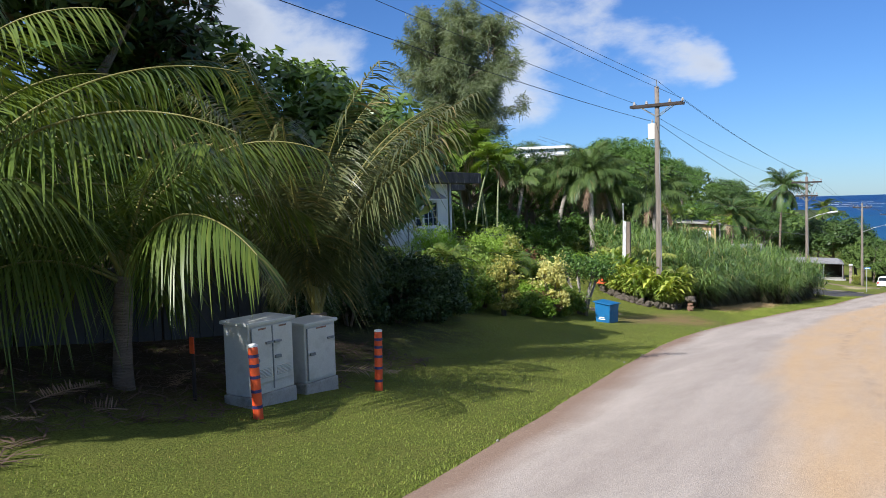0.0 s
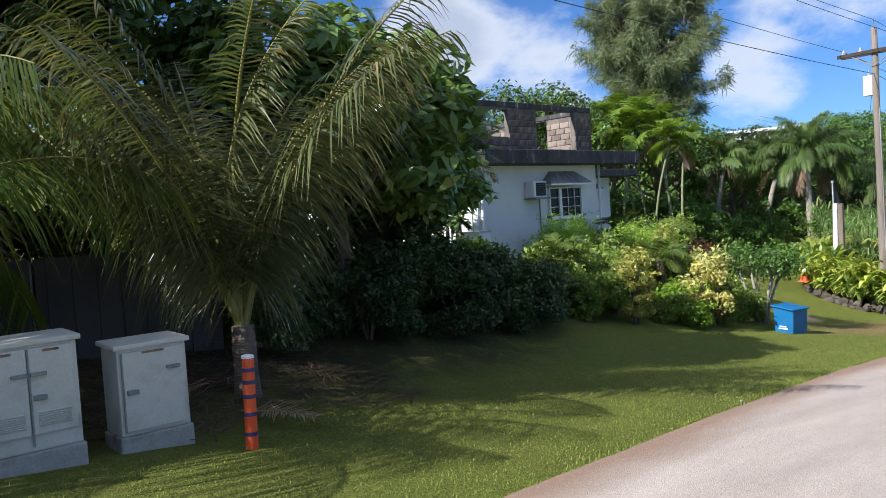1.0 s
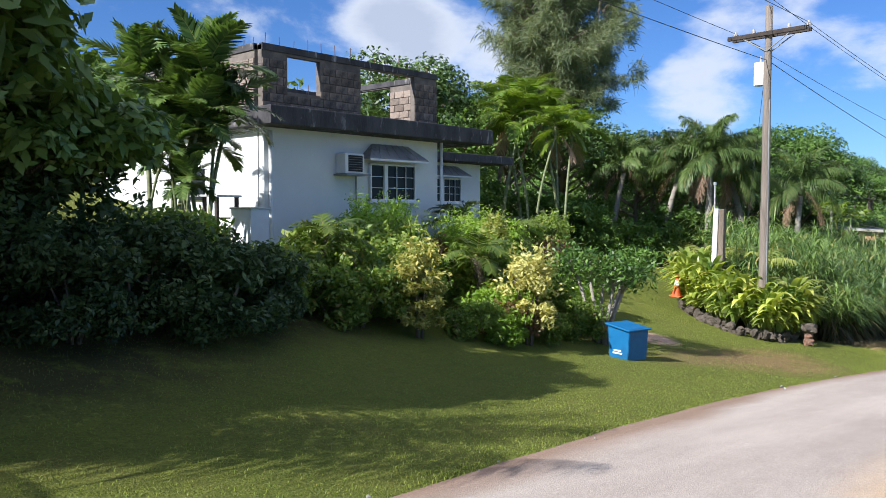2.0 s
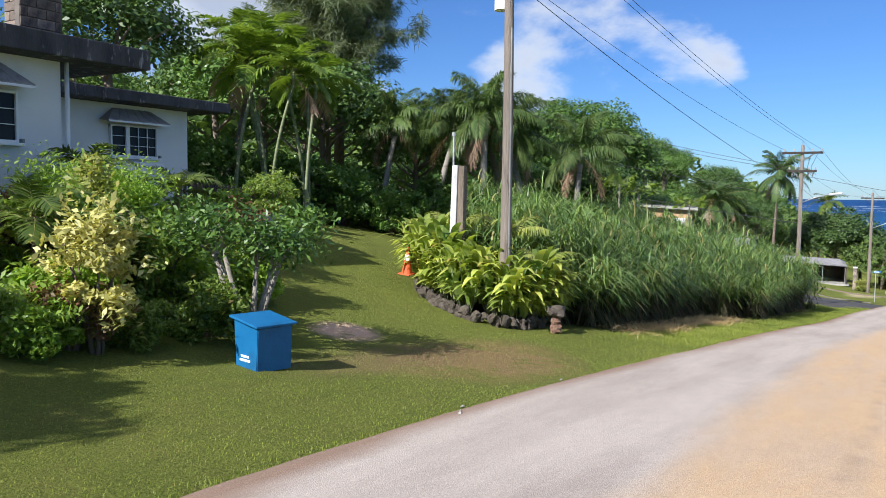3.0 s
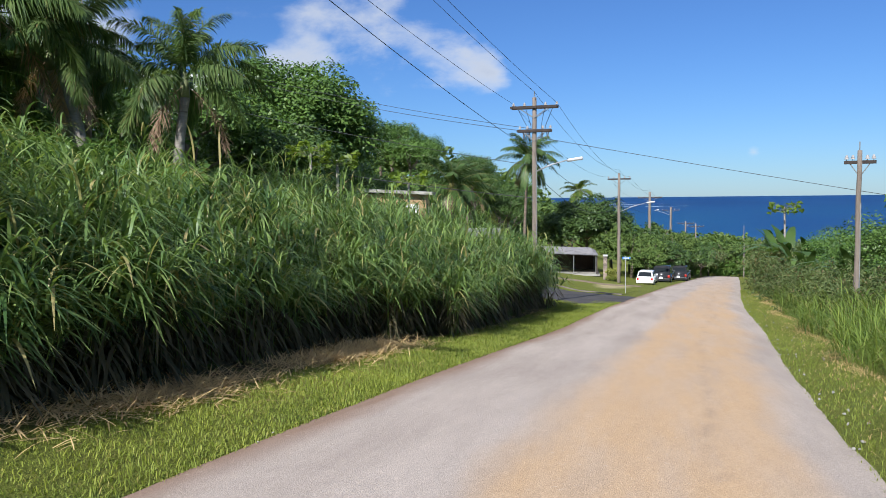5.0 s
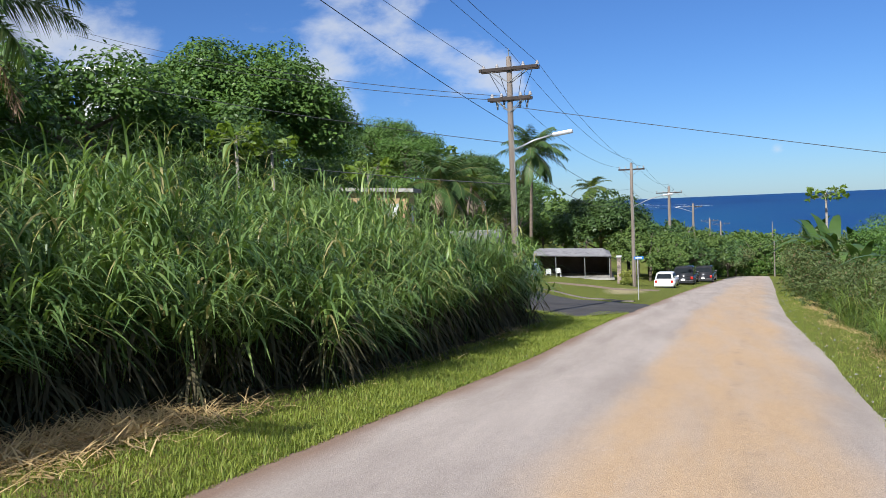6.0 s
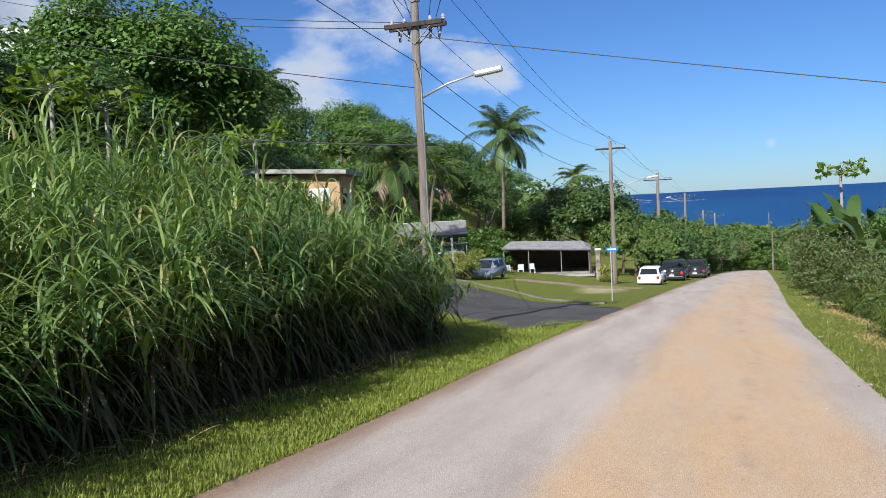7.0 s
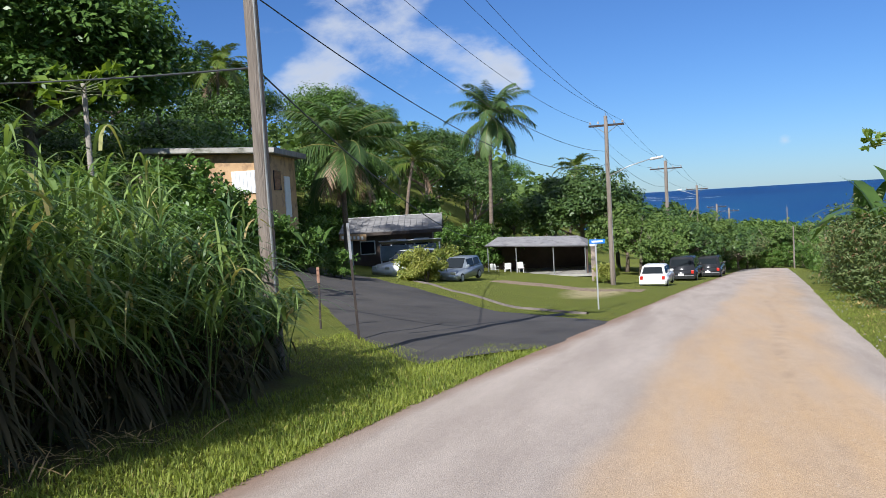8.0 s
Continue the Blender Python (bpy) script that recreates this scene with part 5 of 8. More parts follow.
P1, P2, P3, P4, P5 = (-9.29, 36.04), (-6.54, 70.9), (-3.8, 105.5), (-1.02, 140.0), (2.55, 172.0)
P0 = (-11.9, 1.0)
base1, base2, base3 = gz(*P1), gz(*P2), gz(*P3)
utility_pole(*P0, 8.7 - gz(*P0), [(8.0 - gz(*P0), 1.1, False)], 4, "weathered timber utility pole with one crossarm", base=gz(*P0))
utility_pole(*P1, 6.25 - base1, [(5.45 - base1, 1.15, True)], -4, "weathered timber utility pole with a transformer, rising from a planted bed", r=0.13, can=4.35 - base1)
utility_pole(*P2, 2.75 - base2, [(2.30 - base2, 1.1, True), (1.22 - base2, 0.8, True)], -4, "brown timber utility pole with two crossarms and a street lamp", r=0.128, lamp=(-0.65 - base2, 1.55, 0.5))
utility_pole(*P3, 0.1 - base3, [(-0.42 - base3, 1.0, False)], -4, "weathered timber utility pole with a street lamp", r=0.14, lamp=(-3.3 - base3, 2.4, 0.8))
utility_pole(*P4, -1.5 - gz(*P4), [(-2.25 - gz(*P4), 1.5, False)], -6, "far timber utility pole with a wide crossarm", r=0.2)
utility_pole(*P5, -4.0 - gz(*P5), [(-4.5 - gz(*P5), 1.4, False)], -6, "far pale utility pole with crossarm and lamp", r=0.2, lamp=(-5.4 - gz(*P5), -2.6, 0.9))
utility_pole(6.5, 205, -7.4 - gz(6.5, 205), [(-7.9 - gz(6.5, 205), 1.6, False)], -6, "distant utility pole above the trees", r=0.2)
utility_pole(9.5, 222, -8.6 - gz(9.5, 222), [(-9.2 - gz(9.5, 222), 1.8, False)], -6, "distant utility pole above the trees", r=0.2)
utility_pole(19.0, 215, -8.8 - gz(19, 215), [], 0, "distant bare pole by the road", r=0.09)
utility_pole(12.6, 158, -9.4 - gz(12.6, 158), [], 0, "distant bare pole by the road", r=0.08)
utility_pole(13.0, 140, -9.0 - gz(13, 140), [], 0, "distant bare pole by the road", r=0.07)
utility_pole(5.6, 64.0, -0.35 - gz(5.6, 64), [(-0.75 - gz(5.6, 64), 0.5, False)], -20, "grey timber pole among roadside trees", r=0.1)

ARMS = [(*P0, 8.0, 1.1, 4, 9.0), (*P1, 5.45, 1.15, -4, 6.52), (*P2, 2.30, 1.1, -4, 3.02), (*P3, -0.42, 1.0, -4, 0.38), (*P4, -2.25, 1.5, -6, -1.22), (*P5, -4.5, 1.4, -6, -3.72)]
for (xa, ya, za, ha, wa, ta), (xb, yb, zb, hb, wb, tb), sag in zip(ARMS, ARMS[1:], (0.3, 0.4, 0.85, 0.7, 0.5)):
    for k in (-0.93, 0.93):
        wire(arm_ends(xa, ya, za, ha, wa, k), arm_ends(xb, yb, zb, hb, wb, k), sag)
    wire((xa, ya, ta), (xb, yb, tb), sag)
wire((*P0, 6.6), (*P1, 4.7), 0.3, 0.01)
wire((*P1, 4.7), (*P2, 0.25), 0.4, 0.01)
wire((*P2, 0.25), (*P3, -1.9), 0.9, 0.01)
wire((*P2, -0.7), (*P3, -2.6), 1.3, 0.012)
wire((*P3, -2.0), (*P4, -4.0), 0.6, 0.01)
# guy wires of the pole in the plant bed
wire((*P1, 5.2), (P1[0] - 2.6, P1[1] + 4.6, gz(P1[0] - 2.6, P1[1] + 4.6)), 0.0, 0.007)
wire((*P1, 4.6), (P1[0] - 1.5, P1[1] + 3.2, gz(P1[0] - 1.5, P1[1] + 3.2)), 0.0, 0.007)
# service drops up the hillside, to the low house and across the road
wire((*P2, 1.30), (-34.0, 81.8, 8.5), 0.5, 0.012)
wire((*P2, 1.15), (-34.0, 81.2, 8.2), 0.6, 0.012)
wire((*P2, -0.4), (-33.2, 65.1, 5.8), 0.45, 0.012)
wire((*P2, -1.9), (-30.5, 80.3, 1.7), 0.3, 0.018)
wire((*P2, -1.9), (-13.4, 114.0, -6.85), 0.9, 0.016)
wire((*P2, 0.95), (32.9, 71.8, -6.0), 0.25, 0.012)


# ---- roadside equipment ----
def bollard(x, y, lean=(0, 0)):
    t = thing("bollard", pose(x, y, gz(x, y), *lean), "faded orange plastic bollard with dark blue reflective bands", "bollard", "orange bollards")
    body = limb(B(), [(0, 0, -0.1), (0, 0, 0.8), (0, 0, 0.83)], [0.057, 0.055, 0.045], 16)
    part("post", body, "bollard", t, smooth=False)
    for z in (0.14, 0.32, 0.48, 0.61, 0.72):
        bm = B()
        bmesh.ops.create_cone(bm, cap_ends=True, segments=16, radius1=0.0595, radius2=0.0595, depth=0.035, matrix=Matrix.Translation((0, 0, z)))
        part("band", bm, "navy", t, "dark blue band")
    part("cap", limb(B(), [(0, 0, 0.825), (0, 0, 0.845), (0, 0, 0.855)], [0.058, 0.056, 0.03], 16), "paint_white", t, "worn pale cap")
    return t


bollard(-6.5, 7.93, (2, -1))
bollard(-6.52, 10.34, (-1, 1))


def cabinet(x, y, yaw, w, d, hgt, doors, label):
    t = thing("utility_cabinet", pose(x, y, gz(x, y) + 0.14, 0, 0, yaw), label, "utility cabinet", "utility cabinets by the verge")
    part("plinth", box(B(), (d + 0.04, w + 0.04, 0.30), (0, 0, -0.13), bevel=0.02), "kerb", t, "rough concrete plinth")
    body = part("body", box(B(), (d, w, hgt), (0, 0, 0.02 + hgt / 2), bevel=0.018), "cabinet", t, "pale grey-green steel body")
    part("roof", box(B(), (d + 0.07, w + 0.06, 0.045), (0, 0, 0.02 + hgt + 0.02), (0, 2.0, 0), bevel=0.012), "cabinet", t)
    step = (w - 0.06) / doors
    for k in range(doors):
        yc = -w / 2 + 0.03 + step * (k + 0.5)
        dr = part("door", box(B(), (0.025, step - 0.02, hgt * (0.80 if doors > 1 else 0.9)), (d / 2 + 0.012, yc, 0.02 + hgt * (0.56 if doors > 1 else 0.5)), bevel=0.008), "cabinet", t)
        part("frame_edge", box(B(), (0.012, 0.014, hgt * 0.9), (d / 2 + 0.018, yc - step / 2 + 0.004, 0.02 + hgt * 0.5)), "dull_metal", dr)
        part("handle", box(B(), (0.03, 0.12, 0.03), (d / 2 + 0.04, yc + step * (0.3 if k == 0 else -0.3), 0.02 + hgt * 0.72), bevel=0.006), "dull_metal", dr, "dark steel handle")
        part("latch", box(B(), (0.03, 0.1, 0.04), (d / 2 + 0.04, yc - step * 0.36 if k == 0 else yc - step * 0.3, 0.02 + hgt * 0.5), bevel=0.006), "dull_metal", dr)
        part("label_bar", box(B(), (0.006, step * 0.35, 0.02), (d / 2 + 0.027, yc, 0.02 + hgt * 0.93)), "rust_rock", dr, "small red warning strip")
        for i in range(7 if doors > 1 else 0):
            part("louvre", box(B(), (0.014, step * 0.7, 0.012), (d / 2 + 0.028, yc, 0.02 + hgt * (0.24 + 0.02 * i)), (0, 30, 0)), "cabinet", dr)
    return t


cabinet(-7.13, 8.66, -2, 0.76, 0.42, 0.86, 2, "cream-grey double-door utility cabinet on a concrete plinth")
cabinet(-7.20, 9.70, -2, 0.62, 0.40, 0.77, 1, "cream-grey single-door utility cabinet on a concrete plinth")


def marker_post(x, y, hgt, material, label):
    t = thing("marker_post", pose(x, y, gz(x, y), 1, 2), label, "marker post")
    part("stake", box(B(), (0.05, 0.02, hgt + 0.2), (0, 0, hgt / 2 - 0.1), bevel=0.004), "dark_wood", t)
    part("plate", box(B(), (0.075, 0.012, hgt * 0.26), (0, -0.018, hgt * 0.87), bevel=0.003), material, t, "reddish marker plate")
    return t


marker_post(-7.6, 8.02, 0.78, "bollard", "thin stake with an orange-red marker plate")


def fence_sheets():
    """Dark sheet fence behind the cabinets, its last panel of corrugated iron."""
    t = thing("fence", pose(-10.0, 9.2, -0.75, 0, 0, 0), "dark metal sheet fence in deep shade", "fence")
    for k in range(5):
        y = -9 + 2.35 * k
        part("panel", box(B(), (0.03, 2.3, 1.75), (0.0, y + 1.2, 0.57), bevel=0.004), "dark_sheet", t)
        for q in range(8):
            part("rib", box(B(), (0.02, 0.03, 1.72), (0.022, y + 0.18 + 0.29 * q, 0.57), bevel=0.004), "dark_sheet", t)
        part("post", rod(B(), (-0.05, y, -0.5), (-0.05, y, 1.42), 0.04), "dull_metal", t)
    o = thing("corrugated_panel", pose(-9.95, 12.75, gz(-9.95, 12.75) + 0.02, 0, -3, -20), "weathered corrugated iron sheet standing against the trees", "metal sheet")
    n = 44
    ys = np.linspace(-0.42, 0.42, n)
    wv = 0.018 * np.sin(np.linspace(0, 11 * math.tau, n))
    v, f = [], []
    for (dx) in (0.0, 0.004):
        for z in (-0.1, 1.12):
            v += [(w + dx, y, z) for y, w in zip(ys, wv)]
    v = np.array(v)
    i = np.arange(n - 1)
    f = np.concatenate([np.stack([i, i + 1, i + 1 + n, i + n], -1), np.stack([i + 2 * n, i + 2 * n + 1, i + 3 * n + 1, i + 3 * n], -1)])
    quads("sheet", v, f, "corrugated", o)
    part("batten", box(B(), (0.05, 0.84, 0.06), (-0.05, 0, 0.9)), "dark_wood", o)


fence_sheets()


def blue_bin():
    x, y = -8.82, 27.3
    t = thing("rubbish_box", pose(x, y, gz(x, y), 0, 0, -14), "blue painted wooden rubbish box with a sloping lid on the grass", "rubbish box")
    bm = B()
    prism(bm, [(-0.26, 0.0), (0.26, 0.0), (0.30, 0.62), (-0.30, 0.70)], 0.56)
    bmesh.ops.bevel(bm, geom=list(bm.edges), offset=0.01, segments=2, affect="EDGES")
    part("body", bm, "bin", t)
    part("lid", box(B(), (0.70, 0.66, 0.035), (0, 0, 0.685), (0, 7.4, 0), bevel=0.01), "bin", t, "blue sloping lid")
    for y0 in (-0.295,):
        for k, (w, z) in enumerate(((0.2, 0.2), (0.26, 0.145))):
            part("lettering", box(B(), (w, 0.008, 0.032), (-0.02, -0.284, z)), "paint_white", t, "white stencilled lettering, worn")
    for yy in (-0.2, 0.2):
        part("hinge", box(B(), (0.03, 0.08, 0.03), (-0.31, yy, 0.71)), "dull_metal", t)
    return t


blue_bin()


def route_sign():
    x, y = 2.93, 49.04
    z = gz(x, y)
    t = thing("route_sign", pose(x, y, z, 0, 0, -3), "white route marker with black number 320 on a green steel post", "road sign")
    part("post", box(B(), (0.06, 0.04, -3.25 - z + 0.5), (0, 0.03, (-3.25 - z - 0.1) / 2), bevel=0.008), "galv", t)
    part("back_plate", box(B(), (0.72, 0.012, 0.56), (0, 0, -2.98 - z), bevel=0.004), "sign_black", t, "black sign plate")
    w, hh = 0.345, 0.265
    out = [(-w, hh), (w, hh), (w * 0.93, hh * 0.45), (w * 0.74, 0), (w * 0.93, -hh * 0.4), (w, -hh), (-w, -hh), (-w * 0.93, -hh * 0.4), (-w * 0.74, 0), (-w * 0.93, hh * 0.45)]
    face = part("face", prism(B(), out, 0.006, Matrix.Translation((0, -0.011, -2.98 - z))), "sign_white", t, "white notched sign face")
    curve = bpy.data.curves.new("number", "FONT")
    curve.body, curve.size, curve.align_x, curve.align_y, curve.extrude = "320", 0.36, "CENTER", "CENTER", 0.002
    curve.offset = 0.004
    curve.materials.append(M["sign_black"])
    o = new("number", curve)
    o.parent = face
    o.matrix_basis = pose(0, -0.018, -2.98 - z, 90, 0, 0)
    o["label"] = "black route number 320"
    return t


route_sign()


def small_signs():
    x, y = -7.0, 75.5
    t = thing("sign_post", pose(x, y, gz(x, y), 0, -2, 30), "dark weathered steel sign post beside the side road", "sign post")
    part("post", box(B(), (0.055, 0.055, 2.1), (0, 0, 0.75), bevel=0.006), "dark_wood", t)
    part("post_top", box(B(), (0.06, 0.06, 0.8), (0, 0, 2.2), bevel=0.006), "galv", t, "galvanised upper length")
    marker_post(-8.4, 76.5, 1.5, "rust_rock", "thin stake with a rusty brown plate")
    x, y = -2.75, 86.0
    t = thing("street_name_sign", pose(x, y, gz(x, y), 0, 0, 10), "blue street name blade on a thin steel post", "road sign")
    part("post", box(B(), (0.05, 0.05, 2.5), (0, 0, 1.15), bevel=0.006), "galv", t)
    b = part("blade", box(B(), (0.52, 0.012, 0.15), (0.05, -0.03, 2.28), bevel=0.004), "blue_sign", t)
    part("lettering", box(B(), (0.36, 0.004, 0.06), (0.05, -0.039, 2.28)), "sign_white", b, "white lettering too small to read")
    x, y = -5.1, 108.3
    t = thing("gate_post", pose(x, y, gz(x, y)), "weathered pale concrete gate post", "gate post")
    part("shaft", box(B(), (0.34, 0.34, 2.3), (0, 0, 1.05), bevel=0.03), "block", t)
    part("cap", box(B(), (0.44, 0.44, 0.14), (0, 0, 2.26), bevel=0.03), "grey_post", t)


small_signs()


# ---- planted bed round the pole ----
def old_post():
    x, y = -10.95, 36.55
    t = thing("old_post", pose(x, y, gz(x, y) - 0.1, 0, 1, 8), "whitewashed split concrete post with a thin pipe", "post")
    top = 0.42 - gz(x, y)
    part("shaft", box(B(), (0.17, 0.2, top + 0.4), (-0.09, 0, top / 2 - 0.1), (0, 0.6, 4), bevel=0.03, taper=0.9), "grey_post", t, "whitewashed face")
    part("shaft", box(B(), (0.2, 0.22, top + 0.38), (0.10, 0.06, top / 2 - 0.1), (0, -0.4, -6), bevel=0.03, taper=0.95), "bark", t, "dark weathered side")
    part("pipe", rod(B(), (-0.12, -0.02, top - 0.3), (-0.14, -0.02, top + 0.85), 0.025), "galv", t)
    part("pipe_cap", rod(B(), (-0.14, -0.02, top + 0.83), (-0.14, -0.02, top + 0.92), 0.05), "galv", t)
    return t


old_post()


def rock_mesh(seed, material):
    rng = np.random.RandomState(seed)
    bm = B()
    bmesh.ops.create_icosphere(bm, subdivisions=2, radius=0.5)
    off = Vector(rng.uniform(-50, 50, 3))
    for v in bm.verts:
        v.co *= 1 + 0.55 * (noise.noise(v.co * 2.4 + off)) + 0.3 * noise.noise(v.co * 6 + off)
    me = bpy.data.meshes.new("stone")
    bm.to_mesh(me)
    bm.free()
    me.materials.append(M[material])
    return me


ROCKS = [rock_mesh(40 + k, "rock") for k in range(5)]
BED = [(-8.6, 36.7), (-8.7, 35.9), (-9.05, 35.3), (-9.7, 35.0), (-10.6, 35.3), (-11.4, 35.8), (-12.1, 36.6), (-12.4, 37.4)]


def rock_wall():
    t = thing("stone_wall", pose(-10.2, 35.9, gz(-10.2, 35.4)), "low dry wall of dark rough stones round a plant bed", "stone wall")
    rng = random.Random(4)
    o = Vector((-10.2, 35.9, gz(-10.2, 35.4)))
    for a, b in zip(BED, BED[1:]):
        L = math.hypot(b[0] - a[0], b[1] - a[1])
        n = int(L / 0.15)
        for row in range(2):
            for k in range(n):
                s = (k + rng.random() * 0.6) / n
                x, y = a[0] + (b[0] - a[0]) * s, a[1] + (b[1] - a[1]) * s
                q = new("stone", rng.choice(ROCKS))
                q.parent = t
                sc = rng.uniform(0.13, 0.32)
                q.matrix_basis = Matrix.Translation(Vector((x + rng.uniform(-0.05, 0.05), y + rng.uniform(-0.05, 0.05), gz(x, y) + 0.05 + 0.13 * row)) - o) @ pose(0, 0, 0, rng.uniform(0, 360), rng.uniform(0, 360), 0) @ Matrix.Diagonal((sc, sc * rng.uniform(0.6, 1.0), sc * rng.uniform(0.5, 0.9), 1))


rock_wall()


def latte_stone():
    x, y = -7.98, 36.02
    t = thing("stone_pillar", pose(x, y, gz(x, y)), "small rough stone pillar with a cap stone on the grass", "stone pillar")
    for k, (z, s, m) in enumerate(((0.10, (0.26, 0.26, 0.26), "rust_rock"), (0.28, (0.2, 0.2, 0.3), "rust_rock"), (0.50, (0.4, 0.4, 0.28), "rock"))):
        me = rock_mesh(70 + k, m)
        o = new("cap_stone" if k == 2 else "shaft_stone", me)
        o.parent = t
        o.matrix_basis = pose(0, 0, z, 0, 0, 40 * k) @ Matrix.Diagonal((s[0] * 1.15, s[1] * 1.15, s[2], 1))
    return t


latte_stone()


def traffic_cone():
    x, y = -11.8, 35.62
    t = thing("traffic_cone", pose(x, y, gz(x, y) + 0.48, 4, 5), "orange traffic cone with a white band among plants", "traffic cone")
    part("base", box(B(), (0.34, 0.34, 0.03), (0, 0, 0.015), bevel=0.01), "cone", t)
    part("body", limb(B(), [(0, 0, 0.02), (0, 0, 0.68)], [0.14, 0.03], 18), "cone", t)
    part("collar", limb(B(), [(0, 0, 0.36), (0, 0, 0.5)], [0.0895, 0.0665], 18), "paint_white", t, "white reflective collar")


traffic_cone()


# ---- houses and shelters down the road ----
def cottage():
    x, y = -20.3, 92.6
    z = -3.75
    t = thing("cottage", pose(x, y, z, 0, 0, 12), "small faded orange-brown cottage with a flat pale-edged roof", "house")
    part("wall", box(B(), (5.0, 4.6, 3.6), (0, 0, 0.4)), "orange_wall", t, "faded orange-brown wall")
    part("roof", box(B(), (6.0, 5.6, 0.26), (0, 0, 2.36), (0, 3, 0), bevel=0.03), "roof_grey", t, "flat grey roof")
    part("fascia", box(B(), (6.0, 0.05, 0.2), (0, -2.83, 2.36), (0, 3, 0)), "kerb", t, "pale chipped fascia board")
    w = part("window", box(B(), (1.1, 0.06, 1.0), (1.4, -2.33, 0.9), bevel=0.01), "white_frame", t, "white shuttered window")
    for k in range(6):
        part("slat", box(B(), (0.12, 0.02, 0.9), (0.98 + 0.17 * k, -2.37, 0.9)), "plastic_white", w)
    part("door", box(B(), (0.06, 0.9, 1.95), (2.52, 0.6, 0.2), bevel=0.01), "white_frame", t)
    part("window", box(B(), (0.06, 1.1, 0.9), (2.52, -1.0, 0.95), bevel=0.01), "glass", t)


cottage()


def low_house():
    x, y = -18.6, 110.0
    z = gz(x, y) - 0.2
    t = thing("low_house", pose(x, y, z, 0, 0, 16), "low dark house with a weathered low-pitched iron roof and a lean-to", "house")
    part("wall", box(B(), (5.2, 5.2, 2.9), (0, 0, 1.25)), "shade_wall", t, "brown wall, colour darkened for shade")
    # roof in two slopes of ridged sheets, with a deep overhang
    for sgn in (-1, 1):
        tilt = math.degrees(math.atan2(0.88, 3.5))
        rf = part("roof", box(B(), (6.6, 3.66, 0.05), (0, sgn * 1.76, 3.06), (-sgn * tilt, 0, 0)), "roof_grey", t, "weathered grey roof sheets")
        for k in range(17):
            part("seam", box(B(), (0.05, 3.66, 0.04), (-3.2 + 0.4 * k, sgn * 1.76, 3.1), (-sgn * tilt, 0, 0), bevel=0.01), "roof_grey", rf)
        part("fascia", box(B(), (6.6, 0.05, 0.2), (0, sgn * 3.5, 2.5)), "dark_wood", t, "dark fascia board")
    part("ridge_cap", box(B(), (6.7, 0.3, 0.05), (0, 0, 3.53), bevel=0.015), "tin", t)
    part("gable", prism(B(), [(-3.4, 2.6), (3.4, 2.6), (0, 3.46)], 0.08, pose(-2.62, 0, 0, 0, 0, 90)), "orange_wall", t, "faded orange gable board")
    for xx in (-1.6, 0.4, 1.9):
        w = part("window", box(B(), (1.0, 0.06, 0.9), (xx, -2.63, 1.6), bevel=0.01), "white_frame", t)
        part("pane", box(B(), (0.86, 0.05, 0.76), (xx, -2.65, 1.6)), "glass", w, "dark window glass")
    part("post", box(B(), (0.22, 0.22, 2.6), (-2.6, -3.3, 1.2), bevel=0.02), "white_frame", t, "white porch post")
    board = part("sign_board", box(B(), (1.7, 0.06, 0.42), (-2.4, -3.62, 2.35), (0, 4, 0), bevel=0.01), "orange_wall", t, "faded orange board with pale lettering")
    for k in range(6):
        part("lettering", box(B(), (0.13, 0.012, 0.2), (-3.05 + 0.25 * k, -3.66, 2.38 - 0.017 * k)), "sign_white", board, "pale lettering too small to read")
    part("porch_roof", box(B(), (3.8, 2.3, 0.06), (1.3, -4.6, 1.95), (-7, 0, 0)), "tin", t, "pale tin lean-to roof")
    part("tarpaulin", box(B(), (3.4, 0.04, 0.9), (1.2, -5.7, 1.35), (6, 0, 0), bevel=0.01), "blue_dull", t, "grey-blue tarpaulin hung from the lean-to")
    for xx in (-0.5, 3.1):
        part("porch_post", rod(B(), (xx, -5.6, -0.2), (xx, -5.6, 1.9), 0.05), "white_frame", t)


low_house()


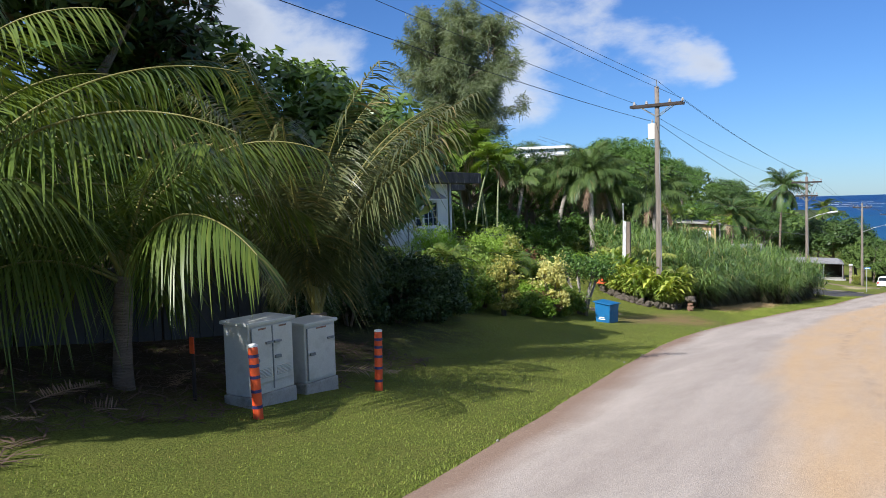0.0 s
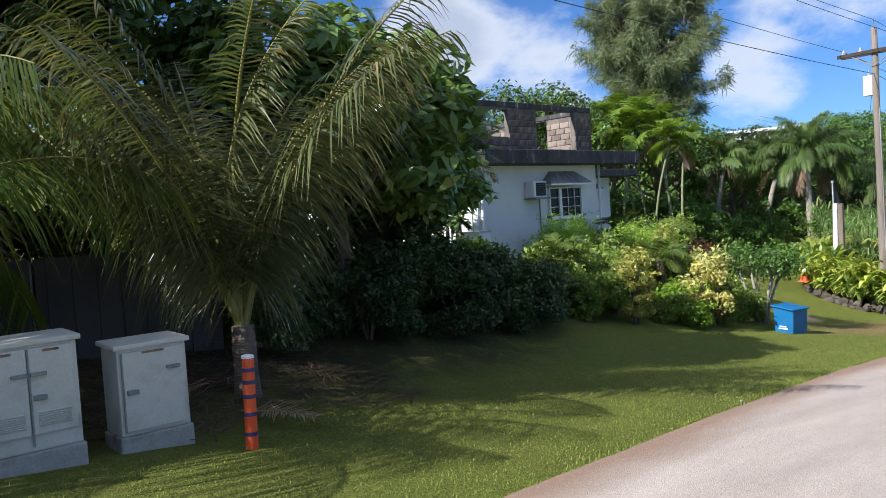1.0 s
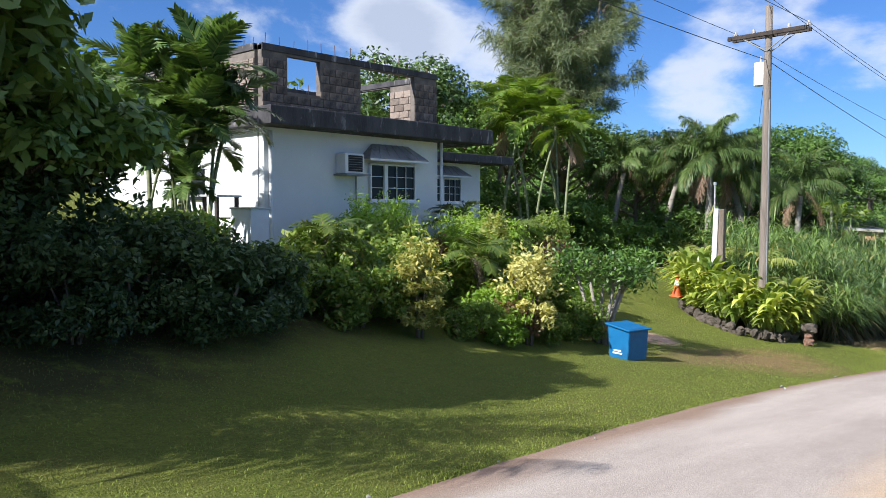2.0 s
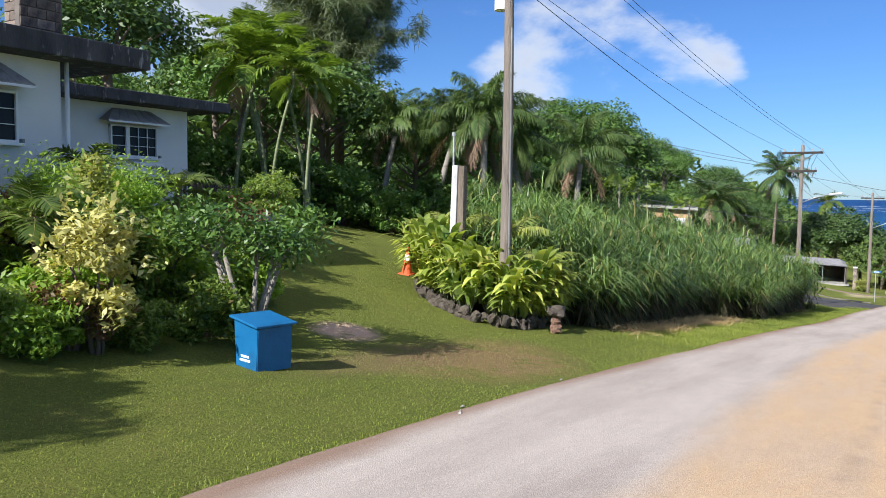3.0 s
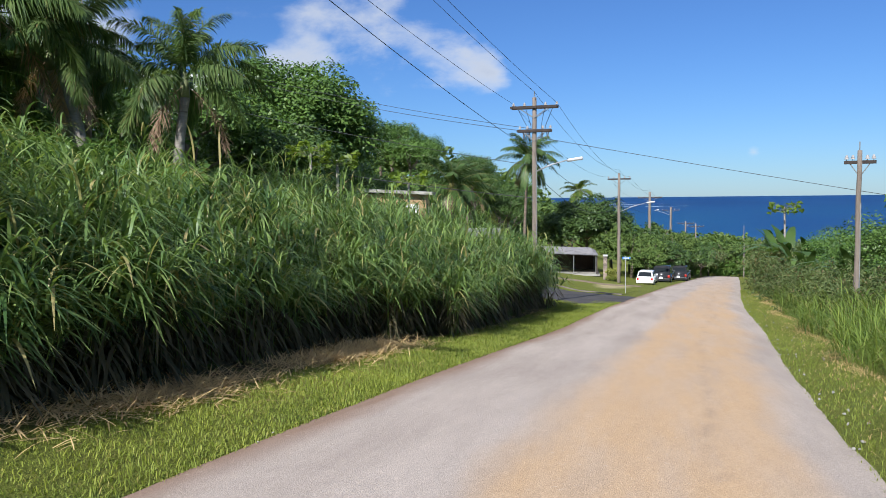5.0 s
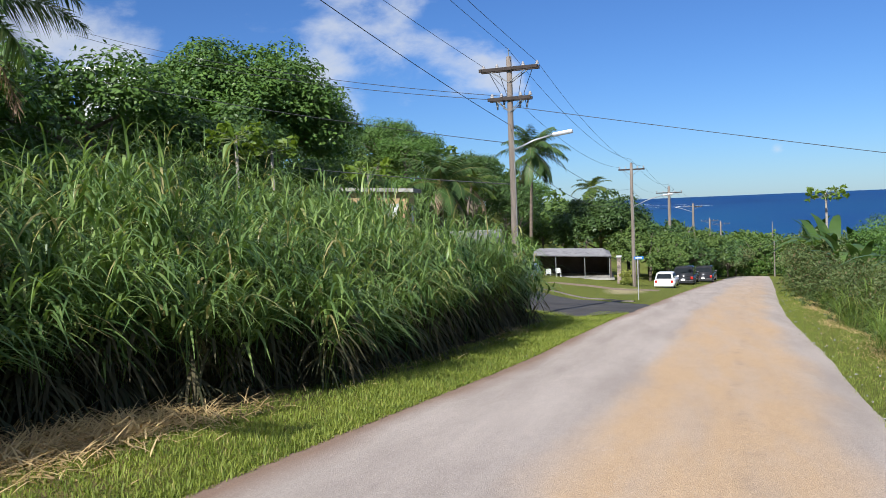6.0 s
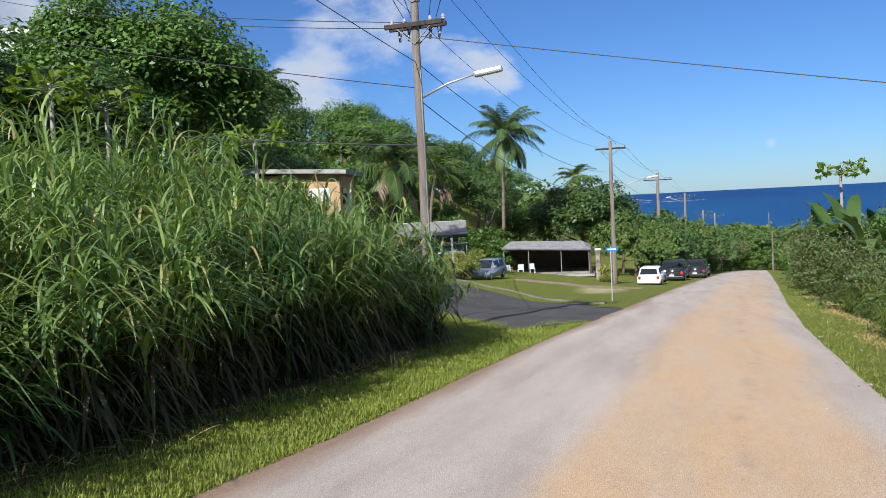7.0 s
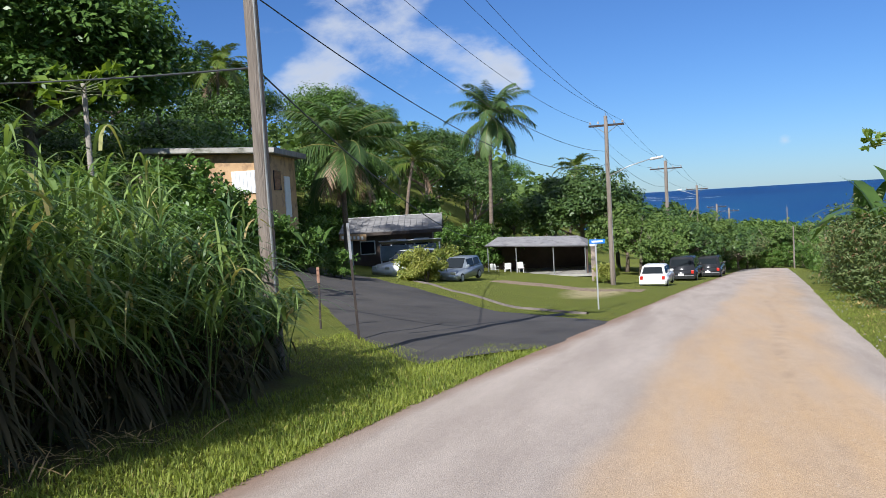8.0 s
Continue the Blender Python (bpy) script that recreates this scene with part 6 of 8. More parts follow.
def carport():
    x, y = -10.0, 117.0
    z = gz(x, y)
    t = thing("carport", pose(x, y, z, 0, 0, 6), "open carport with a weathered grey tin roof on slim posts", "carport")
    bm = B()
    e = [(-3.6, -2.9, 2.35), (3.6, -2.9, 2.05), (3.6, 3.2, 2.15), (-3.6, 3.2, 2.45)]
    rid = [(-3.0, 0.4, 2.78), (2.9, 0.4, 2.6)]
    for dz in (0, -0.06):
        ev = [bm.verts.new((p[0], p[1], p[2] + dz)) for p in e]
        rv = [bm.verts.new((p[0], p[1], p[2] + dz)) for p in rid]
        for f in ((ev[0], ev[1], rv[1], rv[0]), (ev[1], ev[2], rv[1]), (ev[2], ev[3], rv[0], rv[1]), (ev[3], ev[0], rv[0])):
            bm.faces.new(f)
    part("roof", bm, "awning", t, "weathered grey tin roof sheets")
    for xx, yy, hh in ((-3.4, -2.7, 2.3), (-1.4, -2.7, 2.2), (1.2, -2.7, 2.1), (3.4, -2.7, 2.0), (3.4, 2.9, 2.1), (-3.4, 2.9, 2.4)):
        part("post", rod(B(), (xx, yy, -0.2), (xx, yy, hh), 0.04), "dull_metal", t)
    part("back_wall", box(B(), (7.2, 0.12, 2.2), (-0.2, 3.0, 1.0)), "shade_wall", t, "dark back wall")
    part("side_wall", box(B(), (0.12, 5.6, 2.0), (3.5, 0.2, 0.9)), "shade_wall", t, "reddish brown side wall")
    part("slab", box(B(), (8.0, 6.4, 0.16), (-0.2, 0.1, 0.03)), "kerb", t)
    return (x, y, z)


CP = carport()


def plastic_chair(m):
    t = thing("garden_chair", m, "white moulded plastic garden chair under the carport", "chair", "white garden chairs")
    part("seat", box(B(), (0.46, 0.44, 0.03), (0, 0, 0.43), bevel=0.012), "plastic_white", t)
    part("backrest", box(B(), (0.46, 0.03, 0.44), (0, 0.22, 0.66), (-12, 0, 0), bevel=0.012), "plastic_white", t)
    for sx in (-0.2, 0.2):
        part("armrest", box(B(), (0.04, 0.42, 0.03), (sx * 1.15, 0, 0.64), bevel=0.01), "plastic_white", t)
        for sy in (-0.19, 0.19):
            part("leg", rod(B(), (sx * 1.1, sy * 1.1, 0), (sx, sy, 0.43), 0.022, n=6), "plastic_white", t)
    return t


chair = plastic_chair(pose(CP[0] - 2.9, CP[1] - 2.0, CP[2] + 0.11, 0, 0, 160))
copy_thing(chair, pose(CP[0] - 2.0, CP[1] - 1.8, CP[2] + 0.11, 0, 0, 200))
copy_thing(chair, pose(CP[0] - 1.1, CP[1] - 1.3, CP[2] + 0.11, 0, 0, 175))


def car(m, paint, label, kind="hatch"):
    """A parked car; +y is its front."""
    t = thing("car", m, label, "car", "parked cars")
    L, W = (4.1, 1.72) if kind == "hatch" else (4.6, 1.82)
    H = 1.48 if kind == "hatch" else 1.72
    hood = 0.95 if kind != "hatch" else 0.88
    clr = 0.2 if kind == "hatch" else 0.3
    side = [(-L / 2, clr + 0.08), (-L / 2 - 0.02, 0.55), (-L / 2 + 0.04, hood), (-L / 2 + 0.35, hood + 0.02), (L * 0.17, hood), (L * 0.42, hood - 0.1), (L / 2, 0.62), (L / 2, clr + 0.1), (L / 2 - 0.15, clr), (-L / 2 + 0.15, clr)]
    bm = prism(B(), side, W, pose(0, 0, 0, 0, 0, 90))
    bmesh.ops.bevel(bm, geom=list(bm.edges), offset=0.07, segments=3, affect="EDGES")
    body = part("body", bm, paint, t, smooth=True)
    cab = B()
    y0, y1 = -L / 2 + 0.08, L * 0.2
    lo = [cab.verts.new(p) for p in ((-W / 2 + 0.06, y0, hood - 0.03), (W / 2 - 0.06, y0, hood - 0.03), (W / 2 - 0.06, y1, hood - 0.03), (-W / 2 + 0.06, y1, hood - 0.03))]
    up = [cab.verts.new(p) for p in ((-W / 2 + 0.2, y0 + (0.32 if kind == "hatch" else 0.18), H), (W / 2 - 0.2, y0 + (0.32 if kind == "hatch" else 0.18), H), (W / 2 - 0.2, y1 - 0.75, H), (-W / 2 + 0.2, y1 - 0.75, H))]
    cab.faces.new(up)
    for k in range(4):
        cab.faces.new((lo[k], lo[(k + 1) % 4], up[(k + 1) % 4], up[k]))
    bmesh.ops.bevel(cab, geom=list(cab.edges), offset=0.06, segments=2, affect="EDGES")
    part("cabin", cab, paint, t, smooth=True)

    yb = y0 + (0.32 if kind == "hatch" else 0.18)
    g = B()
    vs = [g.verts.new(p) for p in ((-W / 2 + 0.2, y0 - 0.005 + 0.06, hood + 0.1), (W / 2 - 0.2, y0 - 0.005 + 0.06, hood + 0.1), (W / 2 - 0.3, yb - 0.05, H - 0.1), (-W / 2 + 0.3, yb - 0.05, H - 0.1))]
    g.faces.new(vs)
    part("rear_window", bmesh_thick(g, 0.03), "glass", t, "dark rear window")
    g = B()
    vs = [g.verts.new(p) for p in ((W / 2 - 0.2, y1 + 0.0, hood + 0.03), (-W / 2 + 0.2, y1 + 0.0, hood + 0.03), (-W / 2 + 0.3, y1 - 0.68, H - 0.06), (W / 2 - 0.3, y1 - 0.68, H - 0.06))]
    g.faces.new(vs)
    part("windscreen", bmesh_thick(g, 0.03), "glass", t)
    for s in (-1, 1):
        for (a, b) in ((y0 + 0.42, (y0 + y1) / 2 - 0.15), ((y0 + y1) / 2 - 0.07, y1 - 0.5)):
            g = B()
            xa, xb = s * (W / 2 - 0.065), s * (W / 2 - 0.175)
            vs = [g.verts.new(p) for p in ((xa, a, hood + 0.06), (xa, b, hood + 0.06), (xb, b - 0.04, H - 0.1), (xb, a + 0.06, H - 0.1))]
            g.faces.new(vs)
            part("side_window", bmesh_thick(g, 0.03), "glass", t)
        part("tail_lamp", box(B(), (0.2, 0.08, 0.24), (s * (W / 2 - 0.17), -L / 2 + 0.02, hood - 0.16), bevel=0.03), "red_lamp", t, "red tail lamp")
        part("headlamp", box(B(), (0.36, 0.1, 0.16), (s * (W / 2 - 0.28), L / 2 - 0.06, 0.66), bevel=0.03), "plastic_white", t)
        part("mirror", box(B(), (0.2, 0.12, 0.13), (s * (W / 2 + 0.05), y1 - 0.35, hood + 0.1), bevel=0.03), paint, t)
        for yy in (-L * 0.31, L * 0.31):
            r = 0.31 if kind == "hatch" else 0.37
            wbm = B()
            bmesh.ops.create_cone(wbm, cap_ends=True, segments=22, radius1=r, radius2=r, depth=0.2, matrix=pose(s * (W / 2 - 0.09), yy, r, 0, 90, 0))
            bmesh.ops.bevel(wbm, geom=[e for e in wbm.edges if e.calc_face_angle(0) > 1], offset=0.03, segments=2, affect="EDGES")
            wh = part("wheel", wbm, "tyre", t, "black tyre")
            rbm = B()
            bmesh.ops.create_cone(rbm, cap_ends=True, segments=18, radius1=r * 0.62, radius2=r * 0.55, depth=0.215, matrix=pose(s * (W / 2 - 0.09), yy, r, 0, 90, 0))
            part("rim", rbm, "galv", wh, "grey wheel rim")
    part("bumper", box(B(), (W - 0.06, 0.16, 0.26), (0, -L / 2 - 0.02, 0.45), bevel=0.05), paint, t)
    part("plate", box(B(), (0.36, 0.02, 0.14), (0, -L / 2 - 0.105, 0.62)), "paint_white", t)
    return t


def bmesh_thick(g, d):
    bmesh.ops.recalc_face_normals(g, faces=g.faces)
    r = bmesh.ops.extrude_face_region(g, geom=list(g.faces))
    n = list(g.faces)[0].normal.copy()
    vs = [e for e in r["geom"] if isinstance(e, bmesh.types.BMVert)]
    for v in g.verts:
        v.co += n * (-d if v in vs else d * 0.4)
    return g


car(at(-1.35, 106.0, -7, s=0.86), "car_white", "white hatchback parked on the grass verge beside the road")
car(at(0.3, 116.8, -8), "car_dark", "dark sport utility car parked on the verge", "suv")
car(at(2.3, 125.5, -8), "car_dark", "dark green pickup parked far along the verge", "suv")
car(at(-15.2, 102.6, 150), "car_white", "white car parked before the lean-to of the low house")
car(at(-11.5, 100.2, 170, s=0.85), "car_silver", "silver-blue car parked on the lawn behind a bush")

# ---- palms ----
palm("coconut_palm", at(-8.35, 7.6, 62), 3, 1.35, "young coconut palm with long arching fronds beside the verge", fronds=13, length=3.3, leaflet=0.8, n=62, width=0.026, droop=0.6, r0=0.12, r1=0.11, spread=(84, 32), bow=80, dead=0, hang=0.75, bend=(0.05, -0.05), kinds=6)
palm("coconut_palm", at(-9.1, 5.5, 20), 8, 1.7, "large young coconut palm with long glossy fronds", fronds=18, length=3.9, leaflet=0.9, n=66, width=0.026, droop=0.6, r0=0.22, r1=0.17, spread=(86, 36), bow=74, dead=0, hang=0.7, kinds=6)
palm("coconut_palm", at(-8.35, 11.35, 140), 12, 0.8, "young coconut palm with upright sun-dried fronds", fronds=24, length=4.6, leaflet=0.8, n=80, width=0.028, droop=0.7, r0=0.15, r1=0.13, spread=(90, 70), bow=54, hang=0.5, material="l_palm_dry", dead=0, bend=(0, 0), kinds=6)
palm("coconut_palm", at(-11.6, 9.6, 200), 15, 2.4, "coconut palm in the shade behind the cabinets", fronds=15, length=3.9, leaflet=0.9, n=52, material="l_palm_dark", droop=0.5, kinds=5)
palm("coconut_palm", at(-24.6, 42.5, 10), 21, 6.2, "coconut palm behind the house", fronds=16, length=2.9, leaflet=0.7, n=44, r0=0.13, r1=0.09, kinds=5)
palm("coconut_palm", at(-14.8, 122.8, 10), 23, 12.0, "tall coconut palm above the roadside trees", fronds=30, length=4.2, leaflet=0.95, n=50, width=0.07, r0=0.19, r1=0.12, bend=(0.04, -0.06), kinds=6, spread=(84, -28), bow=62, hang=0.5, material="l_palm_dark")
palm("coconut_palm", at(-17.6, 99.6, 60), 25, 6.9, "leaning coconut palm in front of the low house", fronds=28, length=4.1, leaflet=0.95, n=52, width=0.06, r0=0.17, r1=0.12, bend=(-0.1, -0.12), kinds=6, dead=4, spread=(84, -28), bow=64, hang=0.5, material="l_palm_dark")
palm("coconut_palm", at(-12.0, 150, 30), 27, 10.5, "far coconut palm above the trees", fronds=14, length=3.2, leaflet=0.9, n=34, width=0.1, kinds=4)
palm("coconut_palm", at(-40.0, 112, 30), 29, 9.5, "coconut palm on the wooded slope", fronds=15, length=3.2, leaflet=0.9, n=34, width=0.09, kinds=4)
palm("coconut_palm", at(-32.7, 111.8, 80), 33, 10.3, "tall coconut palm on the hill top", fronds=18, length=3.6, leaflet=0.9, n=34, width=0.09, kinds=4)
palm("coconut_palm", at(-20.5, 118, 30), 31, 6.5, "coconut palm among trees behind the low house", fronds=15, length=3.2, leaflet=0.9, n=34, width=0.09, kinds=4)

fox = palm("foxtail_palm", at(-19.95, 50.7, 0), 41, 4.6, "grey-trunked palm with bushy drooping plumes on the lawn", fronds=19, length=2.7, leaflet=0.48, n=135, width=0.036, material="l_foxtail", bark="trunk_pale", plume=True, droop=0.55, r0=0.17, r1=0.12, spread=(84, -6), bow=70, dead=2, shaft=0.7, group="bushy palms on the lawn", kinds=5)
for (x, y, s, rz) in ((-17.2, 50.1, 1.14, 80), (-16.4, 53.0, 1.08, 150), (-14.2, 53.4, 1.03, 60), (-22.6, 50.2, 0.95, 40), (-19.0, 56.0, 1.15, 200)):
    copy_thing(fox, at(x, y, rz, s=s))

areca = palm("areca_palm", at(-20.6, 40.3, 0), 51, 4.7, "slender areca palm with bright green fronds by the house", fronds=10, length=1.9, leaflet=0.55, n=30, width=0.07, material="l_areca", bark="cane", droop=0.25, r0=0.06, r1=0.05, spread=(76, 12), dead=1, shaft=0.6, group="areca palms by the house", kinds=4)
for (x, y, s, rz) in ((-19.5, 40.9, 1.0, 70), (-21.6, 41.3, 1.1, 150), (-20.9, 42.6, 1.15, 220), (-22.6, 40.6, 1.2, 20), (-21.9, 44.0, 1.1, 100), (-23.3, 43.0, 1.25, 200)):
    copy_thing(areca, at(x, y, rz, s=s))
clump = palm("manila_palm", at(-14.8, 20.5, 0), 57, 2.35, "clump of dark manila palms beside the house end wall", fronds=15, length=1.15, leaflet=0.34, n=36, width=0.05, material="l_manila", bark="cane", droop=0.1, r0=0.045, r1=0.035, spread=(84, 8), bow=48, dead=0, shaft=0.4, group="manila palm clump", kinds=4)
for (x, y, s, rz) in ((-14.6, 21.0, 1.1, 60), (-15.3, 20.2, 1.2, 130), (-15.1, 21.0, 0.85, 200), (-14.4, 20.3, 0.75, 270), (-15.6, 20.8, 1.0, 330), (-14.9, 19.9, 0.7, 30), (-14.2, 20.8, 0.9, 100), (-15.0, 20.6, 1.3, 15), (-14.5, 20.6, 0.55, 160), (-15.3, 21.2, 1.05, 240), (-14.0, 20.2, 0.6, 310)):
    copy_thing(clump, at(x, y, rz, s=s))
low_palm = palm("pygmy_palm", at(-12.1, 21.7, 0), 61, 1.25, "small feathery palm in the hedge", fronds=13, length=1.0, leaflet=0.28, n=30, width=0.03, material="l_palm", bark="trunk_dark", droop=0.3, r0=0.08, r1=0.07, dead=0, group="small palms in the hedge", kinds=4)
copy_thing(low_palm, at(-14.5, 30.6, 60, s=1.1))
copy_thing(low_palm, at(-11.4, 25.8, 160, s=1.15))
copy_thing(low_palm, at(-15.0, 29.3, 220, s=1.15))
yellow_palm = palm("pygmy_palm", at(-11.9, 37.6, 20), 63, 1.5, "small palm with yellowing arched fronds behind the stone bed", fronds=12, length=1.5, leaflet=0.42, n=40, width=0.03, material="l_yellowgreen", bark="trunk_dark", droop=0.4, r0=0.08, r1=0.07, dead=1, group="yellowing palms by the bed", kinds=4, hang=0.4)
copy_thing(yellow_palm, at(-10.2, 38.6, 140, s=1.15))
copy_thing(yellow_palm, at(-9.0, 37.6, 250, s=0.85))


# ---- casuarina ----
def casuarina(m, seed, height, radius):
    """Several leaders, each with rising boughs that carry tufts of fine drooping needles."""
    rng = np.random.RandomState(seed)
    t = thing("casuarina_tree", m, "tall feathery grey-green casuarina tree behind the house", "tree")
    bm = B()
    limb(bm, [(0, 0, -0.3), (0.1, 0, height * 0.3), (0, 0.2, height * 0.6), (0.2, 0, height * 0.98)], [0.34, 0.27, 0.17, 0.04], 9)
    leaders = [(0.0, 0.0, 1.0)] + [(math.cos(a) * radius * 0.42, math.sin(a) * radius * 0.42, h) for a, h in ((0.4, 0.92), (1.7, 0.97), (2.9, 0.88), (4.1, 0.95), (5.3, 0.84))]
    for (lx, ly, lh) in leaders[1:]:
        limb(bm, [(0, 0, height * 0.3), (lx * 0.6, ly * 0.6, height * 0.5), (lx, ly, height * lh)], [0.16, 0.11, 0.03], 6)
    pieces = []
    for k in range(260):
        lx, ly, lh = leaders[k % len(leaders)]
        q = rng.uniform(0.42, 1.0) ** 0.9
        z = height * q * lh
        az = rng.uniform(0, math.tau)
        reach = radius * (0.72 - 0.52 * q ** 2.5) * rng.uniform(0.5, 1.1)
        g = max(0.25, min(1.0, (q - 0.3) / 0.5))
        a = Vector((lx * g, ly * g, z * 0.95))
        b = Vector((a.x + math.cos(az) * reach, a.y + math.sin(az) * reach, z + reach * rng.uniform(0.0, 0.45)))
        limb(bm, [a, a.lerp(b, 0.5) + Vector((0, 0, 0.15)), b], [0.06, 0.035, 0.012], 4)
        tufts = 9
        s = rng.uniform(0.25, 1.05, tufts)
        c = np.array(a)[None] + (np.array(b) - np.array(a))[None] * s[:, None] + rng.randn(tufts, 3) * 0.22
        n = tufts * 40
        p = np.repeat(c, 40, 0) + rng.randn(n, 3) * 0.17
        d = unit(rng.randn(n, 3) * 0.6 + np.array([math.cos(az) * 0.5, math.sin(az) * 0.5, 0.25]))
        pieces.append(strips_along(p, d, rng.uniform(0.3, 0.7, n), np.full(n, 0.05), unit(rng.randn(n, 3)), np.full(n, 0.4), 2))
    part("trunk", bm, "bark", t, smooth=True)
    quads("crown", *join(*pieces), "l_casuarina", t)


casuarina(at(-29.4, 55.6), 71, 18.6, 6.0)


# ---- broad-leaved trees ----
broad_tree("breadfruit_tree", at(-10.9, 14.6), 81, 5.5, 2.4, "dark spreading tree with large lobed leaves beside the lawn", "l_breadfruit", lobes=90, per=120, size=0.36, aspect=0.36, base=0.1, crown_h=4.9, spread=0.8)
broad_tree("breadfruit_tree", at(-11.8, 16.6), 82, 3.2, 1.7, "dense dark green tree at the edge of the lawn", "l_breadfruit", lobes=60, per=150, size=0.22, base=0.1)
# added tree out of view, placed only to shade palms and lawn
broad_tree("shade_tree", at(-9.9, 1.0), 87, 4.9, 2.0, "unseen leafy tree added to shade the foot of the roadside palms", "l_dark", lobes=60, per=110, size=0.3, crown_h=3.8, spread=0.8)
broad_tree("shade_tree", at(-13.2, 12.2), 83, 5.0, 2.5, "dark leafy tree shading the cabinets", "l_dark", lobes=44, per=130, size=0.28)
broad_tree("shade_tree", at(-13.2, 8.6), 84, 6.6, 2.6, "tall dark tree behind the palms", "l_dark", lobes=46, per=130, size=0.3)
broad_tree("mango_tree", at(-11.7, 9.3), 85, 7.4, 2.4, "tree with drooping dark reddish young leaves", "l_mango", lobes=110, per=130, size=0.3, aspect=0.3, spread=0.8)
broad_tree("shade_tree", at(-15.6, 14.6), 86, 3.1, 1.9, "dark leafy tree behind the fence", "l_dark", lobes=40, per=120, size=0.3)
big = broad_tree("rain_tree", at(-27.0, 87.5), 91, 13.2, 7.0, "large rounded dense green tree above the grass", "l_tree", lobes=330, per=185, size=0.31, crown_h=12.0, spread=0.6)
broad_tree("dense_tree", at(-8.6, 133.0), 92, 9.4, 5.6, "dense dark green tree behind the carport", "l_dark", lobes=150, per=150, size=0.36, crown_h=8.6, spread=0.7, base=0.02)
kinds = [
    broad_tree("forest_tree", at(-27.0, 63.0), 101, 8.6, 4.0, "dense dark green tree on the wooded slope", "l_dark", lobes=50, per=170, size=0.27, group="trees on the slope"),
    broad_tree("forest_tree", at(-22.5, 60.5), 102, 7.0, 3.6, "leafy green tree on the wooded slope", "l_tree", lobes=46, per=170, size=0.25, group="trees on the slope"),
    broad_tree("forest_tree", at(-34.0, 66.0), 103, 9.4, 4.6, "tall leafy tree on the wooded slope", "l_tree", lobes=54, per=170, size=0.3, group="trees on the slope"),
]
rng = random.Random(9)
spots = [(-33, 50), (-37, 44), (-28, 47.5), (-31, 72), (-36, 76), (-24, 69), (-20, 74), (-41, 60), (-44, 70), (-40, 84), (-34, 94), (-29, 101), (-38, 101), (-45, 92), (-26, 108), (-33, 113), (-23, 121), (-29, 126), (-18, 128), (-36, 124), (-42, 112), (-24, 135), (-16, 138), (-32, 140), (-44, 132), (-20, 148), (-28, 154), (-12, 142), (-38, 150), (-50, 104), (-52, 120), (-48, 80), (-6, 137)] + [(-26, 50.5), (-24.8, 57), (-28.5, 53), (-25.5, 36.5), (-31, 41), (-24, 97.5), (-21.5, 76.5), (-24.5, 79.5), (-30, 82), (-22, 126), (-26, 117), (-31, 108), (-20, 134), (-25, 145), (-33, 132), (-38, 140), (-30, 165), (-22, 160), (-15, 152), (-17, 166), (-38, 118), (-27.4, 77.0)]
for k, (x, y) in enumerate(spots):
    copy_thing(kinds[k % 3], at(x + rng.uniform(-1, 1), y + rng.uniform(-1, 1), rng.uniform(0, 360), s=rng.uniform(0.72, 1.0)))
side_tree = broad_tree("roadside_tree", at(10.9, 62.5), 111, 7.8, 4.4, "roadside tree with thin twiggy reddish-tinged crown", "l_tree", lobes=110, per=125, size=0.22, crown_h=7.2, spread=0.8, group="trees beyond the right verge")
for (x, y, s, rz) in ((13.4, 64.5, 1.05, 70), (9.8, 74.5, 0.68, 130), (15, 78, 0.8, 200), (12.5, 88, 0.62, 20), (16.5, 94, 0.75, 280), (13.5, 105, 0.6, 100), (15, 118, 0.66, 40), (18.5, 130, 0.75, 160), (17, 144, 0.7, 220), (21, 160, 0.8, 10), (18, 172, 0.7, 60), (9.5, 54, 0.45, 90), (9.0, 98.0, 0.44, 50), (10.9, 90.6, 0.62, 190), (12.4, 95.5, 0.72, 320), (11.6, 84.2, 0.52, 15), (17, 55, 0.9, 10), (19, 70, 1.1, 240), (22, 108, 1.1, 80)):
    copy_thing(side_tree, at(x, y, rz, s=s))
verge_tree = broad_tree("verge_tree", at(0.3, 128.0), 112, 4.6, 3.0, "dense leafy tree by the far verge", "l_dark", lobes=60, per=90, size=0.3, crown_h=4.4, base=0.02, spread=0.85, group="trees along the far verge")
dry_tree = broad_tree("verge_tree", at(5.0, 160.0), 113, 4.0, 2.4, "thin brownish tree by the far verge", "l_scrub", lobes=46, per=70, size=0.24, crown_h=3.9, base=0.02, spread=0.8, group="trees along the far verge")
pale_tree = broad_tree("verge_tree", at(-1.6, 126.0), 114, 5.2, 2.6, "light green tree by the far verge", "l_far", lobes=60, per=80, size=0.28, crown_h=5.0, base=0.02, spread=0.75, group="trees along the far verge")
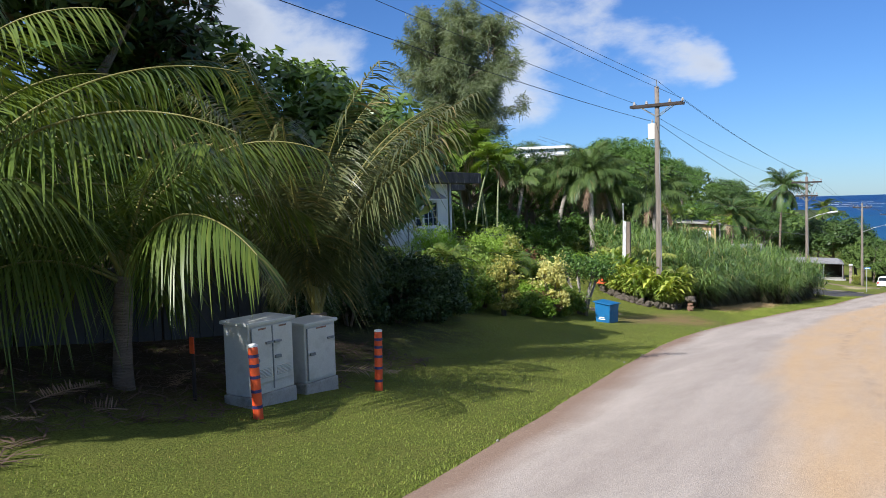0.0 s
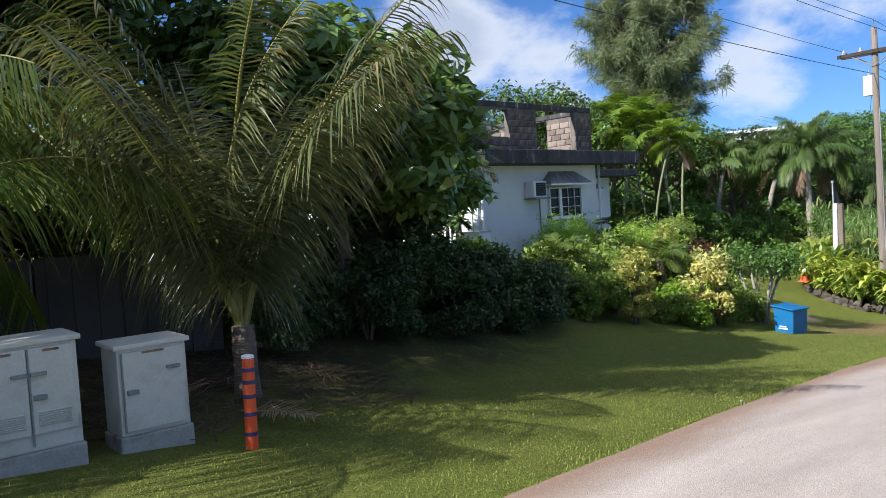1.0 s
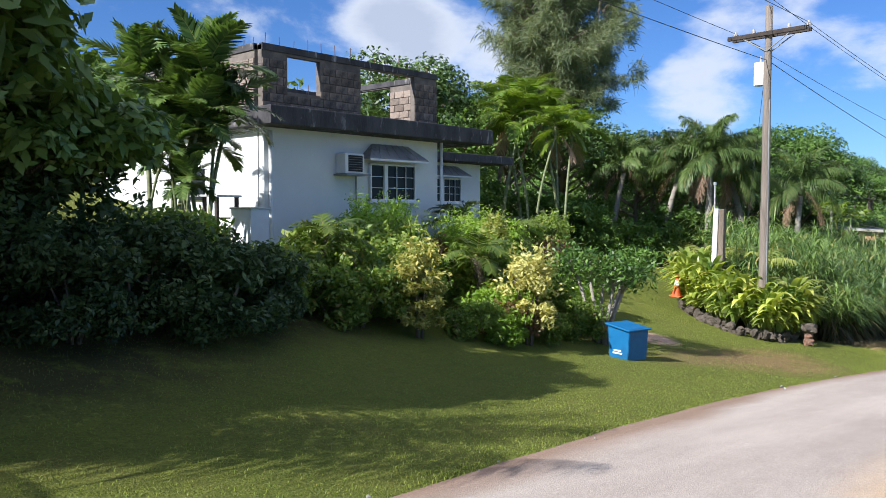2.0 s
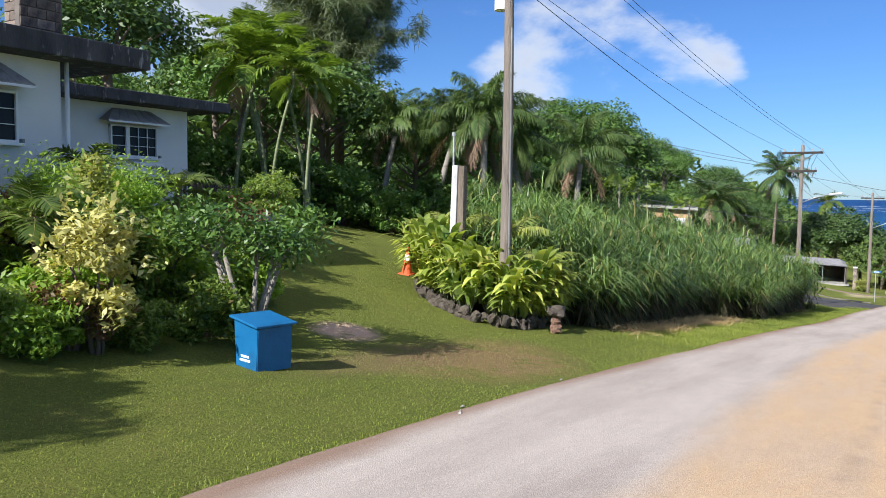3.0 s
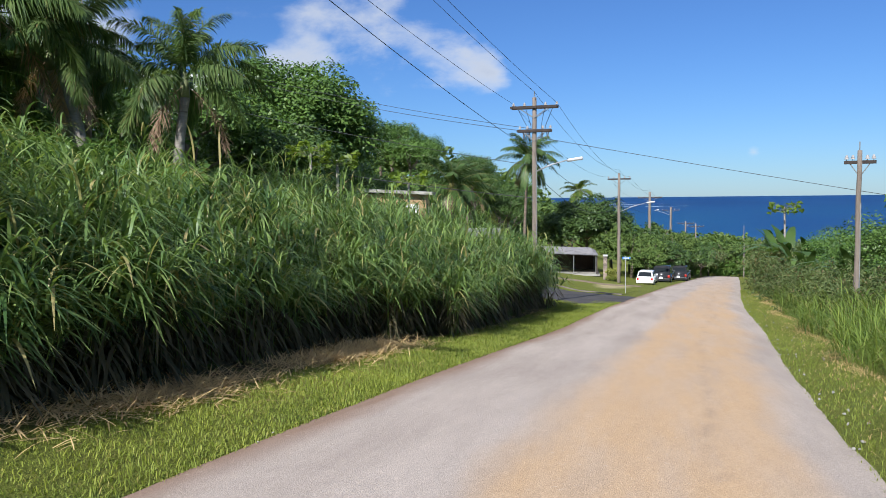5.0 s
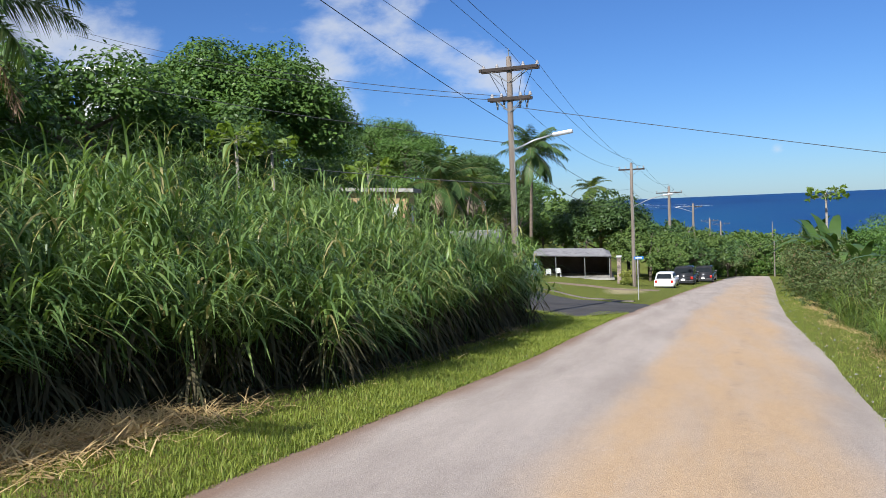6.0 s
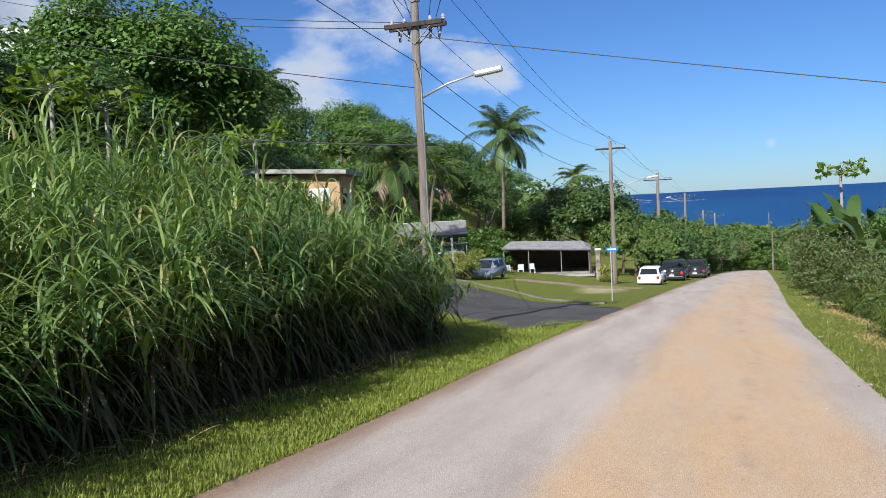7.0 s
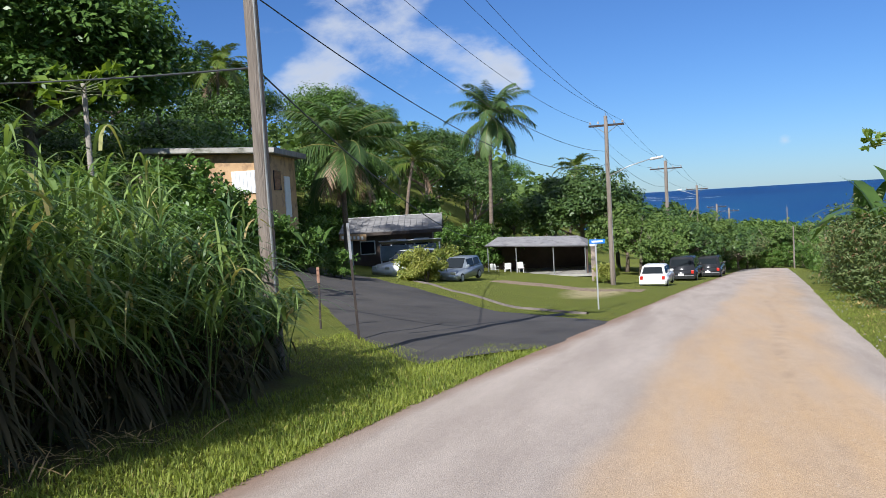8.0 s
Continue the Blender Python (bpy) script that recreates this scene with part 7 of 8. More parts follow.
for (x, y, s, rz) in ((-2.5, 132, 1.0, 50), (2.0, 138, 0.9, 120), (-0.5, 144, 1.1, 200), (4.0, 152, 0.9, 20), (1.5, 158, 1.1, 260), (6.0, 166, 1.0, 90), (9.0, 178, 1.2, 10), (13.0, 184, 1.1, 70), (17.5, 186, 1.2, 150), (4.5, 176, 1.2, 200), (21, 180, 1.1, 30), (-3.0, 122, 0.75, 300), (-1.2, 118.5, 0.55, 10), (7.5, 171, 1.2, 140), (11.0, 190, 1.2, 40), (15.0, 192, 1.2, 200), (1.0, 150, 1.0, 75), (3.2, 146, 0.9, 185), (-3.5, 140, 1.1, 220), (-4.5, 130, 0.9, 15), (19.5, 176, 1.2, 99)):
    copy_thing((verge_tree, dry_tree, pale_tree)[int(abs(x * 7 + y)) % 3], at(x, y, rz, s=s * (1.3 if y < 165 else 1.1)))


def far_woods():
    """The wood that runs over the slope and down to the shore."""
    rng = np.random.RandomState(13)
    pieces = []
    for _ in range(560):
        x, y = rng.uniform(-190, 120), rng.uniform(20, 300)
        if (y < 92 and x > -36 and x < 26) or (y < 190 and -13 < x < 22):
            continue
        if y < 120 and x > 20:
            x += 4
        h = rng.uniform(5.5, 8.5)
        if y > 185 and -60 < x:
            h = rng.uniform(5.0, 7.5)
        r = h * rng.uniform(0.42, 0.62)
        n = 330
        q = unit(rng.randn(n, 3))
        q[:, 2] = np.abs(q[:, 2]) - 0.25
        lump = 1 + 0.25 * np.sin(q[:, 0] * 5 + x) * np.sin(q[:, 1] * 5 + y)
        p = q * np.array([r, r, h * 0.55]) * (rng.uniform(0.75, 1.05, n) * lump)[:, None]
        p += np.array([x, y, gz(x, y) + h * 0.5])
        pieces.append(leaves_at(rng, p, 0.95, up=0.7, aspect=0.65))
    ob = quads("far_woods", *join(*pieces), "l_far")
    tagged(ob, "dense green wood over the hillside and shore", "woodland", kind="stuff")


far_woods()


# ---- hedge in front of the house ----
protos = [
    shrub("hedge_shrub", at(-12.4, 22.4), 201, 1.15, 1.45, "dark green hedge shrub below the house", "l_shrub", 0.15, group="hedge shrubs"),
    shrub("hedge_shrub", at(-12.0, 26.4), 202, 1.05, 1.75, "leafy green hedge shrub below the house", "l_shrub", 0.13, lobes=34, per=100, group="hedge shrubs"),
    shrub("hedge_shrub", at(-10.9, 25.6), 203, 0.8, 0.95, "bright green low shrub", "l_bright", 0.11, lobes=30, per=90, group="hedge shrubs"),
    shrub("hedge_shrub", at(-13.6, 27.6), 204, 1.2, 2.1, "fine-leaved green shrub against the house", "l_bright", 0.10, lobes=44, per=130, aspect=0.3, group="hedge shrubs"),
]
for k, (kind, x, y, s) in enumerate([(0, -12.6, 20.7, 0.55), (0, -11.6, 21.6, 0.7), (0, -11.4, 23.2, 0.75), (0, -12.7, 19.0, 0.9), (0, -11.6, 20.0, 0.75), (1, -13.2, 24.6, 0.95), (1, -12.3, 24.2, 0.8), (3, -14.6, 25.6, 0.9), (3, -14.2, 29.0, 0.95), (1, -11.5, 27.6, 0.85), (1, -12.6, 28.9, 0.8), (0, -10.5, 24.3, 0.5), (0, -10.2, 26.4, 0.42), (0, -10.4, 27.7, 0.6), (1, -13.9, 31.0, 0.5), (2, -10.2, 24.8, 0.7), (2, -12.2, 30.4, 0.9), (1, -15.6, 32.6, 0.6), (2, -11.6, 28.3, 1.0), (0, -11.2, 22.0, 0.7), (1, -13.4, 22.9, 0.5), (2, -16.8, 34.4, 1.0), (1, -17.6, 37.0, 0.9), (1, -19.2, 47.4, 0.8), (1, -21.6, 48.4, 0.9), (2, -17.6, 48.2, 0.8), (0, -24.0, 48.0, 0.9), (1, -15.6, 47.6, 0.7)]):
    copy_thing(protos[kind], at(x, y, 47 * k, s=s))
# hedge leaf in a darker copy that paints in the shade under the crowns
under = shrub("understorey_shrub", at(-11.3, 12.6), 205, 1.15, 1.5, "shrub below the roadside trees, leaf colour darkened for shade", "l_under", 0.11, lobes=34, per=150, group="shrubs in the shade")
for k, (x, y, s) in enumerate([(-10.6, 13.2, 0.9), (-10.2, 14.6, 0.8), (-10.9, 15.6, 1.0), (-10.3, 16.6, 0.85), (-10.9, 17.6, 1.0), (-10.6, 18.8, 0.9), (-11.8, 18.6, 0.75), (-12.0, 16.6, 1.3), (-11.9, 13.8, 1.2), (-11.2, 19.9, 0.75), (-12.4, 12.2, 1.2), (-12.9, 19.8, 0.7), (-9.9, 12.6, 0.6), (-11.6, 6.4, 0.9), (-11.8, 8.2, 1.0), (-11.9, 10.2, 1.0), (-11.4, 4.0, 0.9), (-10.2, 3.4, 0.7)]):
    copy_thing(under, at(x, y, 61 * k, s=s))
shrub("croton", at(-10.6, 22.9), 211, 0.5, 1.75, "yellow-leaved croton bush in the hedge", "l_croton", 0.11, lobes=30, per=90, aspect=0.36)
shrub("variegated_shrub", at(-10.1, 25.6), 212, 0.6, 1.95, "pale yellow-green variegated shrub in the hedge", "l_yellow", 0.11, lobes=30, per=85, aspect=0.45, low=0.5)
shrub("variegated_shrub", at(-12.2, 27.1), 213, 0.3, 2.2, "slender variegated shrub in the hedge", "l_yellowgreen", 0.12, lobes=14, per=60)
shrub("croton", at(-13.4, 26.3), 214, 0.55, 1.3, "reddish croton in the hedge", "l_red", 0.13, lobes=18, per=60)
shrub("dry_shrub", at(-10.35, 25.4), 215, 0.65, 0.8, "dry reddish-brown twiggy shrub at the lawn edge", "l_red", 0.10, lobes=14, per=40, stems=26)
shrub("flowering_shrub", at(-12.6, 30.3), 216, 1.05, 1.25, "reddish-flowered shrub beside the lawn", "l_shrub", 0.14, lobes=34, per=90)
shrub("flowering_shrub", at(-14.2, 32.0), 217, 1.0, 1.4, "shrub with red-tinted new leaves", "l_red", 0.10, lobes=20, per=40)
shrub("flowering_shrub", at(-18.6, 49.4), 218, 0.9, 1.3, "pale flowering shrub at the end of the lawn", "l_yellowgreen", 0.13, lobes=24, per=70)
shrub("flowering_shrub", at(-20.9, 49.9), 219, 0.9, 1.2, "pale-leaved shrub at the end of the lawn", "l_yellowgreen", 0.13, lobes=24, per=60)


def plumeria():
    x, y = -10.05, 28.3
    rng = np.random.RandomState(5)
    t = thing("plumeria_tree", at(x, y), "small tree with forked pale bare trunks and dark leaves", "tree")
    bm = B()
    pts = []
    for k in range(8):
        a = k * math.tau / 8 + rng.uniform(-0.3, 0.3)
        b = (0.12 * math.cos(a), 0.12 * math.sin(a), -0.1)
        m1 = (0.22 * math.cos(a) + rng.uniform(-0.05, 0.05), 0.22 * math.sin(a), 0.5)
        e = (0.55 * math.cos(a), 0.55 * math.sin(a), rng.uniform(1.1, 1.5))
        limb(bm, [b, m1, e], [0.06, 0.045, 0.03], 7)
        for _ in range(3):
            a2 = a + rng.uniform(-0.7, 0.7)
            p = (e[0] + 0.3 * math.cos(a2), e[1] + 0.3 * math.sin(a2), e[2] + rng.uniform(0.2, 0.55))
            limb(bm, [e, p], [0.028, 0.015], 6)
            pts.append(np.array(p) + rng.randn(170, 3) * np.array([0.24, 0.24, 0.17]))
    part("trunk", bm, "trunk_pale", t, "pale forked trunks", smooth=True)
    quads("crown", *leaves_at(rng, np.concatenate(pts), 0.12, aspect=0.42), "l_tree", t)


plumeria()


# ---- broad strap-leaved plants ----
def strap_plant(name, m, seed, n, length, width, label, material, group="", lean=(0.25, 0.85), stem=0.0, category="plant"):
    rng = np.random.RandomState(seed)
    t = thing(name, m, label, category, group)
    az = rng.uniform(0, math.tau, n)
    base = np.stack([0.08 * np.cos(az), 0.08 * np.sin(az), np.full(n, stem)], -1)
    v, f = blades(base, length * rng.uniform(0.6, 1.1, n), rng.uniform(*lean, n), az, width * rng.uniform(0.7, 1.15, n), 5)
    quads("foliage", v, f, material, t)
    if stem:
        part("stem", limb(B(), [(0, 0, -0.2), (0, 0, stem)], [0.12, 0.09], 8), "cane", t, smooth=True)
    return t


def ginger_plant(m, seed):
    """Leaning canes, each with broad pointed leaves set along it."""
    rng = np.random.RandomState(seed)
    t = thing("ginger_plant", m, "variegated yellow-green broad-leaved plant in the stone bed", "plant", "plants in the stone bed")
    bm = B()
    base, az, ln = [], [], []
    for k in range(11):
        a = k * 2.4 + rng.uniform(-0.3, 0.3)
        h, lean = rng.uniform(0.45, 1.05), rng.uniform(0.15, 0.55)
        root = (0.1 * math.cos(a), 0.1 * math.sin(a), -0.1)
        tip = (root[0] + lean * h * math.cos(a), root[1] + lean * h * math.sin(a), h)
        limb(bm, [root, tip], [0.014, 0.008], 5)
        for j in range(8):
            q = 0.25 + 0.75 * j / 7
            base.append([root[i] + (tip[i] - root[i]) * q for i in range(3)])
            az.append(a + (1 if j % 2 else -1) * rng.uniform(0.5, 1.5) if j < 7 else a)
            ln.append(rng.uniform(0.45, 0.8))
    n = len(base)
    v, f = blades(np.array(base), np.array(ln), rng.uniform(0.35, 1.05, n), np.array(az), rng.uniform(0.16, 0.27, n), 5, 1.0)
    quads("foliage", v, f, "l_ginger", t)
    part("cane", bm, "cane", t, smooth=True)
    return t


ginger = ginger_plant(at(-9.6, 36.0, 0, 0.15), 301)
rng = random.Random(21)
for k in range(64):
    a = rng.random()
    i = rng.randrange(len(BED) - 1)
    x = BED[i][0] + (BED[i + 1][0] - BED[i][0]) * a - rng.uniform(0.05, 0.9) * (0.5 if i < 2 else 0.1)
    y = BED[i][1] + (BED[i + 1][1] - BED[i][1]) * a + rng.uniform(0.15, 1.5)
    if math.hypot(x + 9.23, y - 36.04) < 0.3:
        continue
    copy_thing(ginger, at(x, y, rng.uniform(0, 360), 0.2, s=rng.uniform(0.8, 1.35)))
banana = strap_plant("banana_plant", at(8.3, 93.0), 303, 13, 2.6, 0.56, "banana plant with large torn green leaves", "l_banana", "banana plants", (0.3, 1.25), 1.4)
for (x, y, s, rz) in ((7.2, 91.5, 1.5, 60), (9.4, 92.2, 1.45, 130), (7.5, 96.4, 1.6, 200), (9.6, 96.2, 1.3, 300), (7.4, 88.8, 1.55, 20), (7.0, 83.6, 1.2, 100), (6.9, 79.8, 1.05, 180), (10.6, 89.0, 1.3, 250), (-18.5, 78.0, 0.8, 40), (-17.6, 80.0, 0.9, 140), (-26.5, 33.0, 1.1, 10), (-25.5, 34.5, 1.0, 90), (-15.9, 89.2, 0.75, 50), (-14.9, 90.4, 0.7, 10), (-16.9, 89.3, 0.8, 200), (7.9, 75.5, 1.2, 20), (9.2, 80.5, 1.3, 70), (7.2, 71.0, 1.1, 120), (11.6, 101.5, 1.1, 90), (-1.5, 128.5, 0.8, 10)):
    copy_thing(banana, at(x, y, rz, s=s))


def papaya(m, seed, hgt, label):
    rng = np.random.RandomState(seed)
    t = thing("papaya_tree", m, label, "tree", "papaya trees")
    part("trunk", limb(B(), [(0, 0, -0.2), (0.05, 0, hgt * 0.5), (0, 0.05, hgt)], [0.09, 0.075, 0.06], 9), "trunk_pale", t, smooth=True)
    pts, bm = [], B()
    for k in range(18):
        a, q = k * 2.4, k / 18
        rr = 0.75 + 0.25 * rng.rand()
        tip = np.array([math.cos(a) * rr, math.sin(a) * rr, hgt + 0.35 - 0.75 * q])
        limb(bm, [(0, 0, hgt - 0.1 - 0.2 * q), tuple(tip)], [0.016, 0.01], 5)
        for j in range(7):
            b = a + (j - 3) * 0.5
            pts.append(tip + np.array([math.cos(b), math.sin(b), -0.25]) * 0.17)
    part("stalk_whorl", bm, "cane", t, smooth=True)
    quads("foliage", *leaves_at(rng, np.array(pts), 0.42, up=1.0, aspect=0.5), "l_papaya", t)
    return t


papaya(at(7.76, 92.6), 1, -2.75 - gz(7.76, 92.6), "papaya tree standing above banana plants")
papaya(at(-14.23, 76.0), 2, 5.67, "papaya tree with bright leaves behind tall grass")
papaya(at(-17.40, 70.0), 3, 5.78, "bright-leaved papaya tree on the slope")
papaya(at(-16.50, 71.2), 4, 5.61, "bright-leaved papaya tree on the slope")
yard = shrub("yard_bush", at(-12.3, 97.0), 231, 1.15, 1.7, "green and yellow rounded garden bush by parked cars", "l_yellowgreen", 0.16, lobes=30, per=90, group="garden bushes")
copy_thing(yard, at(-13.2, 98.2, 80, s=0.9))
copy_thing(yard, at(-13.6, 104.6, 170, s=1.0))
copy_thing(yard, at(-4.2, 107.0, 30, s=0.7))
slope_shrub = shrub("slope_shrub", at(-14.5, 62.5), 241, 1.6, 2.6, "tangled green scrub behind the tall grass", "l_tree", 0.22, lobes=30, per=62, group="scrub on the slope")
scrub = shrub("roadside_scrub", at(7.4, 66.0), 242, 1.6, 2.5, "fine-leaved grey-green scrub beyond the verge", "l_scrub", 0.13, lobes=40, per=85, aspect=0.34, group="scrub beyond the verge")
rng = random.Random(31)
for k in range(34):
    y = 46 + 36 * rng.random()
    x = float(xl(y)) - rng.uniform(8.5, 17)
    if y > 76 and x > -17:
        continue
    copy_thing(slope_shrub, at(x, y, rng.uniform(0, 360), s=rng.uniform(0.7, 1.15)))
for (x, y, s) in ((-15.5, 80.5, 0.8), (-16.4, 83, 0.9), (-15.0, 78.5, 0.7), (-19, 86, 0.9), (-21, 84, 1.0), (-17.6, 84.5, 0.8), (-22, 95, 1.0), (-16.5, 88.5, 0.85), (-15.2, 89.6, 0.7), (-17.8, 88.0, 0.9), (-18.9, 88.8, 0.95), (-14.3, 91.0, 0.5), (6.9, 88, 1.3), (7.6, 93.3, 1.55), (8.3, 99, 1.6), (8.9, 104, 1.5), (6.6, 84.5, 1.1), (7.0, 62, 0.9), (7.6, 57, 0.9), (8.5, 52, 0.9), (9.0, 60.3, 1.25), (7.9, 62.6, 1.1), (10.6, 59.6, 1.3), (9.9, 63.6, 1.3), (11.8, 62.5, 1.4), (6.8, 84, 0.8), (7.6, 78, 0.85), (9.5, 106, 0.9), (10.5, 113, 0.9), (11.5, 122, 1.0), (12.6, 134, 1.0), (14, 146, 1.0), (15, 154, 1.0), (5.8, 68, 0.7), (6.5, 73, 0.8), (-17.5, 85, 1.1), (-19.2, 86.4, 1.2), (-23, 47, 0.9), (-24.5, 49.5, 1.0), (-23, 108, 1.0), (-25.5, 110, 1.1), (-24, 113, 1.0), (-22.5, 116, 1.1), (-20, 114.5, 0.9), (-17, 117, 1.0), (-14.5, 119, 1.0), (-19, 120, 1.2), (-12, 121, 1.0), (-23, 119, 1.2), (-27, 105, 1.1), (-26, 101.5, 1.0), (-28.5, 98, 1.1), (-24, 93, 1.0), (-26, 90, 1.1), (-16, 122.5, 1.2), (-21, 123.5, 1.2), (-22, 54, 0.9), (-19, 58, 1.0), (-16, 57.5, 0.9), (-26, 46, 1.0), (-25.5, 53, 1.1), (-23.5, 38.5, 0.9), (-27, 41, 1.1), (-20.5, 48.6, 0.6), (-21.4, 45.6, 0.9), (-19.6, 46.6, 0.75), (-23.2, 44.4, 1.0), (-24.6, 41.5, 1.0), (-22.6, 47.5, 0.9), (7.5, 177, 1.1), (10, 178.5, 1.3), (12.5, 179, 1.0), (15, 180, 1.3), (17.5, 178, 1.1), (5, 175, 1.2), (2.5, 172, 1.2), (20, 177, 1.2)) + tuple((float(xr(64 + 3.1 * k)) + 2.9 + 0.5 * math.sin(k * 2.3), 64 + 3.1 * k, 0.70 + 0.16 * math.sin(k * 1.7) + (0.14 if k < 11 else 0)) for k in range(28)) + tuple((float(xl(119 + 4.6 * k)) - 2.4 - 1.6 * (k % 3), 119 + 4.6 * k, 0.75 + 0.12 * math.sin(k * 2.1)) for k in range(13)):
    copy_thing(slope_shrub if x < 4.5 or y > 118 else scrub, at(x, y, rng.uniform(0, 360), s=s))


# ---- tall grass, mown verge, dry cuttings ----
def tall_grass():
    """Napier grass: upright canes, each with long leaves that arch out and hang."""
    rng = np.random.RandomState(17)
    n = 5600
    y = 37.2 + 33.6 * rng.rand(n)
    front = 2.4 + 0.5 * ramp01(y, 40, 44) - 0.7 * ramp01(y, 49, 54) + 0.35 * np.sin(y * 0.9) * np.sin(y * 0.37 + 1) + 0.7 * np.exp(-((y - 38.2) / 1.6) ** 2) + 0.75 * ramp01(y, 65, 70.5)
    d = front + np.clip(2.6 + 0.55 * (y - 37.5), 2.6, 9.0) * rng.rand(n) ** 1.5
    x = xl(y) - d
    # canes stand in tussocks, each with a lean and a height of its own
    gx, gy = np.round(x / 0.9), np.round(y / 0.9)
    h1 = np.modf(np.abs(np.sin(gx * 12.9898 + gy * 78.233) * 43758.5453))[0]
    h2 = np.modf(np.abs(np.sin(gx * 39.346 + gy * 11.135) * 24634.6345))[0]
    x = x * 0.36 + 0.64 * (gx + 0.5 * (h1 - 0.5)) * 0.9
    y = y * 0.36 + 0.64 * (gy + 0.5 * (h2 - 0.5)) * 0.9
    edge = np.clip((d - front) / 1.5, 0, 1)
    top = (1.75 + 0.8 * edge) * (0.66 + 0.66 * h1) * rng.uniform(0.8, 1.15, n)
    top = top * (1 + 0.25 * ramp01(y, 57, 62) - 0.42 * ramp01(y, 65.5, 70.5)) * (0.8 + 0.2 * ramp01(y, 37, 42))
    lean_az = np.where(edge < 0.5, rng.normal(0.0, 1.3, n), h2 * math.tau + rng.normal(0, 0.7, n))
    lean = rng.uniform(0.05, 0.35, n) * (1.6 - 0.7 * edge)
    ground = np.stack([x, y, land(x, y) - 0.05], -1)
    cane = blades(ground, top, lean, lean_az, np.full(n, 0.024), 3, 0.5)
    per = 9
    low = np.where(h2 > 0.8, 0.25, 0.52)[:, None]
    q = np.sort(low + (1 - low) * rng.rand(n, per) ** 0.8, axis=1)
    reach = top[:, None] * lean[:, None] * q ** 1.5
    rise = top[:, None] * (q - 0.5 * lean[:, None] * q ** 2.4 * 0.9)
    bx = x[:, None] + np.cos(lean_az)[:, None] * reach
    by = y[:, None] + np.sin(lean_az)[:, None] * reach
    bz = ground[:, 2][:, None] + rise
    base = np.stack([bx, by, bz], -1).reshape(-1, 3)
    m = n * per
    az = rng.uniform(0, math.tau, m)
    out = np.repeat(1 - edge, per)
    az = np.where(rng.rand(m) < 0.3 * out, rng.normal(0.0, 1.1, m), az)
    length = rng.uniform(0.55, 1.2, m) * np.repeat(0.8 + 0.2 * edge, per) * np.interp(q.ravel(), [0.15, 0.5, 1.0], [0.7, 1.0, 1.0])
    bend = np.where((q.ravel() > 0.9) & (rng.rand(m) < 0.12), rng.uniform(0.2, 0.5, m), rng.uniform(0.6, 1.3, m))
    leafy = blades(base, length, bend, az, np.where(q.ravel() > 0.9, 0.75, 1.0) * rng.uniform(0.04, 0.088, m), 6, 1.02)
    # dead leaves low on the canes, their colour darkened to paint in shade
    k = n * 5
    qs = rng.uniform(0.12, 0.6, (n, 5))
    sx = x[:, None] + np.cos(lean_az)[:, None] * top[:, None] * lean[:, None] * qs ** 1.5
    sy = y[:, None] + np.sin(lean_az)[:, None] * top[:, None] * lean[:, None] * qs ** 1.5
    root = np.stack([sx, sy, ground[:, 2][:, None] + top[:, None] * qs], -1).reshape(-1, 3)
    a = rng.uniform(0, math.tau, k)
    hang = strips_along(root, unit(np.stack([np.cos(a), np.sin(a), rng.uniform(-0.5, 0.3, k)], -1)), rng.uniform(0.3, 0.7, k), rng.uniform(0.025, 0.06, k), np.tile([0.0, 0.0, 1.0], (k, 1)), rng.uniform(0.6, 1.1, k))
    tagged(quads("dead_grass", *hang, "l_thatch"), "dead leaves hanging below the tall grass, coloured dark for its shade", "dead grass", kind="stuff")
    ob = quads("tall_grass", *join(leafy, cane), "l_napier")
    tagged(ob, "tall arching green napier grass beside the road", "tall grass", kind="stuff")


tall_grass()


def right_grass():
    rng = np.random.RandomState(19)
    n = 34000
    y = 30 + 95 * rng.rand(n) ** 1.35
    front = 1.45 + 0.4 * np.sin(y * 0.7) + 0.5 * ramp01(y, 60, 80)
    d = front + 6.5 * rng.rand(n) ** 1.5
    x = xr(y) + d
    edge = np.clip((d - front) / 1.4, 0, 1)
    top = (0.85 + 0.8 * edge + 0.5 * ramp01(y, 58, 70) * edge) * (0.8 + 0.35 * np.sin(x * 1.9) * np.sin(y * 1.3))
    lift = rng.rand(n) * top
    azim = np.where(rng.rand(n) < 0.4, rng.normal(math.pi, 0.8, n), rng.uniform(0, math.tau, n))
    base = np.stack([x, y, land(x, y) + lift * 0.9], -1)
    far = 1 + ramp01(y, 70, 120)
    v, f = blades(base, rng.uniform(0.5, 1.15, n), rng.uniform(0.4, 1.15, n), azim, rng.uniform(0.016, 0.034, n) * far, 4, 0.95)
    tagged(quads("roadside_grass", v, f, "l_rough"), "tall rough green grass beyond the verge", "tall grass", kind="stuff")


right_grass()


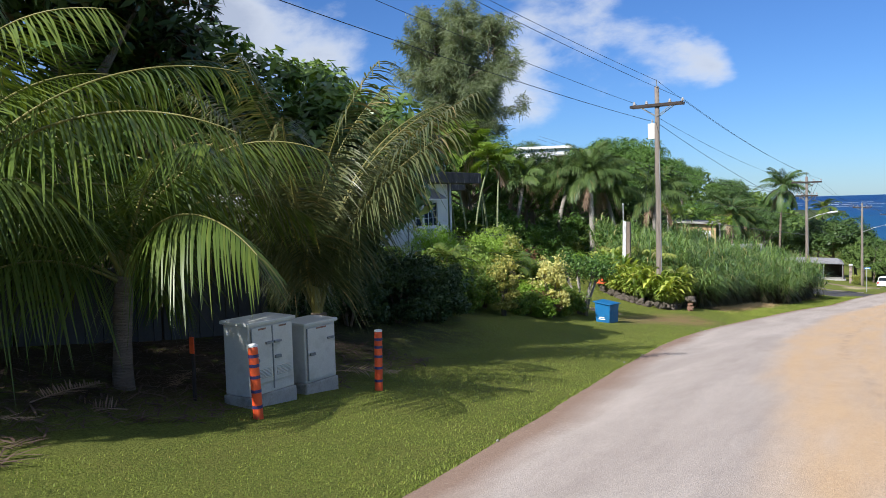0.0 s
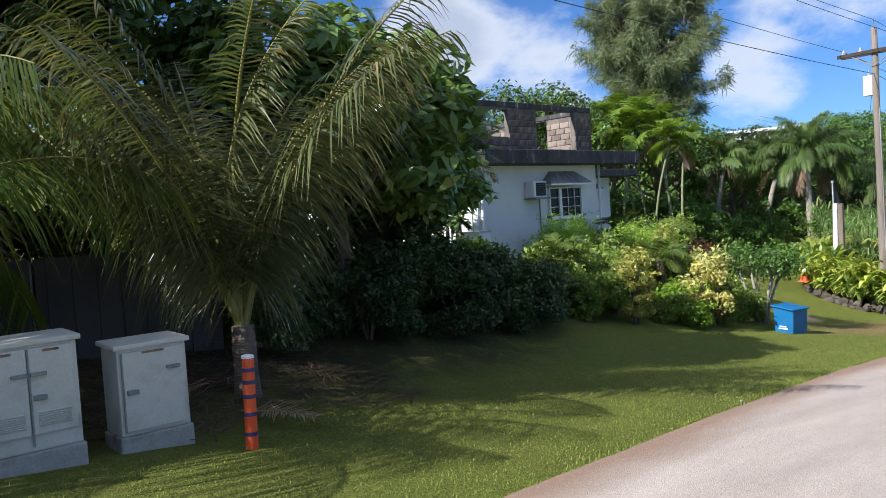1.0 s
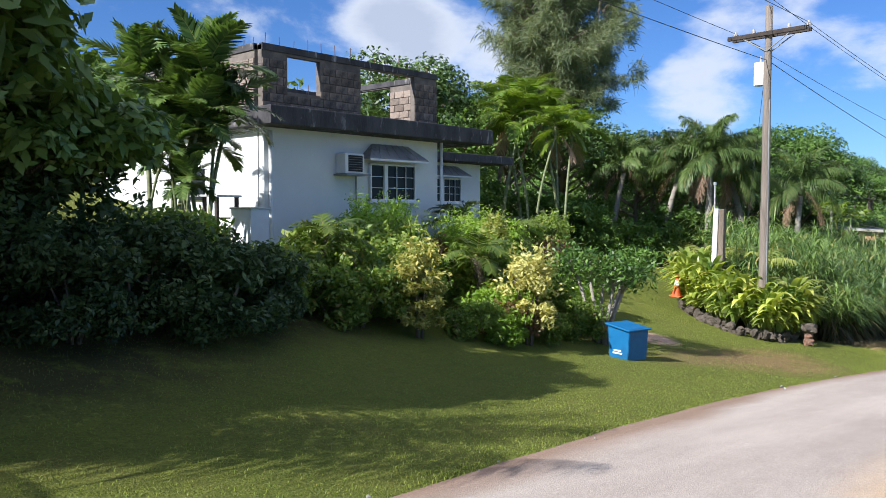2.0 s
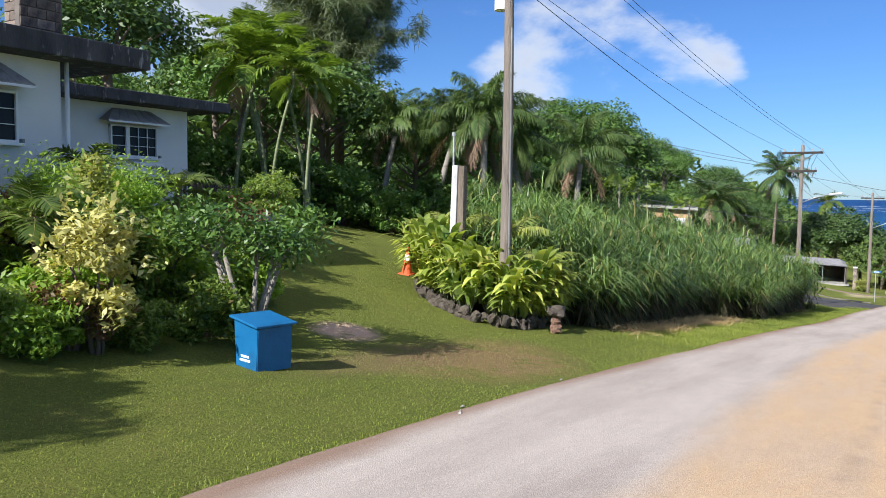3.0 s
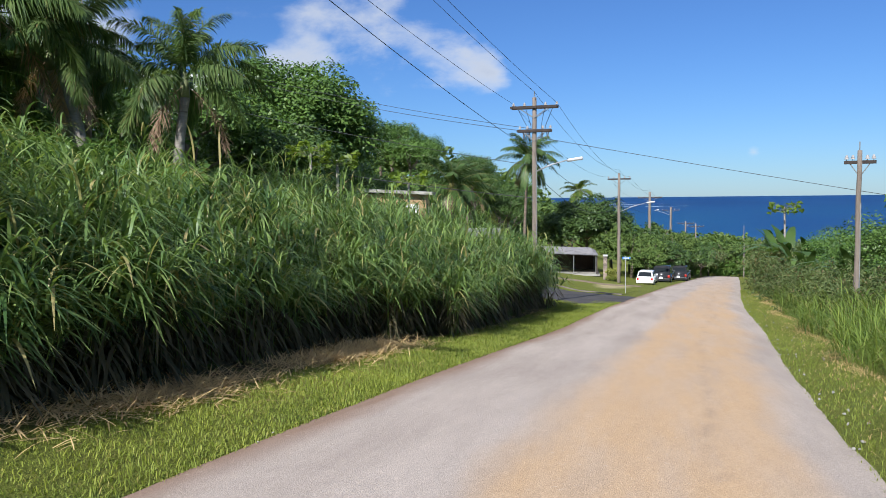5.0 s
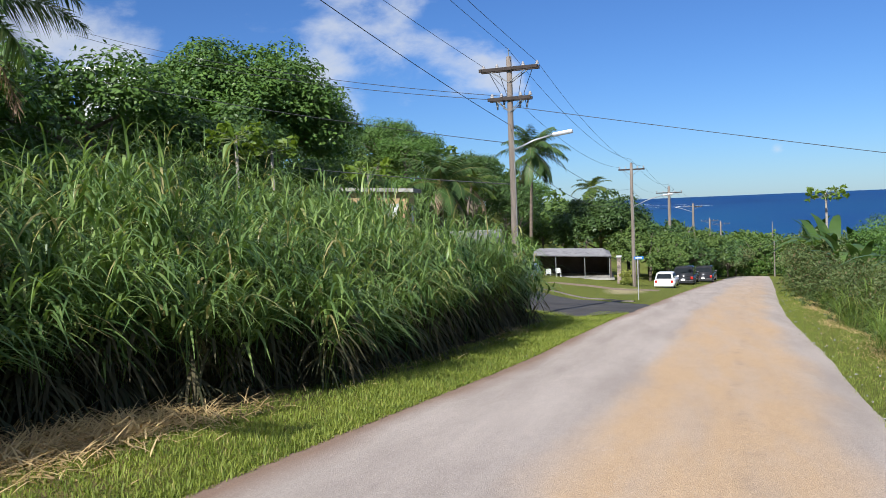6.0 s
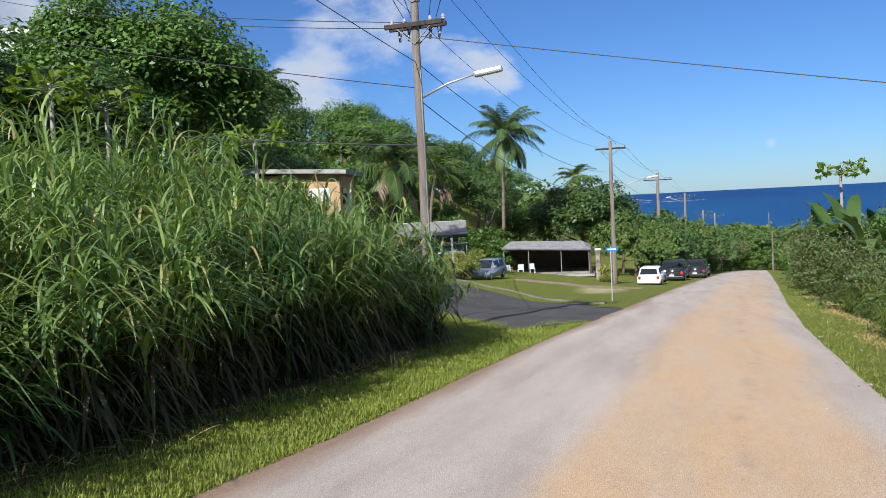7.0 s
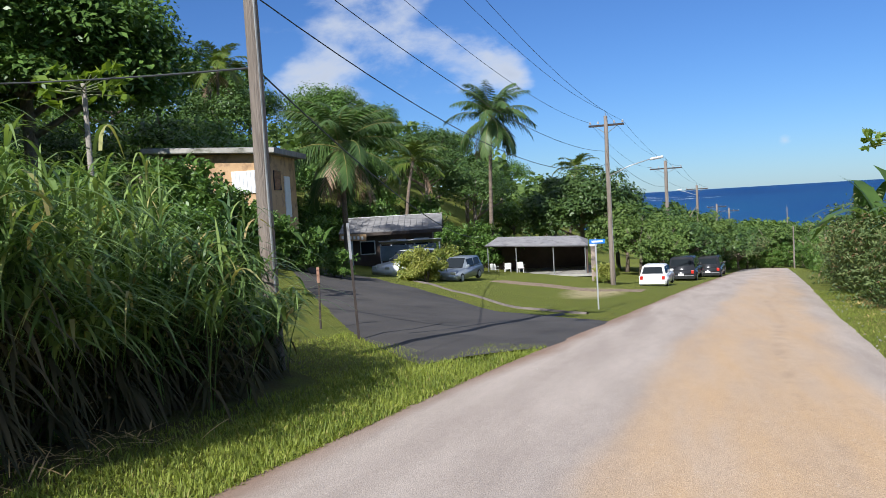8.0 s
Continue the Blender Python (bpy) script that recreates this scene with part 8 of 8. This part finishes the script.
def lawn_blades():
    rng = np.random.RandomState(23)
    n = 250000
    y = 3 + 72 * rng.rand(n) ** 1.25
    d = 9.0 * rng.rand(n) ** 1.5 - 0.06
    x = xl(y) - d
    keep = ~((y > 71) & (d > 1.2)) & ~((np.hypot((x + 7.6) / 2.0, (y - 31.2) / 2.8) < 1) & (rng.rand(n) < 0.75)) & ~((np.hypot((x + 10.1) / 0.5, (y - 30.9) / 0.7) < 1))
    keep &= ~((d > 2.0) & (y > 36) & (x > -11.5)) & ~((d > 2.9 + 0.4 * np.sin(y * 1.7)) & (y < 15))
    x, y, d = x[keep], y[keep], d[keep]
    m = len(x)
    base = np.stack([x, y, land(x, y) - 0.01], -1)
    near = 1 + 0.7 * ramp01(y, 20, 60)
    verge = 1 + 1.9 * ramp01(y, 36, 50)
    v, f = blades(base, rng.uniform(0.025, 0.055, m) * verge, rng.uniform(0.2, 0.9, m), rng.uniform(0, math.tau, m), rng.uniform(0.007, 0.013, m) * near, 2, 0.8)
    n = 90000
    ye = 35 + 45 * rng.rand(n) ** 0.9
    de = (1.9 - 0.4 * ramp01(ye, 47, 52) + 3.6 * ramp01(ye, 69, 73)) * rng.rand(n) ** 0.9 - 0.05
    xe = xl(ye) - de
    ok = (ye < 77.0 - (xe + 8.5) * 0.9) & (rng.rand(n) < ramp01(ye, 35, 46) * 0.95 + 0.05)
    xe, ye = xe[ok], ye[ok]
    n = len(xe)
    lush = 0.55 + 0.45 * np.sin(xe * 2.1 + 1) * np.sin(ye * 1.3)
    v3, f3 = blades(np.stack([xe, ye, land(xe, ye) - 0.01], -1), rng.uniform(0.05, 0.13, n) * (0.55 + 0.7 * lush), rng.uniform(0.2, 0.95, n), rng.uniform(0, math.tau, n), rng.uniform(0.009, 0.016, n), 3, 0.9)
    n = 42000
    y = 26 + 70 * rng.rand(n)
    d = 1.7 * rng.rand(n) - 0.05
    x = xr(y) + d
    base = np.stack([x, y, land(x, y) - 0.01], -1)
    v2, f2 = blades(base, rng.uniform(0.04, 0.12, n), rng.uniform(0.2, 0.9, n), rng.uniform(0, math.tau, n), rng.uniform(0.008, 0.014, n), 2, 0.8)
    tagged(quads("lawn_grass", *join((v, f), (v2, f2)), "l_lawn"), "short mown green grass blades on the lawn", "grass", kind="stuff")
    tagged(quads("verge_grass", v3, f3, "l_verge"), "lush uncut bright green grass along the verge", "grass", kind="stuff")


lawn_blades()


def dry_cuttings():
    rng = np.random.RandomState(29)
    n = 38000
    y = np.where(rng.rand(n) < 2.0, 38.5 + 28 * rng.rand(n), 5 + 7 * rng.rand(n))
    d = np.where(y > 20, rng.normal(2.2, 0.38, n), rng.normal(4.4, 0.6, n))
    keep = rng.rand(n) < np.where(y > 20, (0.55 + 0.45 * np.sin(y * 0.8)) * (1 - 0.95 * ramp01(y, 47, 53)) * (0.12 + 0.88 * ramp01(y, 40, 43.5)), 0.3)
    y, d = y[keep], d[keep]
    m = len(y)
    x = xl(y) - d
    base = np.stack([x, y, land(x, y) + rng.uniform(-0.05, 0.02, m)], -1)
    a = rng.uniform(0, math.tau, m)
    v, f = strips_along(base + np.array([0, 0, 0.05]), unit(np.stack([np.cos(a), np.sin(a), rng.uniform(-0.1, 0.7, m)], -1)), rng.uniform(0.15, 0.5, m), rng.uniform(0.010, 0.022, m), np.tile([0.0, 0.0, 1.0], (m, 1)), np.full(m, 0.2))
    n = 9000
    y = 30 + 60 * rng.rand(n)
    x = xr(y) + np.where(rng.rand(n) < 0.8, rng.normal(1.42, 0.16, n) + 0.3 * np.sin(y * 0.7), np.abs(rng.normal(1.0, 0.4, n)))
    base = np.stack([x, y, land(x, y) + 0.02], -1)
    v2, f2 = blades(base, rng.uniform(0.06, 0.2, n), rng.uniform(1.0, 1.1, n), rng.uniform(0, math.tau, n), rng.uniform(0.008, 0.016, n), 2, 1.0)
    tagged(quads("dry_cuttings", *join((v, f), (v2, f2)), "l_hay"), "dry straw-coloured grass cuttings along the verge", "dry grass", kind="stuff")


dry_cuttings()


def leaf_litter():
    """Brown dead leaves and twigs on the soil below the roadside palms."""
    rng = np.random.RandomState(43)
    n = 3600
    y = 4.0 + 9.5 * rng.rand(n)
    d = 3.3 + 2.6 * rng.rand(n) + 0.3 * np.sin(y * 2.3)
    x = xl(y) - d
    base = np.stack([x, y, land(x, y) + rng.uniform(0.0, 0.04, n)], -1)
    a = rng.uniform(0, math.tau, n)
    v, f = strips_along(base, unit(np.stack([np.cos(a), np.sin(a), rng.uniform(-0.03, 0.22, n)], -1)), rng.uniform(0.12, 0.5, n), rng.uniform(0.008, 0.03, n), np.tile([0.0, 0.0, 1.0], (n, 1)), np.full(n, 0.1))
    tagged(quads("leaf_litter", v, f, "l_litter"), "brown dead palm leaves and twigs on the soil", "leaf litter", kind="stuff")


leaf_litter()


def fallen_fronds():
    rng = np.random.RandomState(37)
    first = None
    for (x, y, rz) in ((-7.7, 10.9, 20), (-8.0, 6.2, 100), (-7.4, 6.9, 200), (-8.6, 9.0, 300), (-8.3, 10.6, 150), (-7.8, 5.0, 40)):
        t = thing("fallen_frond", pose(x, y, gz(x, y) + 0.06, rng.uniform(-8, 8), 0, rz), "dry brown fallen palm frond on the ground", "fallen frond", "fallen fronds")
        if first:
            shared("frond", first, t)
        else:
            first = quads("frond", *frond_arrays(rng, 0.95, 4, -6, 24, 0.26, 0.02, 0.02), "l_palm_dead", t)


fallen_fronds()


def road_stones():
    """Loose pale stones and crumbs of asphalt along both road edges and on the lane."""
    rng = random.Random(41)
    small = [rock_mesh(90 + k, "kerb") for k in range(3)]
    for k in range(230):
        y = rng.uniform(4, 88) if k < 90 else 28 + 62 * rng.random() ** 1.2
        u = rng.choice((rng.uniform(-0.02, 0.03), rng.uniform(0.97, 1.04), rng.uniform(0.1, 0.9) if k % 4 == 0 else rng.uniform(0.97, 1.05))) if k < 90 else 0.985 + 0.16 * rng.random() ** 2
        x = float(xl(y) + (xr(y) - xl(y)) * u)
        s = rng.uniform(0.02, 0.05) if k < 90 else rng.uniform(0.02, 0.055)
        o = new("loose_stone", rng.choice(small))
        z = float(zr(y)) + 0.035 + 0.05 * (1 - (2 * u - 1) ** 2) if 0.02 < u < 0.98 else gz(x, y) + 0.02
        o.matrix_basis = pose(x, y, z, rng.uniform(0, 360), 0, rng.uniform(0, 360)) @ Matrix.Diagonal((s, s, s * 0.6, 1))
        tagged(o, "small pale loose stone at the road edge", "stone", "loose road stones")


road_stones()
